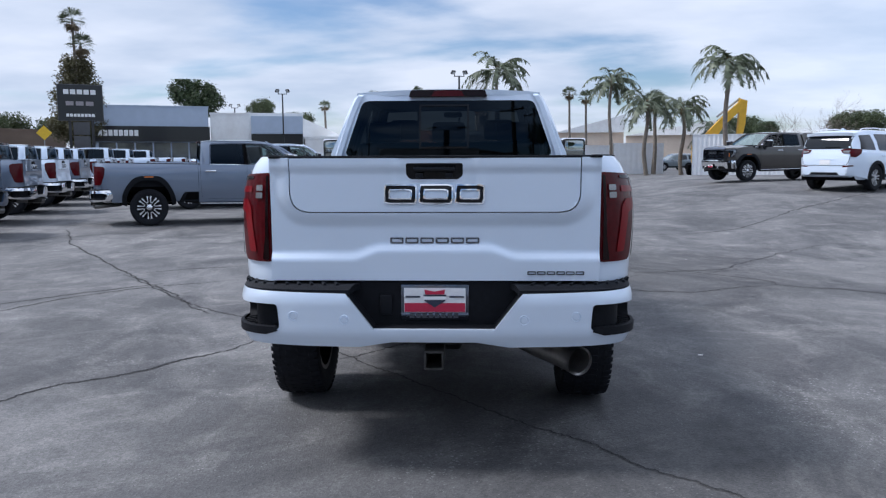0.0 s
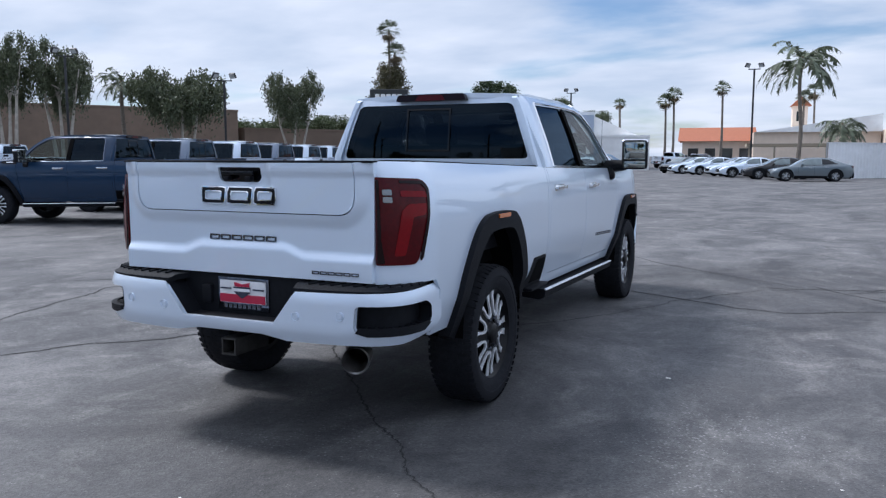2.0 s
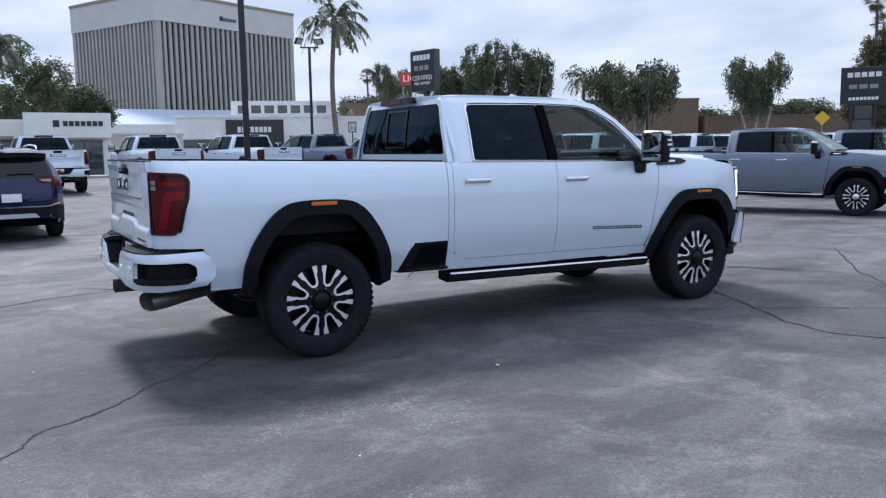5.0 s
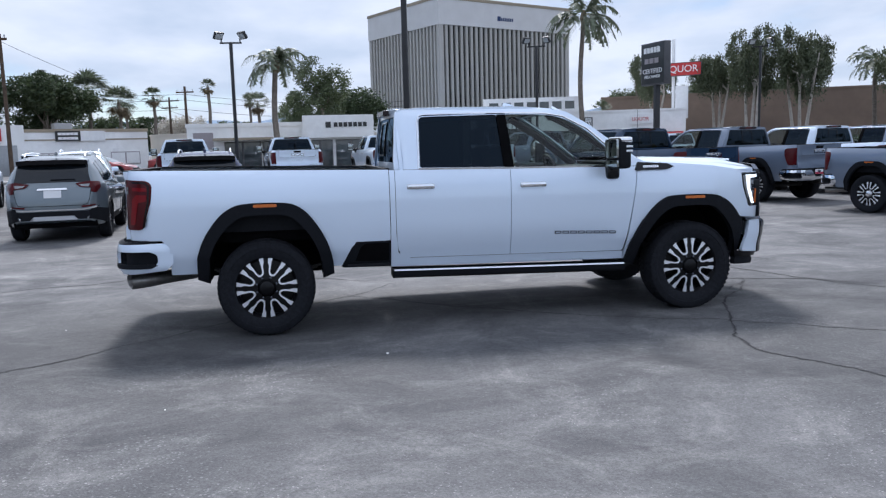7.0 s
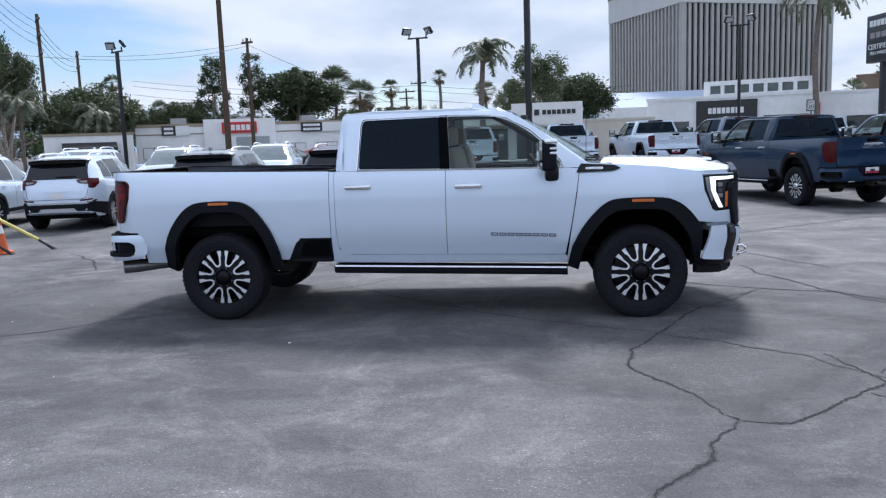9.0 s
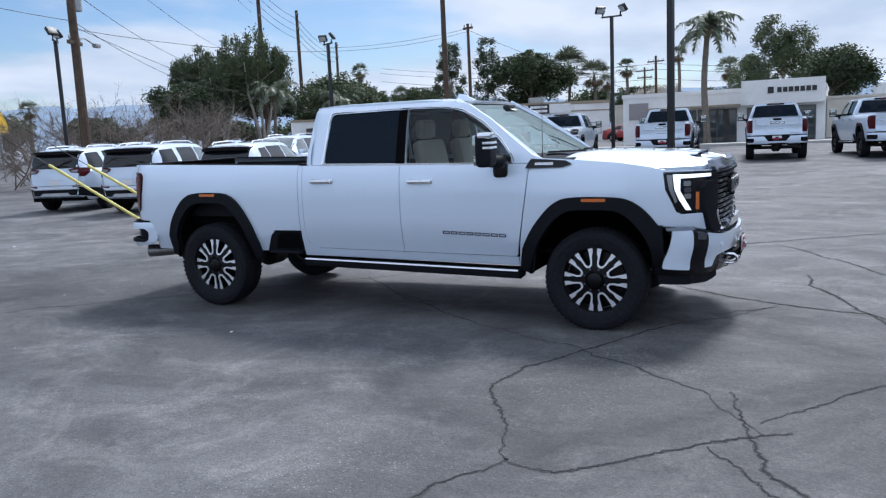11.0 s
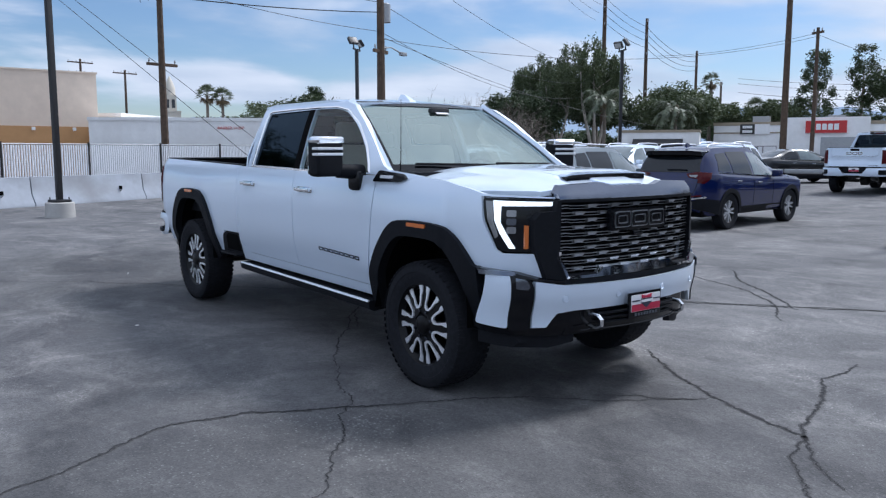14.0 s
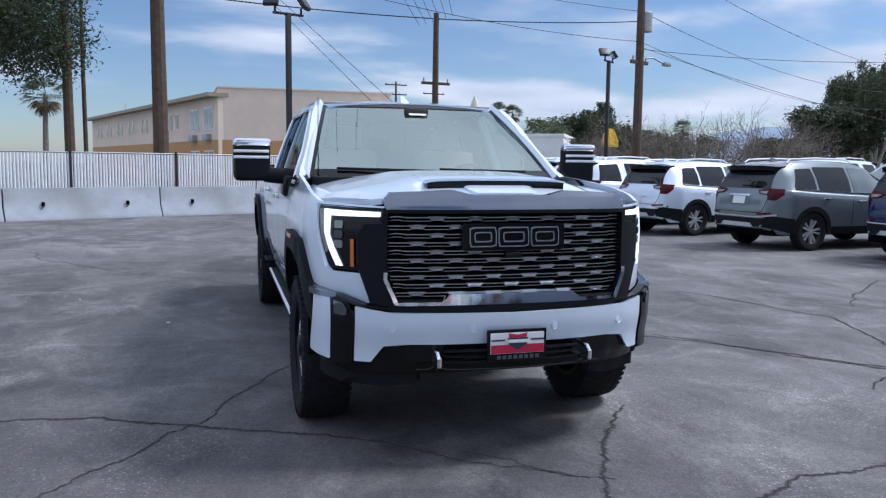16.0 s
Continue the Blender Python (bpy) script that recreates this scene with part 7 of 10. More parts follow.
for pts, w0, w1 in (
        ([(-0.2, 5.35), (0.5, 4.75), (0.93, 4.43), (1.52, 4.15), (1.9, 3.98), (2.15, 3.87), (2.57, 3.73), (3.04, 3.95), (3.4, 4.15), (3.7, 4.3)], 0.007, 0.022),
        ([(3.7, 4.3), (3.78, 4.55), (3.47, 4.9), (3.13, 5.23), (2.85, 5.6)], 0.008, 0.026),
        ([(3.2, 5.2), (3.42, 5.39), (3.7, 5.6)], 0.004, 0.012),
        ([(3.7, 4.3), (4.07, 4.06), (4.37, 3.97), (4.72, 3.67), (5.6, 3.2), (6.8, 2.6)], 0.012, 0.036),
        ([(-0.3, 1.3), (0.26, 1.94), (1.02, 2.96), (1.53, 3.98), (1.92, 4.58), (2.33, 5.04), (2.7, 5.29), (2.94, 5.48)], 0.002, 0.008),
        ([(-1.03, 4.37), (-0.68, 4.88), (-0.33, 5.4), (-0.12, 6.09), (0.41, 6.6)], 0.010, 0.03),
        ([(-1.89, 5.62), (-1.29, 5.65), (-0.68, 5.93), (-0.24, 6.04), (0.09, 6.2), (0.9, 6.7)], 0.008, 0.024),
        ([(2.31, -2.45), (1.68, -1.95), (1.2, -1.40), (0.80, -0.93), (0.42, -0.53), (-0.45, 0.48), (-0.83, 0.97), (-1.47, 1.44)], 0.004, 0.014),
        ([(-4.15, -4.87), (-3.1, -3.84), (-2.25, -3.34)], 0.012, 0.03),
        ([(-2.0, -3.9), (-2.46, -2.99), (-2.6, -2.3), (-2.89, -1.61), (-3.1, -0.9)], 0.008, 0.018),
        ([(-3.45, -1.2), (-2.72, -0.3), (-2.55, 0.06), (-2.15, 0.46), (-1.75, 0.96), (-1.60, 1.4)], 0.008, 0.022),
        ([(-5.4, 2.4), (-4.66, 2.94), (-4.12, 3.64), (-3.5, 4.3)], 0.010, 0.024),
        ([(-8.3, 11.4), (-6.8, 8.6), (-4.5, 5.4), (-3.45, 4.04), (-2.56, 2.81), (-1.9, 2.25)], 0.010, 0.028),
        ([(-4.1, 5.2), (-3.0, 5.85), (-1.6, 6.6)], 0.008, 0.02),
        ([(3.1, 10.1), (4.7, 10.5), (5.65, 11.3), (7.9, 14.35), (12.3, 18.7)], 0.016, 0.055),
        ([(2.26, 5.24), (3.42, 5.5), (5.0, 7.4), (6.2, 8.6)], 0.009, 0.024),
        ([(4.99, -6.21), (4.36, -5.64), (4.05, -4.6), (2.95, -3.2), (2.31, -2.45)], 0.006, 0.016),
        ([(-4.0, 0.18), (-4.4, 1.5), (-4.6, 2.15), (-4.25, 3.08), (-3.9, 3.65), (-3.45, 4.1), (-2.89, 4.44)], 0.008, 0.020),
        ([(-2.35, 2.48), (-2.68, 2.9), (-3.15, 3.58), (-3.72, 4.3), (-4.3, 5.05)], 0.008, 0.020),
        ([(-5.3, 1.7), (-5.9, 1.1), (-6.35, 0.75), (-7.3, 0.01)], 0.006, 0.016),
        ([(-0.83, 0.75), (-0.13, 1.49), (0.39, 2.24)], 0.003, 0.010),
        ([(-0.57, 8.73), (0.9, 6.94), (1.9, 6.1), (2.77, 5.45)], 0.006, 0.018),
        ([(0.25, 4.95), (0.02, 5.1), (-0.1, 5.24), (-0.38, 5.47)], 0.004, 0.010)):
    crack(pts, w0, w1)
M["pebble"] = mat("pale_scrap", (0.75, 0.73, 0.7), 0.8, vary=0.1, scale=30)
for x, y, r in ((1.898, 0.952, 0.014), (1.0, -2.3, 0.007), (2.9, -0.6, 0.006), (-2.1, -7.4, 0.02), (3.3, 6.6, 0.006), (0.2, -1.9, 0.006)):
    b = bmesh.new()
    bmesh.ops.create_icosphere(b, subdivisions=1, radius=r)
    for v in b.verts:
        v.co.z *= 0.35
        v.co.x *= 1.6
    o = part("litter_scrap", b, M["pebble"])
    o.location = (x, y, r * 0.3)
    tagged(o, "small pale scrap of litter on asphalt", "litter", "litter scraps")

# ---- poles, lamps and signs ----
M["pole_black"] = mat("black_painted_steel", (0.018, 0.018, 0.020), 0.45, 0.0, vary=0.25, scale=9)
M["wood_pole"] = mat("creosoted_wood", (0.085, 0.058, 0.040), 0.85, vary=0.35, scale=5, bump=0.3, bump_scale=30)
M["concrete"] = mat("weathered_concrete", (0.42, 0.41, 0.39), 0.85, vary=0.12, scale=6, bump=0.2, bump_scale=60, stain=(0.30, 0.29, 0.28), stain_scale=1.5)
M["barrier"] = mat("pale_cast_concrete", (0.40, 0.43, 0.48), 0.8, vary=0.08, scale=4, bump=0.12, bump_scale=50, stain=(0.29, 0.30, 0.32), stain_scale=0.8)
M["lamp_face"] = mat("lamp_glass", (0.50, 0.52, 0.52), 0.2, coat=1.0, vary=0.15, scale=20)
M["wire"] = mat("black_cable", (0.02, 0.02, 0.022), 0.6, vary=0.2, scale=3)


def lot_lamp(x, y, h, turn=0.0, base=False, heads=2):
    T = thing("lot_lamp", "black steel lot lamp with two square floodlights" + (" on a concrete base" if base else ""), "street lamp", "lot lamps", pose(x, y, gz(x, y), 0, 0, turn))
    zb = 0.0
    if base:
        part("concrete_base", lathe(bmesh.new(), [(0.001, 0.36), (0.30, 0.36), (0.325, 0.34), (0.34, 0.0)], 28, pose(0, 0, 0, 0, -90, 0)), M["concrete"], T, "round concrete base")
        part("base_plate", boxed(-0.19, 0.19, -0.19, 0.19, 0.36, 0.42, 0.01), M["pole_black"], T)
        for sx in (-1, 1):
            for sy in (-1, 1):
                part("anchor_bolt", lathe(bmesh.new(), [(0.001, 0.06), (0.014, 0.06), (0.014, 0.0)], 6, Matrix.Translation((sx * 0.15, sy * 0.15, 0.42)) @ pose(0, 0, 0, 0, -90, 0)), M["steel"], T)
        zb = 0.40
    part("pole", boxed(-0.062, 0.062, -0.062, 0.062, zb, h, 0.012), M["pole_black"], T)
    part("cross_arm", boxed(-0.42, 0.42, -0.03, 0.03, h - 0.06, h, 0.008), M["pole_black"], T)
    for sx in (-1, 1):
        part("head_neck", boxed(sx * 0.36 - 0.022, sx * 0.36 + 0.022, -0.022, 0.022, h, h + 0.14), M["pole_black"], T)
        hd = boxed(-0.19, 0.19, -0.06, 0.06, -0.15, 0.15, 0.02)
        mm = pose(sx * 0.46, 0, h + 0.26, 35, 0, -sx * 40)
        bmesh.ops.transform(hd, matrix=mm, verts=hd.verts)
        ho = part("floodlight", hd, M["pole_black"], T)
        fc = boxed(-0.15, 0.15, -0.068, -0.058, -0.11, 0.11)
        bmesh.ops.transform(fc, matrix=mm, verts=fc.verts)
        part("lamp_glass", fc, M["lamp_face"], ho)
    return T


lot_lamp(-9.85, 2.85, 6.0, 75, True)
lot_lamp(-0.42, -12.27, 5.35, 20, True)
lot_lamp(-24.7, -1.9, 5.7, 85, True)
lot_lamp(-13.0, -19.0, 5.55, 40, True)
lot_lamp(-23.5, -14.4, 5.65, 60, True)
lot_lamp(-28.4, 11.7, 6.0, 70)
lot_lamp(-32.5, 25.8, 6.7, 50)
lot_lamp(-26.8, 31.4, 5.7, 40)
lot_lamp(-17.0, 68.1, 7.3, 10)
lot_lamp(-26.8, 86.2, 7.2, 10)
lot_lamp(-0.7, 57.2, 7.7, 10)


def board(name, label, category, x, y, w, h, zc, face, panel_mat, post=None, depth=0.35, group=""):
    """A sign board on a post; face is the yaw in degrees of the way it looks."""
    T = thing(name, label, category, group, pose(x, y, gz(x, y), 0, 0, face + 90))
    part("cabinet", boxed(-w / 2, w / 2, -depth / 2, depth / 2, zc - h / 2, zc + h / 2, 0.03), M["sign_frame"], T)
    part("panel", boxed(-w / 2 + 0.06, w / 2 - 0.06, -depth / 2 - 0.012, -depth / 2 + 0.01, zc - h / 2 + 0.06, zc + h / 2 - 0.06), panel_mat, T)
    if post:
        for px, pw in post:
            part("post", boxed(px - pw / 2, px + pw / 2, -pw / 2, pw / 2, 0, zc - h / 2 + 0.02, 0.01), M["pole_black"], T)
    return T


def bars(T, name, x0, x1, z0, z1, n, y, material, gap=0.22):
    """A row of plain bars that stands for lettering."""
    w = (x1 - x0) / n
    for k in range(n):
        part(name, boxed(x0 + k * w, x0 + (k + 1 - gap) * w, y - 0.02, y, z0, z1), material, T)


def words(T, name, text, size, x, y, z, material, squeeze=1.0, turn=0.0):
    """Raised lettering, turned into a mesh."""
    c = bpy.data.curves.new(name, "FONT")
    c.body, c.size, c.extrude, c.align_x, c.align_y = text, size, 0.008, "CENTER", "CENTER"
    tmp = bpy.data.objects.new(name, c)
    scene.collection.objects.link(tmp)
    bpy.context.view_layer.update()
    me = bpy.data.meshes.new_from_object(tmp)
    bpy.data.objects.remove(tmp)
    me.transform(pose(x, y, z, 90, 0, 0) @ Matrix.Rotation(radians(turn), 4, "Z") @ Matrix.Diagonal((squeeze, 1, 1, 1)))
    me.materials.append(material)
    return part(name, me, None, T)


M["sign_frame"] = mat("sign_frame_paint", (0.07, 0.07, 0.075), 0.5, vary=0.15, scale=5)
M["sign_black"] = mat("black_sign_face", (0.010, 0.010, 0.012), 0.3, coat=0.3, vary=0.15, scale=3)
M["sign_white"] = mat("white_sign_face", (0.78, 0.78, 0.78), 0.5, vary=0.05, scale=4)
M["sign_grey"] = mat("grey_sign_letter", (0.30, 0.27, 0.28), 0.5, vary=0.05, scale=4)
M["sign_red"] = mat("red_sign_face", (0.48, 0.035, 0.035), 0.45, vary=0.1, scale=4)
M["sign_yellow"] = mat("yellow_sign_face", (0.75, 0.48, 0.03), 0.45, vary=0.08, scale=5)
M["sign_blue"] = mat("blue_sign_face", (0.03, 0.13, 0.42), 0.45, vary=0.08, scale=5)

S = board("dealer_sign", "black dealer sign with white bars on two posts", "sign", -33.4, 63.2, 3.6, 3.1, 6.25, -62, M["sign_black"], [(-0.9, 0.22), (0.9, 0.22)])
bars(S, "sign_bar", -1.3, 1.35, 6.95, 7.35, 5, -0.19, M["sign_white"])
bars(S, "sign_bar", -1.15, 1.2, 6.0, 6.35, 3, -0.19, M["sign_grey"])
bars(S, "sign_bar", -1.15, 1.15, 5.05, 5.3, 8, -0.19, M["sign_white"])
part("lower_panel", boxed(-0.65, 0.65, -0.08, 0.08, 2.2, 3.4, 0.02), M["sign_frame"], S)
part("lower_panel", boxed(-0.65, 0.65, -0.08, 0.08, 3.5, 4.6, 0.02), M["sign_frame"], S)
S = board("certified_sign", "black sign for used cars on a dark post", "sign", -27.4, 17.2, 1.75, 1.95, 5.2, -78, M["sign_black"], [(0.1, 0.22)], 0.36)
bars(S, "sign_bar", -0.62, 0.62, 5.7, 5.95, 5, -0.20, M["sign_white"])
bars(S, "sign_bar", -0.55, 0.55, 5.22, 5.45, 3, -0.20, M["sign_grey"])
words(S, "lettering", "CERTIFIED", 0.31, 0, -0.20, 4.86, M["sign_white"])
words(S, "lettering", "PRE OWNED", 0.2, 0, -0.20, 4.6, M["sign_white"])
S = board("liquor_sign", "red sign with white letters on a white mast", "sign", -57.0, 33.6, 3.6, 1.15, 7.8, -38, M["sign_red"], None, 0.3)
words(S, "lettering", "LIQUOR", 0.82, 0, -0.18, 7.8, M["sign_white"])
part("mast", boxed(-0.75, -0.5, 0.16, 0.36, 0, 10.4, 0.02), M["sign_white"], S)
part("banner", boxed(-0.4, 0.7, -0.05, 0.05, 3.6, 6.4, 0.05), M["sign_white"], S, "white hanging banner")
S = board("speed_sign", "white speed limit sign on a thin post", "sign", -35.3, 16.9, 0.46, 0.60, 2.75, -30, M["sign_white"], [(0, 0.06)], 0.03)
words(S, "lettering", "LIMIT", 0.12, 0, -0.05, 2.89, M["sign_black"])
words(S, "lettering", "30", 0.30, 0, -0.05, 2.67, M["sign_black"])

# ---- fence and barrier on the near street ----
M["slat"] = mat("white_fence_slat", (0.82, 0.83, 0.85), 0.5, vary=0.06, scale=2)
M["galv"] = mat("galvanised_steel", (0.36, 0.37, 0.38), 0.45, 0.7, vary=0.12, scale=10)
BP, BQ = Vector((-11.5, -21.9)), Vector((22.0, -6.5))
BD = (BQ - BP).normalized()
BLEN = (BQ - BP).length
byaw = math.degrees(math.atan2(BD.y, BD.x))


def barrier_unit():
    T = thing("concrete_barrier", "pale concrete road barrier with lifting slots", "barrier", "barrier row")
    prof = [(-0.30, 0.0), (0.30, 0.0), (0.30, 0.08), (0.17, 0.33), (0.115, 0.83), (-0.115, 0.83), (-0.17, 0.33), (-0.30, 0.08)]
    part("body", prism(bmesh.new(), prof, lambda u, v, d: Vector((d, u, v)), 0.0, 3.96), M["barrier"], T)
    for xx in (0.9, 3.05):
        part("lifting_slot", boxed(xx - 0.035, xx + 0.035, 0.12, 0.225, 0.36, 0.47, 0.01), M["dark"], T)
        part("lifting_loop", tube(bmesh.new(), [(xx - 0.03, 0.155, 0.42), (xx - 0.01, 0.23, 0.36), (xx + 0.05, 0.23, 0.30)], 0.012, 6), M["steel"], T)
    return T


unit = barrier_unit()
unit.matrix_basis = pose(BP.x, BP.y, gz(BP.x, BP.y), 0, 0, byaw)
for k in range(1, int(BLEN / 4.0)):
    c = BP + BD * 4.0 * k
    copy_thing(unit, pose(c.x, c.y, gz(c.x, c.y), 0, 0, byaw))

FN = Vector((BD.y, -BD.x))
FP = BP + FN * 1.1
fence = thing("slat_fence", "white slatted chain-link fence behind the barrier", "fence", "", pose(FP.x, FP.y, 0, 0, 0, byaw))
for k in range(int(BLEN / 3.0) + 1):
    part("fence_post", tube(bmesh.new(), [(k * 3.0, 0.04, 0), (k * 3.0, 0.04, 1.84)], 0.036, 10), M["steel"], fence)
part("top_rail", tube(bmesh.new(), [(0, 0, 1.78), (BLEN, 0, 1.78)], 0.022, 8), M["galv"], fence)
b = bmesh.new()
for k in range(int(BLEN / 0.085)):
    x = k * 0.085 + RNG.uniform(-0.004, 0.004)
    t = RNG.uniform(-0.006, 0.006)
    vs = [b.verts.new(p) for p in ((x, 0.02, 0.06), (x + 0.062, 0.02, 0.06), (x + 0.062 + t, 0.02, 1.75), (x + t, 0.02, 1.75), (x + 0.031, 0.034, 0.06), (x + 0.031 + t, 0.034, 1.75))]
    b.faces.new((vs[0], vs[4], vs[5], vs[3]))
    b.faces.new((vs[4], vs[1], vs[2], vs[5]))
tagged(part("fence_slat", b, M["slat"], fence), kind="stuff")
b = bmesh.new()
for k in range(int(BLEN / 0.085)):
    x = k * 0.085
    tube(b, [(x + 0.07, 0.03, 0.05), (x + 0.075, 0.03, 1.77)], 0.004, 3, False)
tagged(part("fence_wire", b, M["galv"], fence), kind="stuff")


# far fence of white sheet panels and a gate
def panel_fence(p, q, h, name, label, rib=0.30):
    d = Vector((q[0] - p[0], q[1] - p[1]))
    L = d.length
    T = thing(name, label, "fence", "far fences", pose(p[0], p[1], 0, 0, 0, math.degrees(math.atan2(d.y, d.x))))
    b = bmesh.new()
    n = int(L / rib)
    prev = None
    for k in range(n * 4 + 1):
        x = L * k / (n * 4)
        y = (0.0, 0.045, 0.045, 0.0)[k % 4]
        cur = (b.verts.new((x, y, 0.05)), b.verts.new((x, y, h)))
        if prev:
            b.faces.new((prev[0], cur[0], cur[1], prev[1]))
        prev = cur
    part("ribbed_sheet", b, M["slat"], T)
    for k in range(int(L / 2.8) + 1):
        part("fence_post", boxed(k * 2.8 - 0.04, k * 2.8 + 0.04, 0.05, 0.13, 0, h + 0.03), M["galv"], T)
    part("cap_rail", boxed(0, L, -0.02, 0.08, h, h + 0.05), M["slat"], T)
    return T


panel_fence((4.2, 52.2), (11.6, 61.2), 2.35, "sheet_fence", "white ribbed sheet fence at the lot edge")
panel_fence((12.0, 61.4), (16.4, 62.8), 2.55, "sliding_gate", "pale blue-white mesh sliding gate", 0.5)
panel_fence((16.6, 54.8), (23.5, 52.8), 3.05, "sheet_fence", "white ribbed sheet fence behind parked cars")
panel_fence((23.5, 52.8), (38.0, 46.5), 2.6, "sheet_fence", "white ribbed sheet fence behind parked cars")

# ---- buildings ----
M["stucco_white"] = mat("white_stucco", (0.84, 0.84, 0.83), 0.8, vary=0.06, scale=2, bump=0.15, bump_scale=40, stain=(0.72, 0.71, 0.69), stain_scale=0.3)
M["stucco_cream"] = mat("cream_stucco", (0.62, 0.58, 0.50), 0.8, vary=0.06, scale=2, bump=0.15, bump_scale=40, stain=(0.52, 0.48, 0.41), stain_scale=0.3)
M["stucco_tan"] = mat("tan_stucco", (0.72, 0.60, 0.49), 0.85, vary=0.06, scale=1.5, bump=0.15, bump_scale=40, stain=(0.66, 0.54, 0.44), stain_scale=0.25)
M["stucco_orange"] = mat("orange_stucco", (0.48, 0.27, 0.12), 0.85, vary=0.06, scale=1.5, bump=0.15, bump_scale=40)
M["brown_wall"] = mat("brown_wall", (0.22, 0.16, 0.12), 0.85, vary=0.1, scale=1.0, bump=0.1, bump_scale=20, stain=(0.17, 0.125, 0.095), stain_scale=0.2)
M["metal_blue"] = mat("blue_grey_cladding", (0.42, 0.49, 0.60), 0.75, 0.0, vary=0.05, scale=1)
M["roof_tile"] = mat("red_clay_tile", (0.36, 0.13, 0.07), 0.85, vary=0.2, scale=6, bump=0.3, bump_scale=12)
M["win_dark"] = mat("dark_window", (0.02, 0.025, 0.03), 0.06, coat=0.6, vary=0.3, scale=0.6)
M["win_mid"] = mat("shop_window", (0.05, 0.06, 0.065), 0.06, coat=0.8, vary=0.4, scale=0.8)
M["awning_black"] = mat("black_awning", (0.02, 0.02, 0.022), 0.7, vary=0.2, scale=4)
M["awning_red"] = mat("red_awning", (0.40, 0.03, 0.03), 0.7, vary=0.15, scale=4)
M["tower_glass"] = mat("dark_tinted_glass", (0.009, 0.009, 0.011), 0.5, vary=0.3, scale=0.4, spec=0.2)
M["tower_fin"] = mat("pale_concrete_fin", (0.42, 0.405, 0.375), 0.8, vary=0.05, scale=0.5)
M["tower_band"] = mat("pale_concrete_band", (0.62, 0.61, 0.60), 0.8, vary=0.05, scale=0.3)
M["parapet"] = mat("bronze_coping", (0.30, 0.25, 0.18), 0.6, vary=0.08, scale=1)


def building(name, label, p, q, depth, h, wall, z0=-0.3, cap=0.25, cap_mat=None, group="street buildings"):
    """A block whose front runs from p (left) to q (right); local x along the front, y into the block."""
    d = Vector((q[0] - p[0], q[1] - p[1]))
    T = thing(name, label, "building", group, pose(p[0], p[1], 0, 0, 0, math.degrees(math.atan2(d.y, d.x))))
    L = d.length
    part("wall", boxed(0, L, 0, depth, z0, h), M[wall], T)
    if cap:
        part("coping", boxed(-0.06, L + 0.06, -0.06, depth + 0.06, h, h + cap), cap_mat or M[wall], T)
    return T, L


def window(T, x0, x1, z0, z1, frame_mat=None, glass=None, mull=0, y=0.0, sill=False):
    fm = frame_mat or M["sign_frame"]
    w = part("window", boxed(x0, x1, y - 0.05, y + 0.03, z0, z1), fm, T)
    n = mull + 1
    s = (x1 - x0) / n
    for k in range(n):
        part("pane", boxed(x0 + k * s + 0.06, x0 + (k + 1) * s - 0.06, y - 0.062, y - 0.045, z0 + 0.07, z1 - 0.07), glass or M["win_dark"], w)
    if sill:
        part("sill", boxed(x0 - 0.06, x1 + 0.06, y - 0.14, y, z0 - 0.08, z0), fm, w)
    return w


# dealership
T, L = building("dealership", "white and blue-grey dealership with a black fascia", (-37.6, 74.4), (-27.4, 78.6), 18, 6.75, "metal_blue", cap=0.12)
part("fascia", boxed(-0.1, L + 0.1, -0.35, 0.0, 3.2, 4.75), M["sign_black"], T)
bars(T, "fascia_bar", 0.3, 4.2, 3.75, 4.35, 8, -0.36, M["sign_white"])
for k in range(6):
    window(T, 0.3 + k * 1.75, 1.9 + k * 1.75, 0.2, 3.1, None, M["win_mid"])
T, L = building("service_hall", "white service hall with a dark band", (-27.3, 78.9), (-17.9, 81.2), 20, 6.1, "stucco_white", cap=0.15)
part("cladding", boxed(4.2, 9.6, -0.4, 0.0, 4.05, 5.9), M["metal_blue"], T)
part("fascia", boxed(4.2, 9.6, -0.42, -0.01, 2.9, 4.02), M["sign_black"], T)
for k in range(3):
    window(T, 0.4 + k * 3.1, 2.6 + k * 3.1, 0.0, 2.7, None, M["win_mid"], 1)
part("roof_slope", prism(bmesh.new(), [(9.7, 5.9), (14.6, 3.7), (9.7, 3.7)], lambda u, v, d: Vector((u, d, v)), 3.0, 18.0), M["stucco_white"], T)
building("storage_hall", "long pale grey low hall", (-17.8, 81.4), (-12.3, 82.9), 9, 3.5, "stucco_white")

M["print_blue"] = mat("deep_blue_lettering", (0.012, 0.035, 0.12), 0.5, vary=0.08, scale=5)
# bank tower
C, R, Lf = Vector((-127.5, 25.6)), Vector((-139.7, 53.0)), Vector((-149.4, 15.9))
T = thing("office_tower", "pale office tower with vertical fins and dark glass", "building", "street buildings", pose(C.x, C.y, 0, 0, 0, math.degrees(math.atan2(R.y - C.y, R.x - C.x))))
LR, LD = (R - C).length, (Lf - C).length
part("core", boxed(0.5, LR - 0.5, 0.5, LD - 0.5, 0, 23.0), M["tower_glass"], T, "dark glass core")
part("top_band", boxed(-0.1, LR + 0.1, -0.1, LD + 0.1, 22.4, 26.6), M["tower_band"], T)
part("coping", boxed(-0.2, LR + 0.2, -0.2, LD + 0.2, 26.6, 27.1), M["parapet"], T)
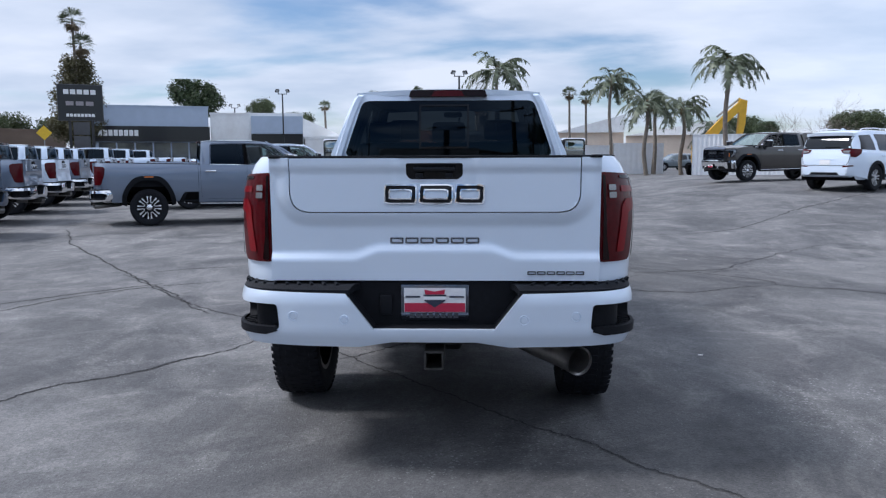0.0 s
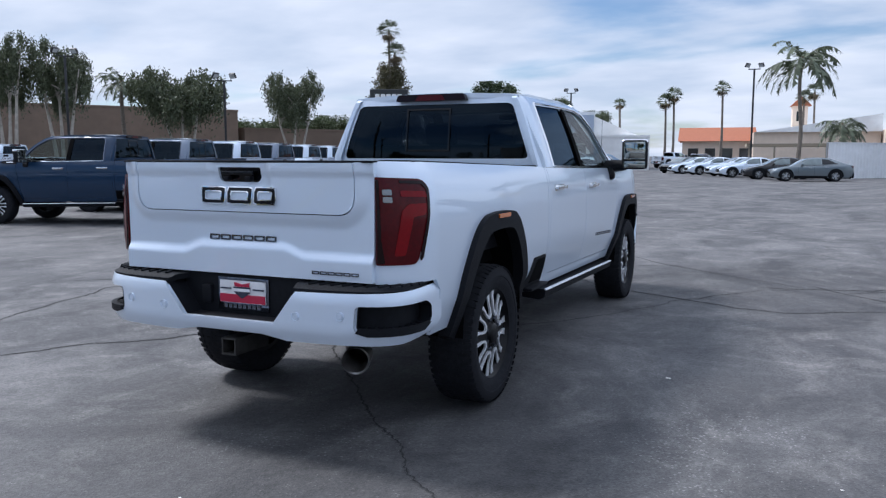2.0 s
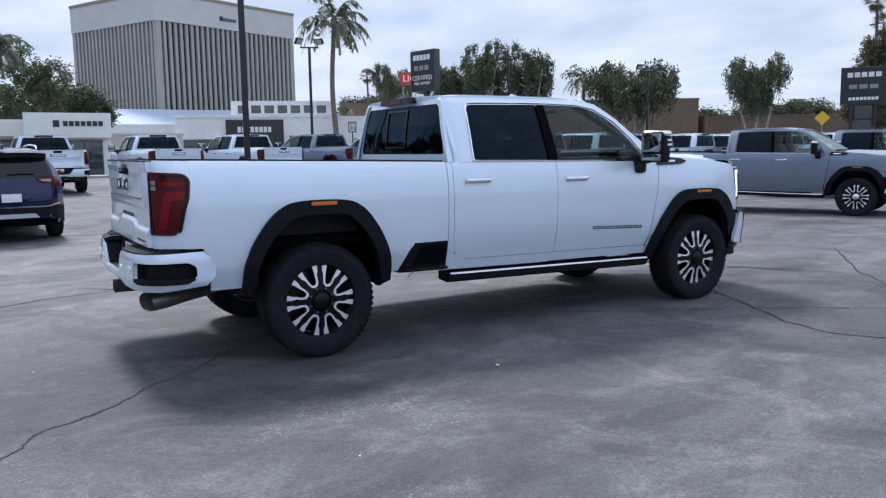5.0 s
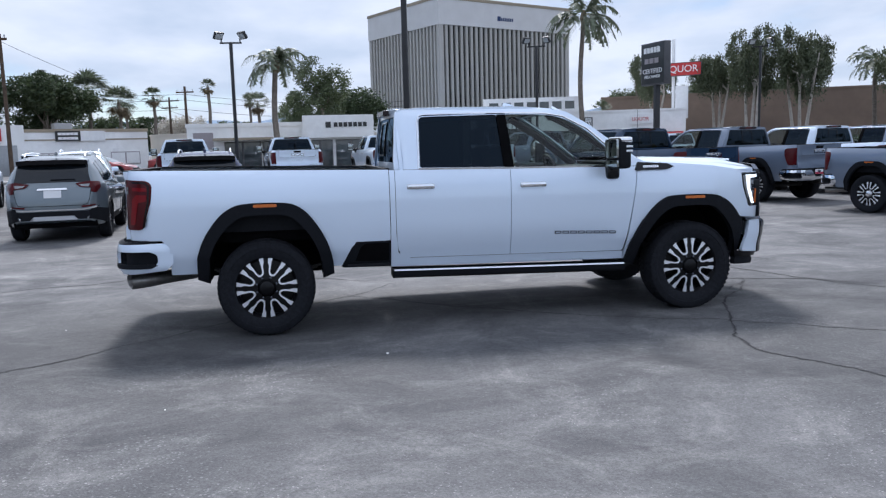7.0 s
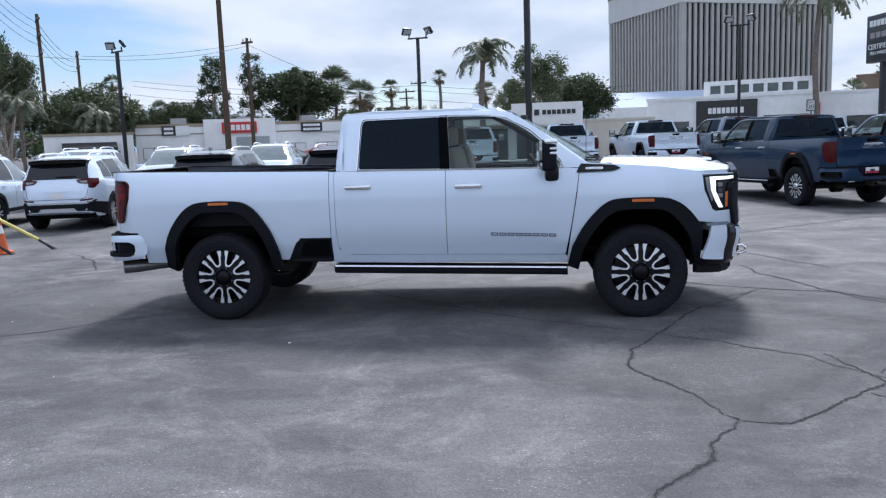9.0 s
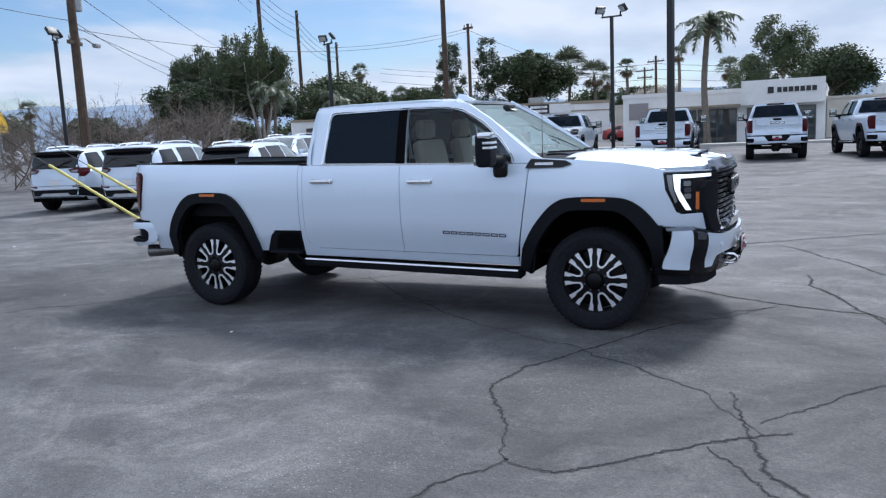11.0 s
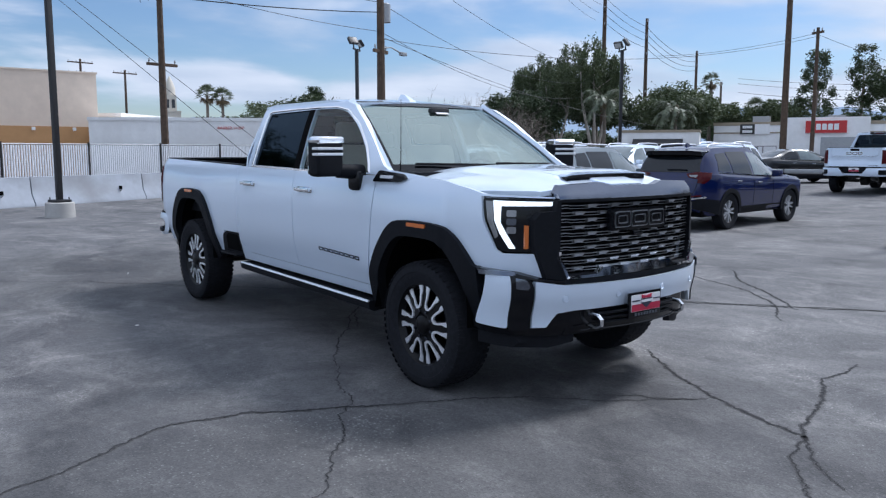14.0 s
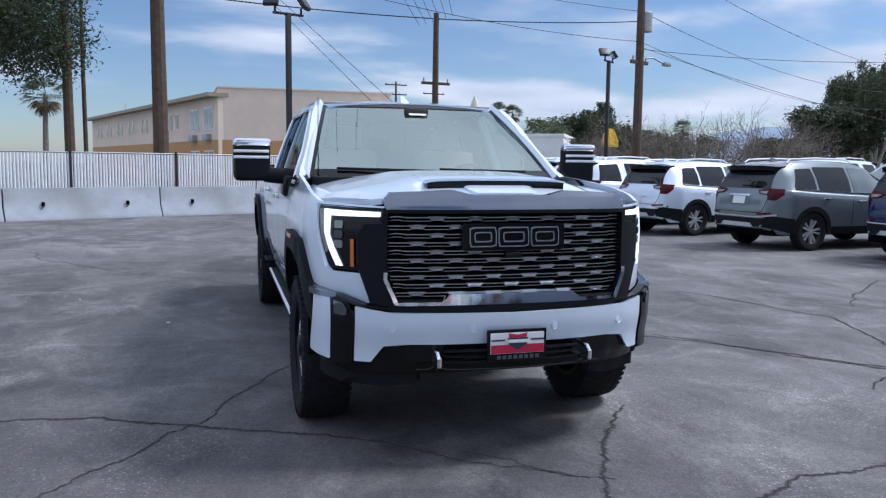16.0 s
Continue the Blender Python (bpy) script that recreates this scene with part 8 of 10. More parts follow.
part("base_band", boxed(-0.1, LR + 0.1, -0.1, LD + 0.1, 0, 7.6), M["tower_band"], T)
for cx, cy in ((0, 0), (LR - 0.9, 0), (0, LD - 0.9)):
    part("corner_pier", boxed(cx, cx + 0.9, cy, cy + 0.9, 7.0, 22.5), M["tower_fin"], T)
fin = to_mesh("tower_fin", boxed(-0.25, 0.25, 0.0, 0.42, 7.6, 22.4), M["tower_fin"])
for k in range(26):
    o = part("tower_fin", fin, None, T)
    o.location = (1.6 + k * (LR - 3.2) / 25, 0.05, 0)
for k in range(20):
    o = part("tower_fin", fin, None, T)
    o.rotation_euler = (0, 0, radians(-90))
    o.location = (0.05, 1.6 + k * (LD - 3.2) / 19, 0)
part("name_mark", boxed(12.6, 13.3, -0.16, -0.1, 23.7, 24.5), M["print_blue"], T)
bars(T, "name_bar", 13.4, 16.3, 23.7, 24.3, 7, -0.12, M["print_blue"], 0.3)
for k in range(5):
    part("roof_plant", boxed(2 + k * 2.4, 3.1 + k * 2.4, 4, 6, 26.1, 27.0 + 0.5 * (k % 2)), M["galv"], T)
T, L = building("bank_annex", "low annex with a sloped blue-grey roof", (-112.0, 12.0), (-112.0, 38.0), 14, 5.5, "stucco_white", cap=0)
part("sloped_roof", prism(bmesh.new(), [(0, 5.5), (14, 8.3), (14, 5.5)], lambda u, v, d: Vector((d, u, v)), 0, L), M["metal_blue"], T)

# plaza with shops
T, L = building("corner_shop", "white shop with a black sign panel", (-51.0, 10.6), (-47.6, 21.0), 12, 3.9, "stucco_white", cap=0.2)
part("upper_wall", boxed(3.8, L, 0.6, 8, 3.9, 5.1), M["stucco_white"], T)
for k in range(7):
    window(T, 4.2 + k * 0.93, 5.0 + k * 0.93, 4.15, 4.85, M["stucco_white"], M["win_mid"], y=0.6)
part("sign_panel", boxed(3.4, 7.4, -0.12, 0.0, 1.7, 3.75), M["sign_black"], T)
bars(T, "sign_bar", 4.2, 6.6, 2.85, 3.25, 8, -0.13, M["sign_white"])
part("sign_disc", lathe(bmesh.new(), [(0.001, 0.0), (0.28, 0.0), (0.3, 0.04)], 16, pose(5.4, -0.13, 2.35, 0, 0, -90)), M["sign_white"], T)
window(T, 0.5, 2.9, 0.1, 2.4, None, M["win_mid"], 1)
window(T, 7.8, 10.6, 0.1, 2.6, None, M["win_mid"], 2)
T, L = building("liquor_store", "white store with a red awning", (-52.3, 21.2), (-48.6, 29.8), 14, 4.0, "stucco_white", cap=0.15)
part("sign_panel", boxed(5.2, 6.8, -0.15, 0, 3.05, 3.75), M["sign_white"], T)
words(T, "lettering", "LIQUOR", 0.38, 6.0, -0.16, 3.4, M["sign_red"], 0.92)
part("red_panel", boxed(0.3, 1.6, -0.15, 0, 2.6, 3.4), M["sign_red"], T)
part("awning", prism(bmesh.new(), [(0.0, 2.6), (-1.1, 2.1), (-1.1, 1.85), (0.0, 1.85)], lambda u, v, d: Vector((d, u, v - 0.2)), 7.4, 9.2), M["awning_red"], T)
for k in range(3):
    window(T, 0.4 + k * 2.9, 2.6 + k * 2.9, 0.1, 2.4, None, M["win_dark"], 1)
T, L = building("brown_hall", "long brown windowless hall behind trees", (-73.5, 33.0), (-53.5, 66.0), 20, 6.3, "brown_wall", cap=0.2)
building("brown_hall", "long brown windowless hall behind trees", (-53.0, 66.5), (-44.5, 82.0), 16, 4.4, "brown_wall", cap=0.2)
T, L = building("phone_shop", "white flat-roofed shop with dark windows", (-47.4, -6.6), (-47.2, 5.8), 11, 3.35, "stucco_white", cap=0.25)
part("fascia_block", boxed(7.6, 12.4, -0.5, 0.0, 2.5, 4.0), M["stucco_white"], T)
bars(T, "sign_bar", 9.7, 12.0, 3.2, 3.5, 7, -0.52, M["sign_black"])
part("sign_mark", boxed(9.15, 9.5, -0.54, -0.5, 3.15, 3.55), M["sign_black"], T)
for x0, x1 in ((2.4, 4.8), (4.9, 7.3), (7.9, 9.6), (9.8, 11.9)):
    window(T, x0, x1, 0.2, 2.35, None, M["win_mid"], 1)
part("awning", boxed(1.8, 7.5, -1.4, 0.0, 2.45, 2.6), M["parapet"], T)
part("poster", boxed(0.4, 1.7, -0.04, 0, 1.9, 3.0), M["sign_grey"], T)
building("yard_wall", "cream plastered yard wall with a cap", (-50.0, 5.9), (-51.2, 13.0), 8, 2.7, "stucco_cream", cap=0.15)
T, L = building("strip_mall", "long white low strip of shops", (-58.6, -32.7), (-68.2, -12.6), 12, 3.75, "stucco_white", cap=0.28, cap_mat=M["parapet"])
part("dark_stripe", boxed(0, L, -0.03, 0, 3.05, 3.17), M["parapet"], T)
part("centre_front", boxed(5.8, 12.2, -0.4, 0, 0, 4.35), M["stucco_white"], T)
part("sign_panel", boxed(7.4, 10.5, -0.6, -0.4, 3.05, 4.05), M["sign_red"], T, "red shop sign with pale bars")
bars(T, "sign_bar", 8.2, 10.0, 3.3, 3.8, 4, -0.61, M["sign_white"])
for x0, x1 in ((2.2, 4.6), (14.6, 18.6)):
    xm = x0 + (x1 - x0) * 0.5
    part("sign_panel", boxed(xm, x1, -0.2, 0, 3.0, 3.85), M["sign_white"], T)
    part("dark_sign_panel", boxed(x0, xm - 0.01, -0.2, 0, 3.0, 3.85), M["sign_black"], T)
    for za in (3.12, 3.5):
        bars(T, "sign_bar", x0 + 0.2, xm - 0.2, za, za + 0.22, 5, -0.21, M["sign_white"], 0.08)
for x0, x1 in ((0.5, 2.4), (3.0, 5.2), (13.0, 15.0), (16.0, 18.0), (19.0, 21.5)):
    window(T, x0, x1, 0.9, 2.0, M["sign_grey"], M["sign_white"], 1)
part("roller_door", boxed(8.6, 11.6, -0.44, -0.38, 0, 2.7), M["galv"], T)
part("door", boxed(6.4, 7.4, -0.44, -0.38, 0, 2.2), M["sign_white"], T)
for k in range(5):
    part("wall_notice", boxed(12.4 + k * 1.7, 12.9 + k * 1.7, -0.03, 0, 1.9, 2.3), M["sign_white"], T)
for k in range(3):
    part("roof_unit", boxed(3 + k * 6, 4.4 + k * 6, 2, 3.4, 4.0, 4.6), M["galv"], T)
building("yard_wall", "cream yard wall with a low roof", (-68.4, -12.4), (-63.0, -6.0), 8, 3.3, "stucco_cream", cap=0.15)
T, L = building("kiosk", "small grey building with a black awning", (-46.4, -33.4), (-49.8, -28.2), 6, 3.0, "stucco_white", cap=0.2, cap_mat=M["parapet"])
part("awning", prism(bmesh.new(), [(0, 2.5), (-0.9, 2.1), (-0.9, 1.35), (0, 1.35)], lambda u, v, d: Vector((d, u, v)), 1.2, 5.0), M["awning_black"], T)
window(T, 1.4, 4.8, 0.2, 1.3)
# houses and halls to the north
T, L = building("tan_hall", "long tan hall with white roof edge", (-3.4, 112.0), (12.0, 114.0), 16, 4.7, "stucco_tan", cap=0, group="north buildings")
part("pitched_roof", prism(bmesh.new(), [(0, 4.7), (L, 7.0), (L, 4.7)], lambda u, v, d: Vector((u, d, v)), -0.6, 16), M["stucco_white"], T)
T, L = building("tan_hall", "tan hall with a sloping white roof", (12.2, 110.0), (22.0, 110.0), 16, 4.9, "stucco_tan", cap=0, group="north buildings")
part("pitched_roof", prism(bmesh.new(), [(0, 4.9), (L, 7.4), (L, 4.9)], lambda u, v, d: Vector((u, d, v)), -0.6, 16), M["stucco_white"], T)
T, L = building("tan_hall", "tan hall with a sloping white roof", (22.0, 108.5), (36.0, 104.0), 16, 4.4, "stucco_tan", cap=0, group="north buildings")
part("pitched_roof", prism(bmesh.new(), [(0, 4.4), (L, 6.8), (L, 4.4)], lambda u, v, d: Vector((u, d, v)), -0.6, 16), M["stucco_white"], T)
T, L = building("tiled_house", "low house with a red tiled roof", (-13.0, 114.0), (-3.6, 115.0), 12, 3.7, "stucco_tan", cap=0, group="north buildings")
part("tiled_roof", prism(bmesh.new(), [(-0.8, 3.6), (6, 5.7), (12.8, 3.6)], lambda u, v, d: Vector((d, u, v)), -0.6, L + 0.6), M["roof_tile"], T)
for k in range(4):
    window(T, 0.8 + k * 2.3, 2.2 + k * 2.3, 1.0, 2.6)
T, L = building("bell_tower", "tan bell tower with a tiled cap", (1.2, 124.0), (3.2, 124.2), 2.2, 8.6, "stucco_tan", cap=0.2, group="north buildings")
part("arch_opening", boxed(0.5, 1.5, -0.04, 0.1, 6.6, 8.0), M["win_dark"], T)
part("tower_cap", prism(bmesh.new(), [(-0.3, 8.8), (1.1, 10.2), (2.5, 8.8)], lambda u, v, d: Vector((u, d, v)), -0.3, 2.5), M["roof_tile"], T)
T, L = building("carport", "flat carport with a dark roof", (-3.0, 96.0), (8.0, 97.0), 6, 0.2, "stucco_tan", cap=0, group="north buildings")
part("carport_roof", boxed(-0.3, L + 0.3, -0.3, 6, 2.6, 2.95), M["parapet"], T)
for k in range(5):
    part("carport_post", boxed(k * L / 4 - 0.1, k * L / 4 + 0.1, 0, 0.2, 0, 2.6), M["parapet"], T)

# motel beyond the fence
T, L = building("motel", "two-storey tan motel with an orange base", (1.2, -46.3), (-10.6, -46.8), 10, 6.5, "stucco_tan", cap=0.1, group="south buildings")
part("orange_base", boxed(0, L, -0.03, 0, 0, 3.1), M["stucco_orange"], T)
for k in range(4):
    part("wall_lamp", boxed(3 + k * 2.4, 3.2 + k * 2.4, -0.1, 0, 2.85, 3.05), M["sign_white"], T)
T, L = building("motel_wing", "two-storey motel wing with air conditioners", (14.0, -84.0), (1.2, -46.2), 10, 5.9, "stucco_tan", cap=0, group="south buildings")
part("roof_overhang", boxed(-0.3, L + 0.1, -0.7, 10, 5.9, 6.15), M["parapet"], T)
part("orange_base", boxed(0, L, -0.03, 0, 0, 3.1), M["stucco_orange"], T)
for k in range(9):
    if k < 2:
        x = L - 0.9 - k * 3.0
        window(T, x - 1.9, x, 3.75, 5.3, M["sign_white"], M["win_mid"], 1)
        part("air_conditioner", boxed(x - 1.5, x - 0.5, -0.35, 0.05, 3.05, 3.5, 0.02), M["galv"], T)
        window(T, x - 1.9, x, 1.0, 2.4, M["sign_white"], M["win_dark"], 1)
    else:
        x = L - 4.4 - (k - 1) * 4.4
        for e in (0.0, 1.5):
            window(T, x - e - 0.7, x - e, 4.0, 5.2, M["stucco_tan"], M["win_dark"])
part("antenna_mast", boxed(6.0, 6.05, 2.0, 2.05, 6.1, 7.6), M["galv"], T)
T, L = building("barber_shop", "plain white low shop with red letters", (-9.4, -44.5), (-20.0, -38.3), 10, 3.45, "stucco_white", cap=0.2, group="south buildings")
words(T, "lettering", "BARBER SHOP", 0.24, 8.6, -0.02, 3.0, M["sign_red"], 1.1)
part("shop_door", boxed(L - 1.8, L - 0.9, -0.04, 0, 0, 2.1), M["galv"], T)
T, L = building("church", "white church with a stepped tower", (-34.6, -105.3), (-37.2, -104.4), 3, 7.0, "stucco_cream", cap=0.2, group="south buildings")
part("upper_stage", boxed(0.5, 2.2, 0.5, 2.3, 7.2, 9.4), M["stucco_cream"], T)
part("cupola", lathe(bmesh.new(), [(0.75, 9.4), (0.75, 10.4), (0.5, 11.2), (0.05, 12.1)], 12, pose(1.35, 1.4, 0, 0, -90, 0)), M["stucco_cream"], T)
for k in range(2):
    part("bell_opening", boxed(0.75 + k * 0.8, 1.2 + k * 0.8, 0.46, 0.55, 7.6, 8.8), M["win_dark"], T)
building("white_hall", "white low hall beyond the street", (-13.0, -50.0), (-24.0, -60.0), 14, 4.0, "stucco_white", cap=0.2, group="south buildings")
building("white_hall", "long white hall far beyond the street", (-36.0, -85.0), (-56.0, -78.0), 20, 5.4, "stucco_white", cap=0.2, group="south buildings")

# low steel rail at the street edge of the lot
T = thing("guard_rail", "low galvanised steel rail on short posts", "rail", "", pose(-24.6, -5.2, gz(-24.6, -5.2), 0, 0, -82))
for k in range(3):
    part("post", tube(bmesh.new(), [(0.3 + 1.8 * k, 0, 0), (0.3 + 1.8 * k, 0, 0.72)], 0.045, 8), M["dark"], T)
part("top_rail", boxed(0, 4.5, -0.04, 0.04, 0.52, 0.68, 0.02), M["galv"], T)

# ---- plants ----
def leaf_mat(name, dark, light, rough=0.6):
    m = bpy.data.materials.new(name)
    m.use_nodes = True
    nt = m.node_tree
    p = nt.nodes["Principled BSDF"]
    g = nt.nodes.new("ShaderNodeNewGeometry")
    r = nt.nodes.new("ShaderNodeValToRGB")
    r.color_ramp.elements[0].color, r.color_ramp.elements[1].color = (*dark, 1), (*light, 1)
    n = nt.nodes.new("ShaderNodeTexNoise")
    n.inputs["Scale"].default_value = 0.7
    tc = nt.nodes.new("ShaderNodeTexCoord")
    nt.links.new(tc.outputs["Object"], n.inputs["Vector"])
    mx = nt.nodes.new("ShaderNodeMath")
    mx.operation = "MULTIPLY_ADD"
    mx.inputs[1].default_value = 0.6
    sc = nt.nodes.new("ShaderNodeMath")
    sc.operation = "MULTIPLY"
    sc.inputs[1].default_value = 0.45
    nt.links.new(n.outputs["Fac"], sc.inputs[0])
    nt.links.new(g.outputs["Random Per Island"], mx.inputs[0])
    nt.links.new(sc.outputs[0], mx.inputs[2])
    nt.links.new(mx.outputs[0], r.inputs[0])
    nt.links.new(r.outputs[0], p.inputs["Base Color"])
    p.inputs["Roughness"].default_value = rough
    tl, ms = nt.nodes.new("ShaderNodeBsdfTranslucent"), nt.nodes.new("ShaderNodeMixShader")
    ms.inputs[0].default_value = 0.22
    nt.links.new(r.outputs[0], tl.inputs[0])
    nt.links.new(p.outputs[0], ms.inputs[1])
    nt.links.new(tl.outputs[0], ms.inputs[2])
    nt.links.new(ms.outputs[0], nt.nodes["Material Output"].inputs[0])
    return m


M["leaf_gum"] = leaf_mat("grey_green_leaves", (0.030, 0.042, 0.022), (0.135, 0.155, 0.085))
M["leaf_blossom"] = leaf_mat("pale_blossom", (0.30, 0.28, 0.22), (0.62, 0.58, 0.52))
M["leaf_dark"] = leaf_mat("dark_green_leaves", (0.018, 0.032, 0.014), (0.075, 0.105, 0.045))
M["leaf_mid"] = leaf_mat("green_leaves", (0.030, 0.046, 0.021), (0.115, 0.145, 0.065))
M["leaf_dry"] = leaf_mat("dry_olive_leaves", (0.045, 0.044, 0.021), (0.145, 0.130, 0.065))
M["frond"] = leaf_mat("palm_frond", (0.050, 0.066, 0.042), (0.19, 0.22, 0.14), 0.5)
M["skirt"] = leaf_mat("dead_palm_leaf", (0.10, 0.075, 0.045), (0.22, 0.17, 0.10))
M["bark"] = mat("grey_bark", (0.20, 0.17, 0.14), 0.9, vary=0.3, scale=4, bump=0.4, bump_scale=15)
M["bark_pale"] = mat("pale_bark", (0.42, 0.38, 0.33), 0.85, vary=0.25, scale=3, bump=0.3, bump_scale=15)
M["palm_trunk"] = mat("palm_trunk", (0.17, 0.145, 0.12), 0.9, vary=0.3, scale=6, bump=0.5, bump_scale=20)
M["twig"] = mat("bare_twig", (0.20, 0.165, 0.14), 0.9, vary=0.3, scale=5)


def raw(name, vs, fs, material, parent, label=""):
    me = bpy.data.meshes.new(name)
    me.from_pydata([tuple(v) for v in vs], [], fs)
    me.materials.append(material)
    return part(name, me, None, parent, label)


def leaves(name, centres, size, material, parent, rng, droop=0.0, label=""):
    """Many small leaf blades, each a folded pair of triangles, at the given places."""
    n = len(centres)
    a = rng.normal(size=(n, 3))
    a[:, 2] = a[:, 2] * 0.6 - droop
    a /= np.linalg.norm(a, axis=1)[:, None]
    b = np.cross(a, rng.normal(size=(n, 3)))
    b /= np.linalg.norm(b, axis=1)[:, None]
    s = size * rng.uniform(0.6, 1.4, n)[:, None]
    c = np.asarray(centres)
    v = np.stack([c - a * s, c + b * s * 0.4, c + a * s, c - b * s * 0.4], 1).reshape(-1, 3)
    f = [(4 * i, 4 * i + 1, 4 * i + 2, 4 * i + 3) for i in range(n)]
    return raw(name, v, f, material, parent, label)


def crown_points(rng, lobes, clumps, per, spread, hang=0.0):
    pts = []
    for _ in range(clumps):
        cx, cy, cz, rx, ry, rz = lobes[rng.integers(len(lobes))]
        d = rng.normal(size=3)
        d /= np.linalg.norm(d)
        r = rng.uniform(0.45, 1.0) ** 0.5
        c = np.array([cx + d[0] * rx * r, cy + d[1] * ry * r, cz + d[2] * rz * r])
        q = rng.normal(size=(per, 3)) * spread
        if hang:
            q[:, 2] -= np.abs(rng.normal(size=per)) * hang
        pts.append(c + q)
    return np.concatenate(pts)


def tree(x, y, top, width, kind, seed, low=None, name="tree", z0=0.0, fine=1.0, leaf=None):
    """A tree with tapered trunk, limbs and a crown of many small leaves."""
    rng = np.random.default_rng(seed)
    lab = {"gum": "tall grey-green gum tree with drooping foliage", "round": "dense dark green rounded tree", "oak": "broad green street tree", "pine": "dark green upright conifer with layered boughs", "ivy": "tall dry olive-green tree", "blossom": "small street tree in pale blossom"}[kind]
    T = thing(name, lab, "tree", kind + " trees", pose(x, y, gz(x, y) + z0))
    w = width / 2
    low = low if low is not None else top * 0.35
    h = top - low
    bark = M["bark_pale"] if kind == "gum" else M["bark"]
    n = 3 if kind == "gum" else 1
    b = bmesh.new()
    tips = []
    for k in range(n):
        ox = (k - (n - 1) / 2) * w * 0.5
        r0 = max(0.10, top * (0.016 if n > 1 else 0.024))
        pts = [(ox * 0.3, 0, -0.1), (ox * 0.5 + rng.uniform(-.2, .2), rng.uniform(-.2, .2), low * 0.6), (ox, rng.uniform(-.3, .3), low + h * 0.25), (ox * 1.3, rng.uniform(-.3, .3), low + h * 0.6)]
        tube(b, pts, [r0, r0 * 0.8, r0 * 0.55, r0 * 0.25], 8)
        tips.append(pts)
    part("trunk", b, bark, T)
    b = bmesh.new()
    lobes = []
    m = {"gum": 7, "round": 5, "oak": 6, "pine": 5, "ivy": 5, "blossom": 6}[kind]
    for k in range(m):
        a = 2 * math.pi * k / m + rng.uniform(-.4, .4)
        rad = w * rng.uniform(0.35, 0.68)
        if kind == "pine":
            f = k / (m - 1)
            cz = low + h * (0.12 + 0.76 * f)
            rr = w * (1.0 - 0.62 * f)
            lobes.append((rng.uniform(-.2, .2), rng.uniform(-.2, .2), cz, rr * 0.8, rr * 0.8, h * 0.16))
        elif kind == "ivy":
            f = k / (m - 1)
            lobes.append((rng.uniform(-.3, .3), rng.uniform(-.3, .3), low + h * (0.1 + 0.72 * f), w * (0.95 - 0.5 * f), w * (0.95 - 0.5 * f), h * 0.2))
        else:
            cz = low + h * rng.uniform(0.42, 0.78)
            if kind == "gum":
                lobes.append((math.cos(a) * rad, math.sin(a) * rad, low + h * rng.uniform(0.42, 0.78), w * 0.40, w * 0.40, h * 0.21))
            else:
                lobes.append((math.cos(a) * rad, math.sin(a) * rad, cz, w * 0.42, w * 0.42, h * 0.24))
        l = lobes[-1]
        s = tips[k % n][2]
        tube(b, [s, ((s[0] + l[0]) / 2, (s[1] + l[1]) / 2, (s[2] + l[2]) / 2 + 0.15), l[:3]], [top * 0.009, top * 0.006, 0.02], 5)
    if kind not in ("pine", "ivy", "gum"):
        lobes.append((0, 0, top - h * 0.24, w * 0.55, w * 0.55, h * 0.22))
    part("limb", b, bark, T)
    cfg = {"blossom": (110, 60, 0.28, 0.1, 0.12, "leaf_blossom"), "gum": (150, 120, 0.17, 0.75, 0.115, "leaf_gum"), "round": (260, 70, 0.24, 0.0, 0.13, "leaf_dark"), "oak": (150, 70, 0.25, 0.15, 0.13, "leaf_mid"), "pine": (130, 60, 0.20, 0.15, 0.13, "leaf_dark"), "ivy": (230, 80, 0.28, 0.5, 0.15, "leaf_dry")}[kind]
    sc = max(0.6, min(1.5, width / 6.5))
    pts = crown_points(rng, lobes, int(cfg[0] / fine ** 0.6), int(cfg[1] / fine), cfg[2] * sc, cfg[3] * sc)
    pts[:, 2] = np.minimum(pts[:, 2], top)
    leaves("crown", pts, cfg[4] * sc * fine, M[leaf or cfg[5]], T, rng, 1.5 if kind == "gum" else 0.1)
    return T


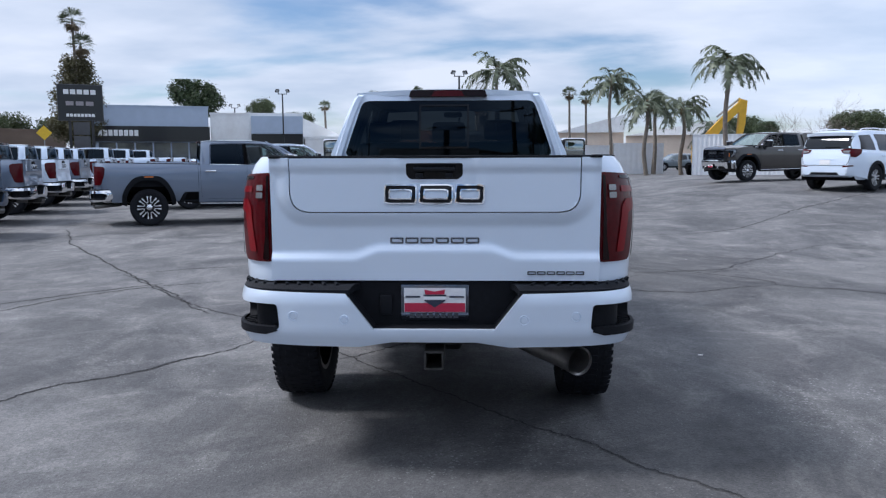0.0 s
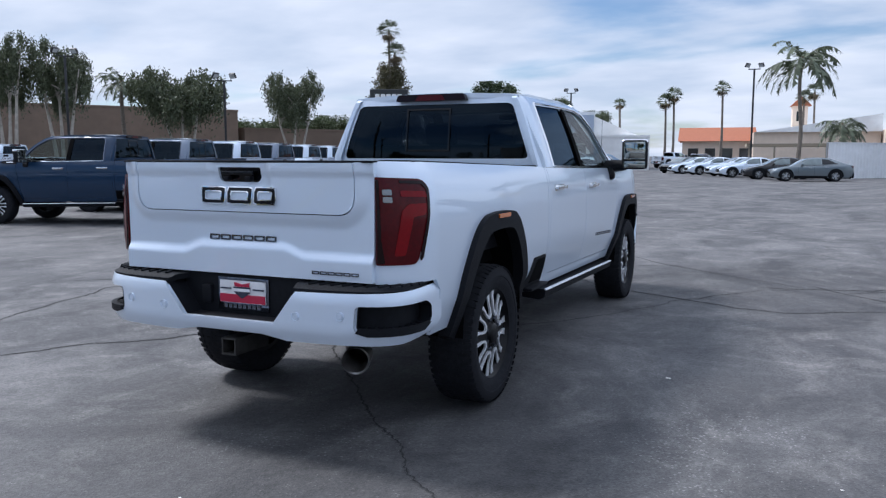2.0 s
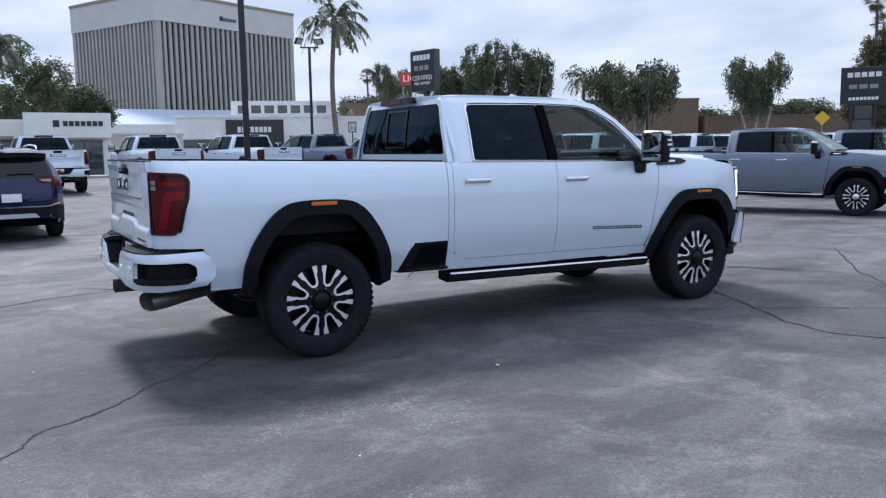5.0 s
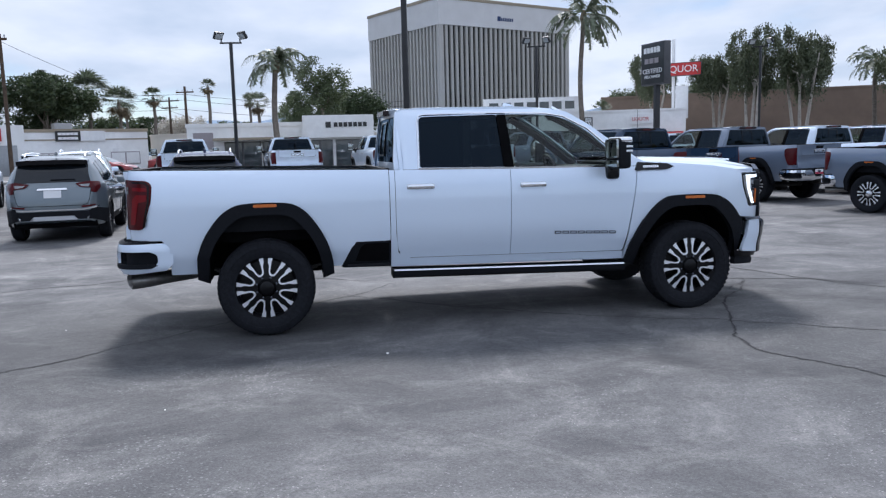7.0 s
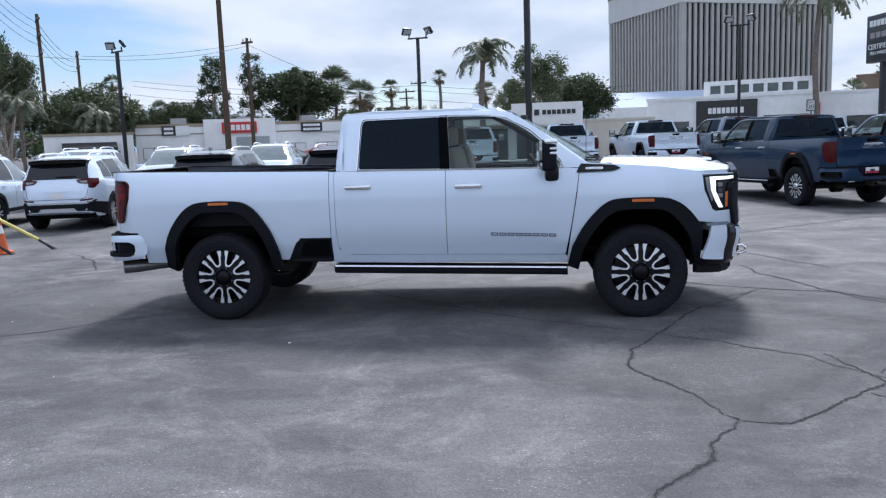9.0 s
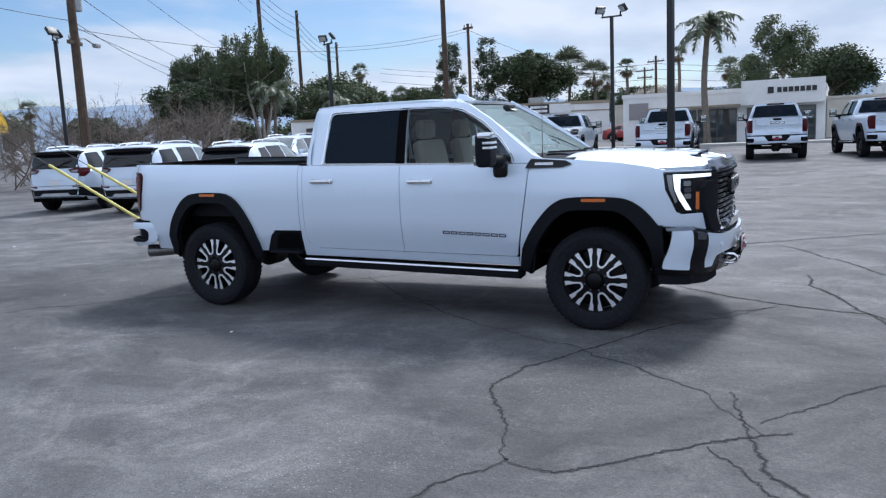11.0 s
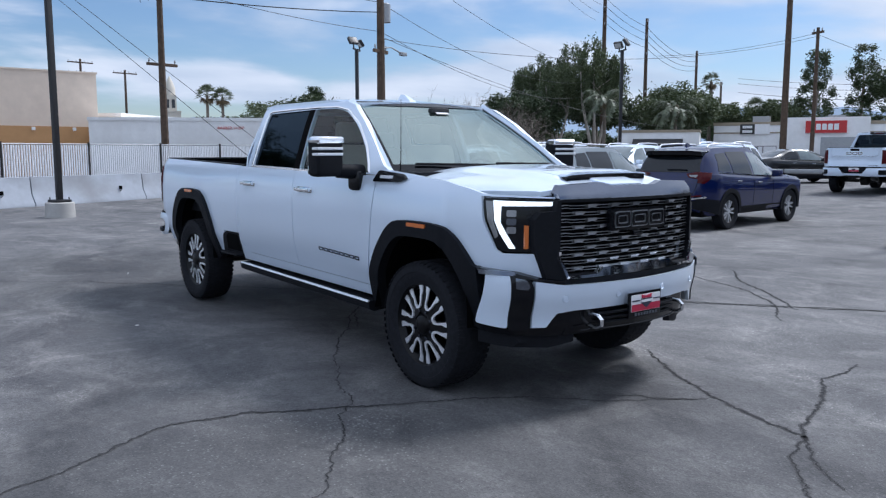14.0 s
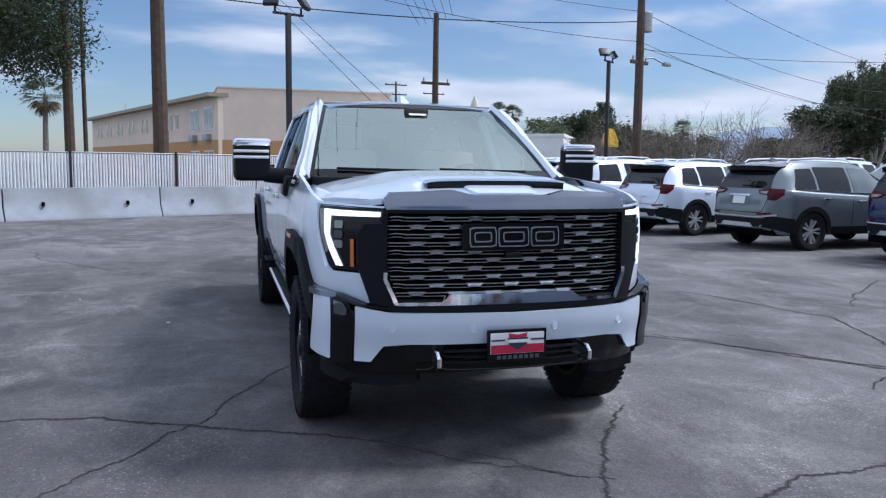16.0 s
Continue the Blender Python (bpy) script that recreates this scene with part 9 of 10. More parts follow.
def queen_palm(x, y, top, seed, spread=2.6, n=27, thick=0.16):
    """A palm with long arching feather fronds."""
    rng = np.random.default_rng(seed)
    T = thing("feather_palm", "tall palm with long drooping feather fronds", "palm tree", "feather palms", pose(x, y, gz(x, y)))
    ch = top - spread * 0.42
    b = bmesh.new()
    k = 14
    pts = [(0.12 * math.sin(i * 0.5 + seed), 0.1 * math.cos(i * 0.4), ch * i / k) for i in range(k + 1)]
    tube(b, pts, [thick * (1.25 if i == 0 else 1.0 - 0.25 * i / k) * (1.0 + 0.06 * (i % 2)) for i in range(k + 1)], 10)
    part("trunk", b, M["palm_trunk"], T)
    base = Vector(pts[-1])
    b = bmesh.new()
    tube(b, [base + Vector((0, 0, -0.5)), base + Vector((0, 0, -0.1)), base + Vector((0, 0, 0.5))], [thick * 0.8, thick * 1.5, thick * 0.5], 10)
    part("crown_shaft", b, M["skirt"], T)
    for f in range(n):
        a = 2 * math.pi * f / n * 1.618 * 2 + rng.uniform(-.25, .25)
        el = rng.uniform(-0.1, 1.15)
        L = spread * rng.uniform(1.05, 1.35)
        vs, fs = [], []
        prev = None
        seg = 15
        p = base.copy()
        d = Vector((math.cos(a) * math.cos(el), math.sin(a) * math.cos(el), math.sin(el)))
        side = Vector((-math.sin(a), math.cos(a), 0))
        for i in range(seg + 1):
            s = i / seg
            wdt = 0.035 * (1 - s) + 0.008
            q = len(vs)
            vs += [p - side * wdt, p + side * wdt]
            if i:
                fs.append((q - 2, q - 1, q + 1, q))
            if i > 2:
                ll = L * 0.20 * math.sin(math.pi * min(1, 0.22 + 0.74 * s)) + 0.10
                for sg in (-1, 1):
                    for e in range(5):
                        o = p - d * (L / seg) * 0.2 * e
                        tipv = o + side * sg * ll * rng.uniform(0.45, 1.0) + d * ll * 0.55 + Vector((0, 0, ll * rng.uniform(-0.95, 0.15)))
                        q = len(vs)
                        vs += [o, o + d * 0.019, tipv]
                        fs.append((q, q + 1, q + 2))
            p = p + d * (L / seg)
            d = (d + Vector((0, 0, -0.10 - 0.13 * s))).normalized()
        raw("frond", vs, fs, M["frond"], T)
    return T


def fan_palm(x, y, top, seed, r=1.25, trunk=0.16, skirt=True, bushy=1.0):
    """A palm with a round head of stiff fans above dead leaves."""
    rng = np.random.default_rng(seed)
    T = thing("fan_palm", "slender palm with a round head of fan leaves", "palm tree", "fan palms", pose(x, y, gz(x, y)))
    ch = top - r
    b = bmesh.new()
    tube(b, [(0, 0, -0.1), (0.1, 0, ch * 0.35), (0.05, 0.1, ch * 0.7), (0, 0, ch)], [trunk * 1.3, trunk, trunk * 0.85, trunk * 0.8], 9)
    part("trunk", b, M["palm_trunk"], T)

    def fans(n, lo, hi, mat_, nm, k):
        vs, fs = [], []
        for _ in range(n):
            a, el = rng.uniform(0, 2 * math.pi), rng.uniform(lo, hi)
            d = Vector((math.cos(a) * math.cos(el), math.sin(a) * math.cos(el), math.sin(el)))
            side = d.cross(Vector((0, 0, 1)))
            side = side.normalized() if side.length > 0.01 else Vector((1, 0, 0))
            up = side.cross(d)
            o = Vector((0, 0, ch)) + d * r * 0.42 * k
            q = len(vs)
            vs += [Vector((0, 0, ch)) - side * 0.02, Vector((0, 0, ch)) + side * 0.02, o]
            fs.append((q, q + 1, q + 2))
            for j in range(9):
                t = (j - 4) / 4 * 1.25
                e = (d * math.cos(t) + side * math.sin(t)).normalized()
                e2 = (d * math.cos(t + 0.13) + side * math.sin(t + 0.13)).normalized()
                ln = r * 0.62 * k * rng.uniform(0.85, 1.1)
                q = len(vs)
                vs += [o, o + e2 * ln * 0.6, o + e * ln + Vector((0, 0, -0.18 * ln)), o + e * ln * 0.55 + up * 0.03]
                fs.append((q, q + 1, q + 2, q + 3))
        raw(nm, vs, fs, mat_, T)
    fans(int(34 * bushy), -0.35, 1.4, M["frond"], "leaf_head", 1.0)
    if skirt:
        fans(22, -1.35, -0.55, M["skirt"], "dead_skirt", 0.8)
    return T


def bare_bush(x, y, h, seed, n=7, z0=0.0):
    """A leafless thicket of fine twigs."""
    rng = np.random.default_rng(seed)
    T = thing("bare_shrub", "leafless grey-brown shrub with tangled twigs", "shrub", "bare shrubs", pose(x, y, gz(x, y) + z0))
    b = bmesh.new()

    def grow(p, d, L, r, lev):
        q = p + d * L
        tube(b, [p, (p + q) / 2 + Vector(rng.normal(size=3)) * L * 0.06, q], [r, r * 0.8, r * 0.6], 3, False)
        if lev:
            for _ in range(4 if lev > 1 else 3):
                e = (d + Vector(rng.normal(size=3)) * 0.62 + Vector((0, 0, 0.12))).normalized()
                grow(p + d * L * rng.uniform(0.4, 1.0), e, L * rng.uniform(0.5, 0.78), r * 0.55, lev - 1)
    for _ in range(n):
        a = rng.uniform(0, 2 * math.pi)
        grow(Vector((rng.uniform(-.8, .8), rng.uniform(-.8, .8), 0)), Vector((math.cos(a) * 0.8, math.sin(a) * 0.8, 1)).normalized(), h * 0.34, 0.04, 4)
    tagged(part("twig_tangle", b, M["twig"], T), kind="stuff")
    return T


def hedge(x, y, w, d, h, seed, leaf="leaf_mid"):
    rng = np.random.default_rng(seed)
    T = thing("hedge", "low green hedge of small leaves", "hedge", "hedges", pose(x, y, gz(x, y)))
    lobes = [(rng.uniform(-w / 2, w / 2), rng.uniform(-d / 2, d / 2), h * 0.5, w * 0.12 + 0.4, d * 0.3 + 0.3, h * 0.45) for _ in range(max(4, int(w)))]
    pts = crown_points(rng, lobes, int(16 * max(3, w)), 24, 0.22, 0.0)
    pts[:, 2] = np.clip(pts[:, 2], 0.02, h)
    leaves("foliage", pts, 0.16, M[leaf], T, rng)
    return T


# north and north-west
for i, (x, y, top, w, kind, low) in enumerate((
        (-60.5, 33.0, 9.9, 4.6, "gum", 4.6), (-57.0, 37.2, 10.2, 5.2, "gum", 4.4), (-53.0, 38.0, 11.1, 5.4, "gum", 4.2), (-50.8, 41.0, 11.0, 6.0, "gum", 4.0),
        (-47.4, 50.6, 10.0, 8.6, "gum", 4.0), (-45.8, 65.5, 11.3, 6.6, "gum", 2.6),
        (-39.2, 74.8, 11.8, 6.4, "ivy", 4.4), (-35.2, 99.2, 11.6, 7.4, "round", 5.2), (-27.6, 101.3, 9.6, 4.4, "oak", 6.0), (-23.5, 103.0, 7.6, 6.0, "oak", 4.5),
        (-56.0, 80.0, 6.4, 7.0, "oak", 2.4), (-51.5, 82.0, 6.6, 7.0, "oak", 2.4), (-47.0, 90.0, 6.2, 9.0, "oak", 2.0), (-60.0, 72.0, 6.0, 9.0, "oak", 2.0),
        (-98.0, 60.0, 10.0, 10.0, "oak", 5.0), (-104.0, 52.0, 9.5, 10.0, "oak", 5.0), (-92.0, 66.0, 9.8, 9.0, "oak", 5.0),
        (34.0, 96.0, 6.5, 6.0, "oak", 3.0), (46.0, 92.0, 6.8, 7.0, "oak", 3.0), (30.5, 78.0, 5.0, 3.4, "round", 1.5), (54.0, 86.0, 6.4, 7.0, "oak", 3.0))):
    tree(x, y, top, w, kind, 100 + i, low)
for i, (x, y, top, sp) in enumerate(((2.4, 60.6, 9.6, 3.0), (13.0, 69.2, 9.3, 2.6), (16.7, 47.5, 8.4, 2.4), (13.4, 56.0, 6.3, 2.5), (16.9, 58.9, 6.1, 2.2), (5.6, 66.0, 4.4, 1.9), (-54.0, 50.4, 9.0, 2.4), (-42.5, -0.6, 7.5, 1.9), (-46.7, 20.8, 11.6, 2.7), (20.0, 60.5, 4.2, 2.2))):
    queen_palm(x, y, top, 200 + i, sp, thick=0.20 if x < -40 else 0.16)
for i, (x, y, top, r) in enumerate(((-39.0, 73.8, 16.5, 1.5), (-38.6, 74.4, 14.2, 1.6), (12.3, 94.3, 10.3, 1.1), (14.3, 94.1, 9.8, 1.1), (-7.0, 104.9, 11.4, 1.3), (-14.0, 104.1, 10.0, 1.4), (-13.0, 104.4, 10.8, 1.4), (3.9, 115.2, 11.6, 1.5), (2.6, 115.6, 10.7, 1.3), (15.4, 62.0, 7.2, 1.3),
        (-92.4, 45.4, 12.6, 1.3), (-88.0, 50.0, 9.0, 1.3), (-17.5, 92.0, 8.6, 0.9), (-66.0, 30.0, 6.0, 1.2))):
    fan_palm(x, y, top, 300 + i, r)
# west
for i, (x, y, top, w, kind, low) in enumerate(((-59.5, 2.6, 9.0, 5.4, "oak", 3.0), (-73.0, 6.4, 7.4, 8.0, "round", 2.0), (-57.0, 1.0, 6.2, 4.0, "oak", 2.2),
        (-77.0, -33.0, 11.6, 6.6, "pine", 2.6), (-78.5, -29.0, 11.8, 6.6, "pine", 2.6), (-80.0, -24.6, 10.2, 4.4, "pine", 3.4), (-79.0, -24.2, 9.4, 10.5, "round", 2.6), (-75.0, -36.0, 6.6, 7.0, "oak", 2.6), (-74.0, -40.0, 6.4, 7.0, "oak", 2.6), (-94.0, -13.6, 6.0, 7.0, "blossom", 1.6), (-92.0, -10.4, 5.2, 4.0, "blossom", 1.6), (-90.0, 0.0, 5.2, 6.0, "oak", 2.0),
        (-58.0, -46.0, 7.6, 8.5, "round", 2.4), (-62.0, -42.0, 7.2, 7.0, "oak", 2.4), (-66.0, -41.0, 7.4, 7.0, "round", 2.4))):
    tree(x, y, top, w, kind, 400 + i, low)
for i, (x, y, top, r, bush) in enumerate(((-83.0, -20.8, 10.9, 2.6, 1.6), (-82.0, -17.6, 9.2, 2.2, 1.5), (-84.0, -14.4, 9.0, 1.4, 1.0), (-82.0, -8.4, 9.6, 1.1, 1.0), (-81.0, -3.2, 8.2, 1.6, 1.2), (-72.0, -42.0, 9.9, 1.2, 1.0), (-74.0, -38.0, 7.2, 1.4, 1.0), (-100.0, -5.0, 9.4, 1.3, 1.0), (-98.0, -20.0, 8.4, 1.4, 1.0), (-70.0, -47.0, 8.0, 1.5, 1.1))):
    fan_palm(x, y, top, 500 + i, r, 0.2, True, bush)
# south-west and south
for i, (x, y, top, w, kind, low) in enumerate(((-50.4, -39.4, 11.6, 6.4, "gum", 3.4), (-47.6, -41.2, 9.6, 4.6, "gum", 3.0), (-50.0, -46.2, 10.4, 5.6, "gum", 3.4), (-45.0, -42.2, 6.4, 7.0, "round", 1.2), (-48.0, -44.0, 6.6, 6.0, "round", 1.4),
        (-57.0, -35.0, 7.4, 8.0, "oak", 2.2), (-30.0, -52.0, 5.6, 4.2, "pine", 2.0), (-25.5, -45.5, 5.4, 6.5, "round", 1.2), (-21.5, -44.0, 4.8, 5.0, "oak", 1.2), (-34.0, -60.0, 7.4, 5.0, "pine", 2.4), (-27.0, -66.0, 4.6, 7.0, "oak", 1.0), (-40.0, -62.0, 5.0, 7.0, "oak", 1.0), (-32.0, -72.0, 4.8, 8.0, "oak", 1.0), (-46.0, -70.0, 5.2, 8.0, "oak", 1.0), (-16.0, -68.0, 4.2, 8.0, "oak", 1.0))):
    tree(x, y, top, w, kind, 600 + i, low, leaf="leaf_mid" if kind == "gum" else None)
tree(8.2, -19.6, 8.8, 7.6, "oak", 650, 3.0, fine=0.42, leaf="leaf_dark")
for i, (x, y, h) in enumerate(((-16.6, -25.6, 5.4), (-19.0, -23.6, 6.2), (-21.6, -22.0, 6.0), (-24.4, -22.6, 5.6), (-22.0, -26.0, 6.2), (-18.2, -28.0, 5.4))):
    bare_bush(x, y, h, 700 + i)
for i, (x, y, top, r) in enumerate(((-24.5, -63.0, 7.6, 1.2), (-25.8, -62.6, 7.4, 1.2), (-40.0, -56.0, 6.0, 1.1), (10.0, -38.0, 6.4, 1.4), (-63.0, -50.0, 9.0, 1.4))):
    fan_palm(x, y, top, 800 + i, r)
queen_palm(-47.8, -36.0, 6.2, 830, 2.2)
queen_palm(-53.5, -33.0, 5.6, 831, 2.2)
for i, (x, y, w, d, h) in enumerate(((-46.0, 46.0, 7, 2, 1.7), (-43.0, 52.5, 7, 2, 1.6), (-41.0, 60.0, 8, 2, 1.6), (-38.0, 66.0, 6, 2, 1.8), (-44.0, 41.0, 4, 2, 1.6))):
    hedge(x, y, w, d, h, 900 + i)

# belt of low trees that closes the horizon beyond the streets
belt = np.random.default_rng(77)
for i in range(30):
    az = radians(112 + 148 * i / 29 + belt.uniform(-1.5, 1.5))
    if 160 < math.degrees(az) < 178:
        continue
    rr = belt.uniform(128, 150)
    tree(rr * math.cos(az), rr * math.sin(az), belt.uniform(5.0, 8.0), belt.uniform(11, 15), ("oak", "round")[i % 2], 3000 + i, 0.6, fine=1.7)

# bare trees beyond the parked cars of the far corner
for i, (x, y, h) in enumerate(((27.5, 60.0, 9.0), (39.0, 66.0, 7.6), (43.0, 64.0, 7.4), (48.0, 62.0, 7.8))):
    bare_bush(x, y, h, 760 + i, 6)

# ---- utility poles and wires ----
def utility_pole(x, y, h, r=0.16, arms=(), turn=0.0, transformer=False, lamp=None, label="weathered brown wooden utility pole"):
    T = thing("utility_pole", label, "utility pole", "utility poles", pose(x, y, gz(x, y), 0, 0, turn))
    part("pole", tube(bmesh.new(), [(0, 0, -0.2), (0.02, 0, h * 0.5), (0, 0, h)], [r, r * 0.85, r * 0.68], 10), M["wood_pole"], T)
    for z, w in arms:
        a = part("cross_arm", boxed(-w / 2, w / 2, -0.06, 0.06, z - 0.07, z + 0.07, 0.01), M["wood_pole"], T)
        n = 4 if w > 1.6 else 2
        for k in range(n):
            xx = -w / 2 + 0.12 + k * (w - 0.24) / (n - 1)
            part("insulator", lathe(bmesh.new(), [(0.001, 0.20), (0.03, 0.19), (0.05, 0.10), (0.03, 0.06), (0.02, 0.0)], 8, Matrix.Translation((xx, 0, z + 0.07)) @ pose(0, 0, 0, 0, -90, 0)), M["galv"], a)
    if transformer:
        part("transformer", tube(bmesh.new(), [(0.38, 0, transformer), (0.38, 0, transformer + 0.75), (0.38, 0, transformer + 0.8)], [0.24, 0.24, 0.18], 14), M["galv"], T, "grey transformer can")
    if lamp:
        part("lamp_arm", tube(bmesh.new(), [(0, 0, lamp), (0.9, 0, lamp + 0.12), (1.8, 0, lamp - 0.05)], 0.03, 6), M["galv"], T)
        part("lamp_head", boxed(1.7, 2.15, -0.1, 0.1, lamp - 0.14, lamp + 0.02, 0.04), M["galv"], T)
    return T


utility_pole(-15.2, -20.6, 10.4, 0.20, [(5.75, 1.1)], 205, 7.0, 5.9)
utility_pole(-9.6, -31.4, 9.3, 0.20, [(5.75, 1.6)], 10)
utility_pole(3.0, -16.9, 11.5, 0.24, [(10.8, 2.4), (9.6, 2.4)], 25)
utility_pole(6.0, -19.8, 11.0, 0.17, [(10.3, 2.4)], 25)
utility_pole(5.6, -20.4, 9.0, 0.08, (), 0, False, None, "thin dark steel pole beside a wooden pole")
utility_pole(-55.0, -42.4, 17.0, 0.24, [(15.8, 3.0), (14.3, 3.0), (12.8, 3.0)], 40)
utility_pole(-64.0, -44.5, 14.8, 0.22, [(14.2, 3.0), (12.7, 3.0), (11.0, 3.0), (7.2, 2.6)], 40)
utility_pole(-94.0, -59.0, 15.2, 0.24, [(14.6, 3.0), (13.0, 3.0)], 40)
utility_pole(-108.0, -64.0, 12.0, 0.22, [(11.6, 3.0)], 40)
utility_pole(-44.5, -16.6, 8.8, 0.14, [(8.5, 0.9)], 70)
utility_pole(-44.0, -18.2, 13.5, 0.22, (), 0, False, None, "tall dark leaning-free steel mast")
utility_pole(-82.0, -10.8, 8.6, 0.18, [(8.0, 2.0)], 70)
utility_pole(-90.0, -13.6, 8.0, 0.16, [(7.6, 2.4), (6.8, 2.0)], 70)
utility_pole(-21.0, -92.0, 12.0, 0.18, [(11.6, 3.0), (10.4, 3.0)], 10)
utility_pole(-26.0, -92.0, 11.0, 0.18, [(10.6, 3.0)], 10)


def wire(a, b, sag, r=0.012, n=16):
    a, b = Vector(a), Vector(b)
    pts = []
    for k in range(n + 1):
        s = k / n
        p = a.lerp(b, s)
        p.z -= sag * 4 * s * (1 - s)
        pts.append(p)
    o = part("overhead_wire", tube(bmesh.new(), pts, r, 5, False), M["wire"])
    return tagged(o, "thin black overhead wire between poles", "wire", "overhead wires", "structure")


for z in (9.4, 8.2):
    wire((3.0, -16.9, z), (-15.2, -20.6, z - 1.6), 0.5)
    wire((-15.2, -20.6, z - 1.6), (-55.0, -42.4, z - 1.0), 1.6)
wire((-15.2, -20.6, 10.1), (-55.0, -42.4, 9.2), 1.2)
wire((-15.2, -20.6, 6.4), (-46.0, -29.0, 3.4), 0.6)
wire((-15.2, -20.6, 6.3), (-44.5, -16.6, 8.5), 1.1)
wire((3.0, -16.9, 7.4), (40.0, -2.0, 7.8), 1.0)
wire((3.0, -16.9, 6.4), (40.0, -2.0, 6.8), 1.0)
wire((-15.2, -20.6, 7.4), (3.0, -16.9, 6.6), 0.35, 0.02)
for k in range(6):
    dx = (k - 2.5) * 0.7
    wire((-9.6 + dx * 0.5, -31.4, 9.2 - 0.12 * k), (4.0 + dx * 2.0, -4.0, 17.5 + 0.5 * k), 0.5)
for k in range(4):
    wire((-55.0 + 0.4 * k, -42.4, 15.8 - 0.75 * k), (-12.0 + k, -14.0, 15.0 + 0.4 * k), 1.6)
    wire((-55.0, -42.4, 15.8 - 0.75 * k), (-64.0, -44.5, 14.2 - 0.7 * k), 0.3, 0.02)
    wire((-64.0, -44.5, 14.2 - 0.7 * k), (-94.0, -59.0, 14.6 - 0.6 * k), 0.9, 0.025)
wire((-44.5, -16.6, 8.7), (-46.0, -29.5, 8.6), 0.3)
wire((-44.5, -16.6, 8.6), (-47.6, -6.0, 3.9), 0.2)
for z in (8.0, 7.4, 6.4):
    wire((-82.0, -10.8, z), (-82.0, -45.0, z + 2.0), 0.8, 0.02)
    wire((-82.0, -10.8, z), (-90.0, 14.0, z - 0.6), 0.6, 0.02)

# guy wires with pale guards, and a cone
M["guard"] = mat("yellow_plastic_guard", (0.70, 0.62, 0.16), 0.5, vary=0.1, scale=6)
M["cone"] = mat("faded_orange_cone", (0.60, 0.13, 0.04), 0.6, vary=0.15, scale=12)
for ax, ay in ((-4.25, -6.0), (-4.85, -5.6)):
    a, t = Vector((ax, ay, 0.0)), Vector((3.0, -16.9, 9.6))
    d = (t - a).normalized()
    T = thing("guy_wire", "steel guy wire with a yellow plastic guard", "guy wire", "guy wires")
    part("cable", tube(bmesh.new(), [a, a + d * 1.5, t], 0.007, 5), M["wire"], T)
    part("guard", tube(bmesh.new(), [a + d * 0.35, a + d * 2.4], 0.028, 8), M["guard"], T)
    part("anchor_eye", tube(bmesh.new(), [a + Vector((0, 0, -0.05)), a + d * 0.35], 0.022, 6), M["steel"], T)
T = thing("traffic_cone", "faded orange traffic cone with a white band", "traffic cone", "", pose(-4.35, -6.35, 0, 0, 0, 20))
part("base", boxed(-0.18, 0.18, -0.18, 0.18, 0, 0.035, 0.01), M["cone"], T)
part("body", lathe(bmesh.new(), [(0.14, 0.03), (0.105, 0.26), (0.062, 0.52), (0.035, 0.70), (0.001, 0.70)], 24, pose(0, 0, 0, 0, -90, 0)), M["cone"], T)
part("white_band", lathe(bmesh.new(), [(0.090, 0.36), (0.066, 0.50), (0.056, 0.50)], 24, pose(0, 0, 0, 0, -90, 0)), M["sign_white"], T)
T = thing("yellow_sign", "yellow house-shaped shop sign on a post", "sign", "", pose(-20.5, -33.0, 0, 0, 0, 205 + 180))
part("panel", prism(bmesh.new(), [(-0.7, 2.7), (0.7, 2.7), (0.7, 3.1), (0.25, 3.75), (-0.25, 3.75), (-0.7, 3.1)], lambda u, v, d: Vector((u, d, v)), -0.08, 0.08), M["sign_yellow"], T)
part("post", boxed(-0.06, 0.06, -0.05, 0.05, 0, 2.7), M["galv"], T)
part("lettering_bar", boxed(-0.45, 0.45, -0.1, -0.08, 2.8, 3.0), M["sign_white"], T)
T = thing("street_sign", "blue street name signs above a red stop sign", "sign", "", pose(8.6, -18.2, 0, 0, 0, 205 - 180))
part("post", tube(bmesh.new(), [(0, 0, 0), (0, 0, 3.1)], 0.035, 8), M["galv"], T)
part("name_blade", boxed(-0.75, 0.55, -0.02, 0.02, 2.85, 3.1), M["sign_blue"], T)
part("name_blade", boxed(-0.5, 0.45, -0.045, -0.022, 2.52, 2.75), M["sign_blue"], T)
bars(T, "lettering_bar", -0.6, 0.45, 2.92, 3.03, 6, -0.021, M["sign_white"])
part("stop_plate", lathe(bmesh.new(), [(0.001, 0.0), (0.34, 0.0), (0.34, 0.02), (0.001, 0.02)], 8, pose(0, -0.05, 2.05, 22.5, 0, -90)), M["sign_red"], T)
words(T, "lettering", "STOP", 0.2, 0, -0.085, 2.05, M["sign_white"])
T = thing("warning_sign", "yellow diamond warning sign on a post", "sign", "", pose(-35.0, 60.0, 0, 0, 0, 28))
part("diamond", prism(bmesh.new(), [(-0.6, 3.6), (0, 3.0), (0.6, 3.6), (0, 4.2)], lambda u, v, d: Vector((u, d, v)), -0.02, 0.02), M["sign_yellow"], T)
part("post", boxed(-0.04, 0.04, 0.02, 0.08, 0, 4.1), M["galv"], T)

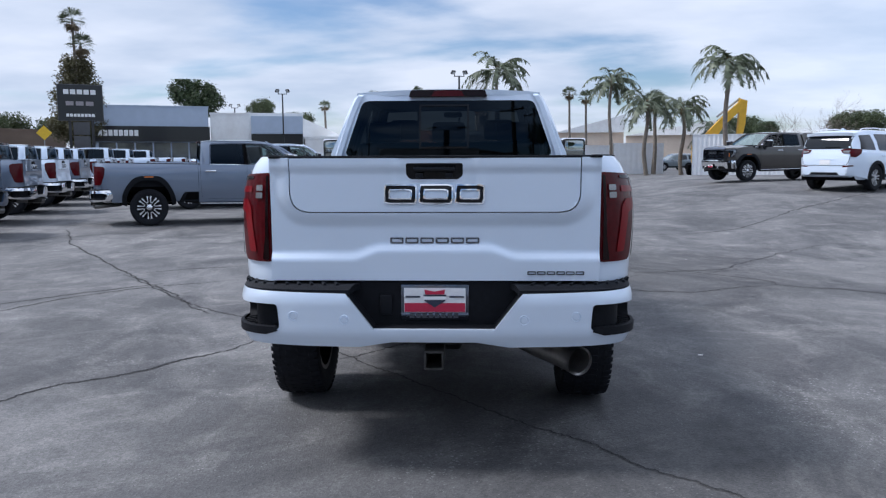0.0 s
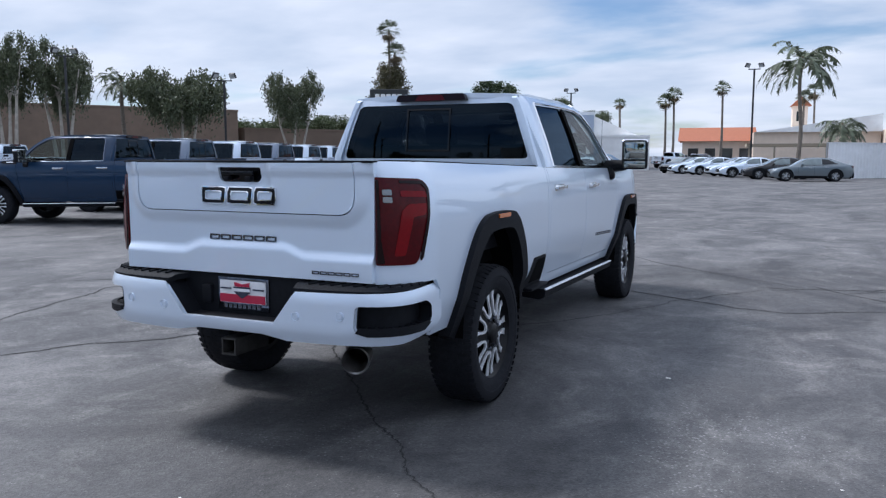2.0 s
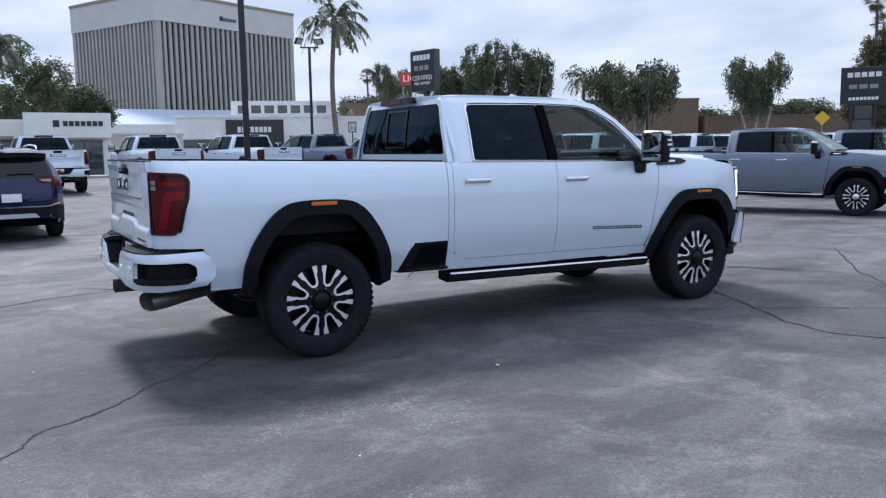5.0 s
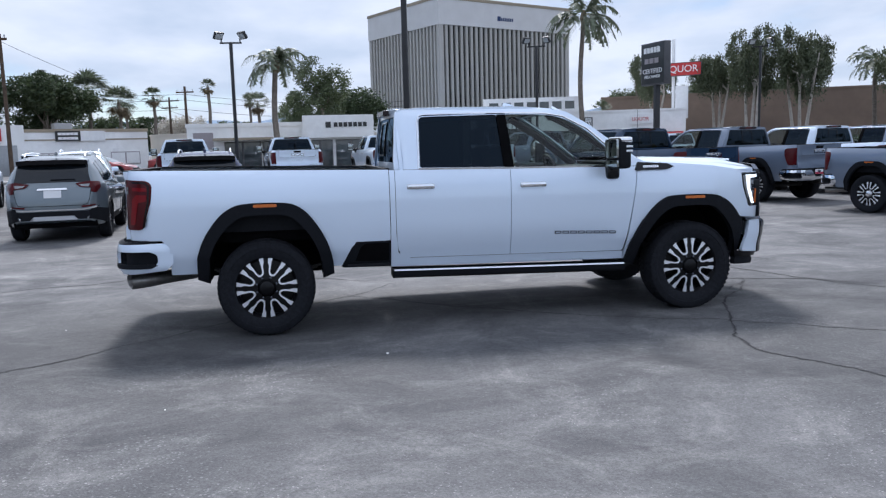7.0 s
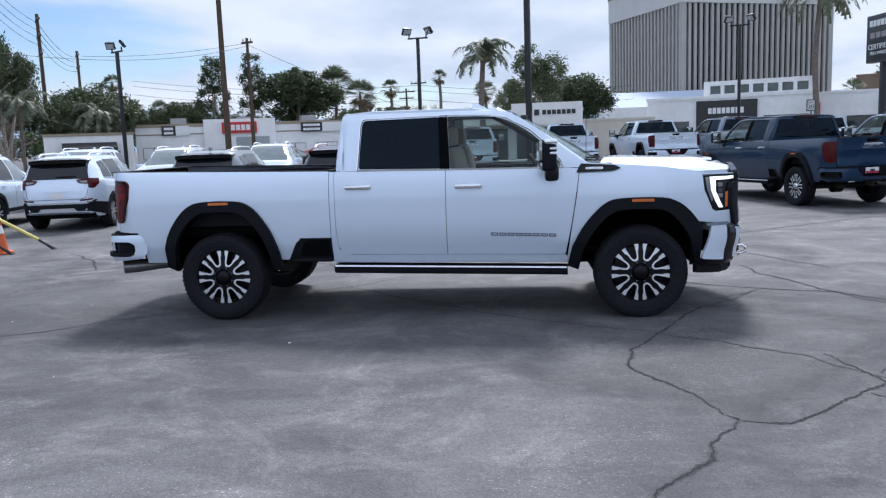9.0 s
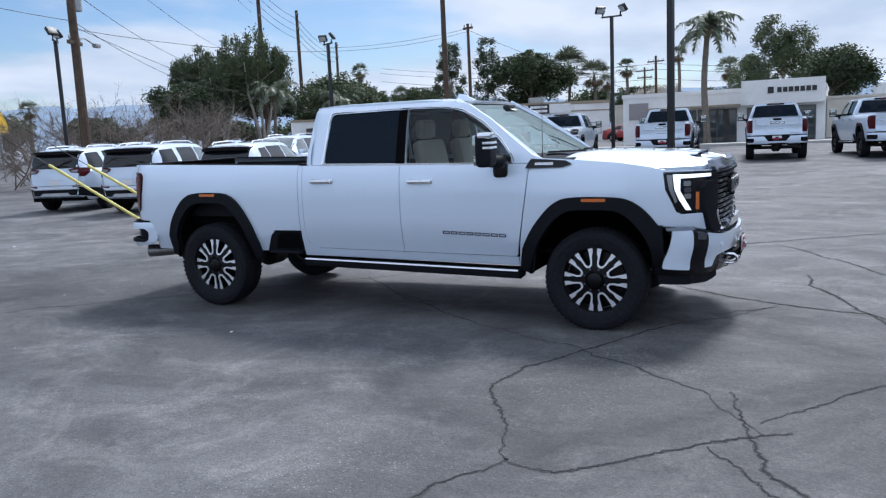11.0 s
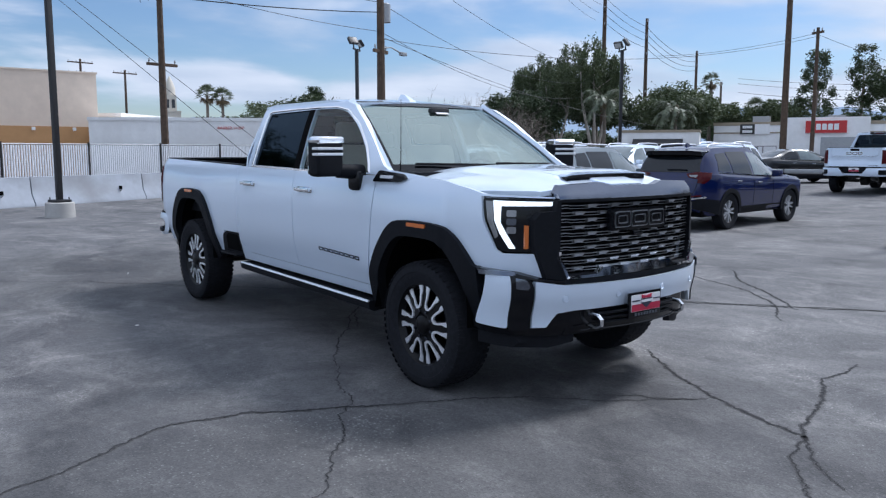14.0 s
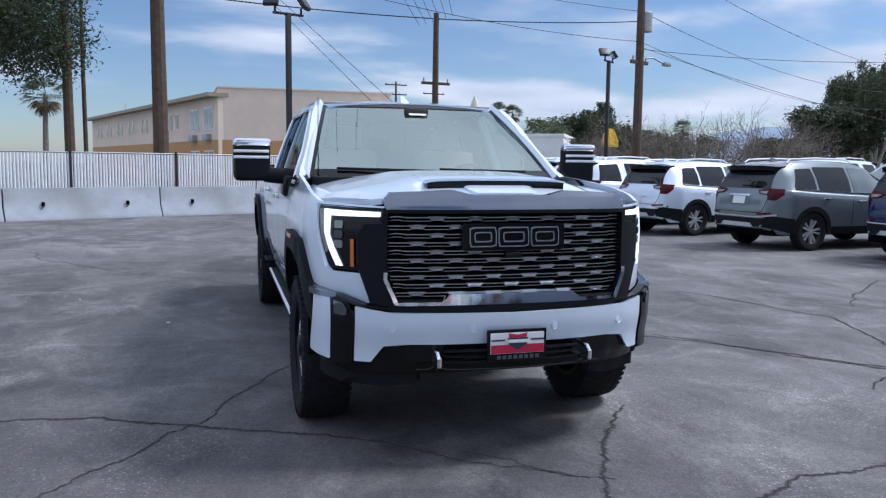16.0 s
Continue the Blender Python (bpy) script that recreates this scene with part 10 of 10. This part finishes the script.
# excavator boom behind the far fence
M["digger"] = mat("yellow_machine_paint", (0.70, 0.40, 0.03), 0.45, vary=0.1, scale=3)
T = thing("excavator", "yellow excavator with its boom folded up", "excavator", "", pose(20.0, 57.5, 0, 0, 0, 0))
part("boom", prism(bmesh.new(), [(-2.2, 1.8), (-1.9, 3.0), (-0.4, 4.6), (0.9, 5.75), (1.2, 5.6), (1.0, 5.1), (-0.3, 3.9), (-1.4, 2.2)], lambda u, v, d: Vector((u, d, v)), -0.22, 0.22), M["digger"], T)
part("stick", prism(bmesh.new(), [(0.7, 5.9), (1.35, 5.7), (1.25, 4.0), (0.95, 2.4), (0.6, 2.4), (0.75, 4.2)], lambda u, v, d: Vector((u, d, v)), -0.18, 0.18), M["digger"], T)
part("ram", tube(bmesh.new(), [(-0.9, 0.0, 4.5), (0.8, 0.0, 5.9)], 0.09, 8), M["galv"], T)
part("cab", boxed(-2.6, -0.8, -1.0, 0.6, 0.9, 2.4, 0.1), M["digger"], T)
part("track", boxed(-2.9, 0.4, -1.3, -0.7, 0, 0.9, 0.3), M["dark"], T)
part("track", boxed(-2.9, 0.4, 0.5, 1.1, 0, 0.9, 0.3), M["dark"], T)

# hills on the horizon, the haze of distance mixed into their base colour
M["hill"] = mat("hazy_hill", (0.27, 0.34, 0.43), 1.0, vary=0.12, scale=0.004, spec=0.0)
vs, fs = [], []
n = 90
for i in range(n + 1):
    a = radians(150 + 110 * i / n)
    r = 2300
    h = 108 + 40 * noise.noise((i * 0.11, 0.3, 0)) + 18 * noise.noise((i * 0.5, 2.3, 0))
    vs += [(r * math.cos(a), r * math.sin(a), -10), ((r + 350) * math.cos(a), (r + 350) * math.sin(a), max(8, h))]
    if i:
        q = 2 * i
        fs.append((q - 2, q, q + 1, q - 1))
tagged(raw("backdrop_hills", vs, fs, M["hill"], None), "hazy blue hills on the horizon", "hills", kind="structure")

# kerb and pavement of the street beyond the lot
b = bmesh.new()
ribbon(b, [(-38.5, -34.0, 0.29), (-40.0, -10.0, 0.29), (-40.5, 20.0, 0.29), (-37.5, 48.0, 0.08)], 1.8, 0.14)
tagged(part("pavement", b, M["concrete"]), "pale concrete pavement along the street", "pavement", kind="structure")
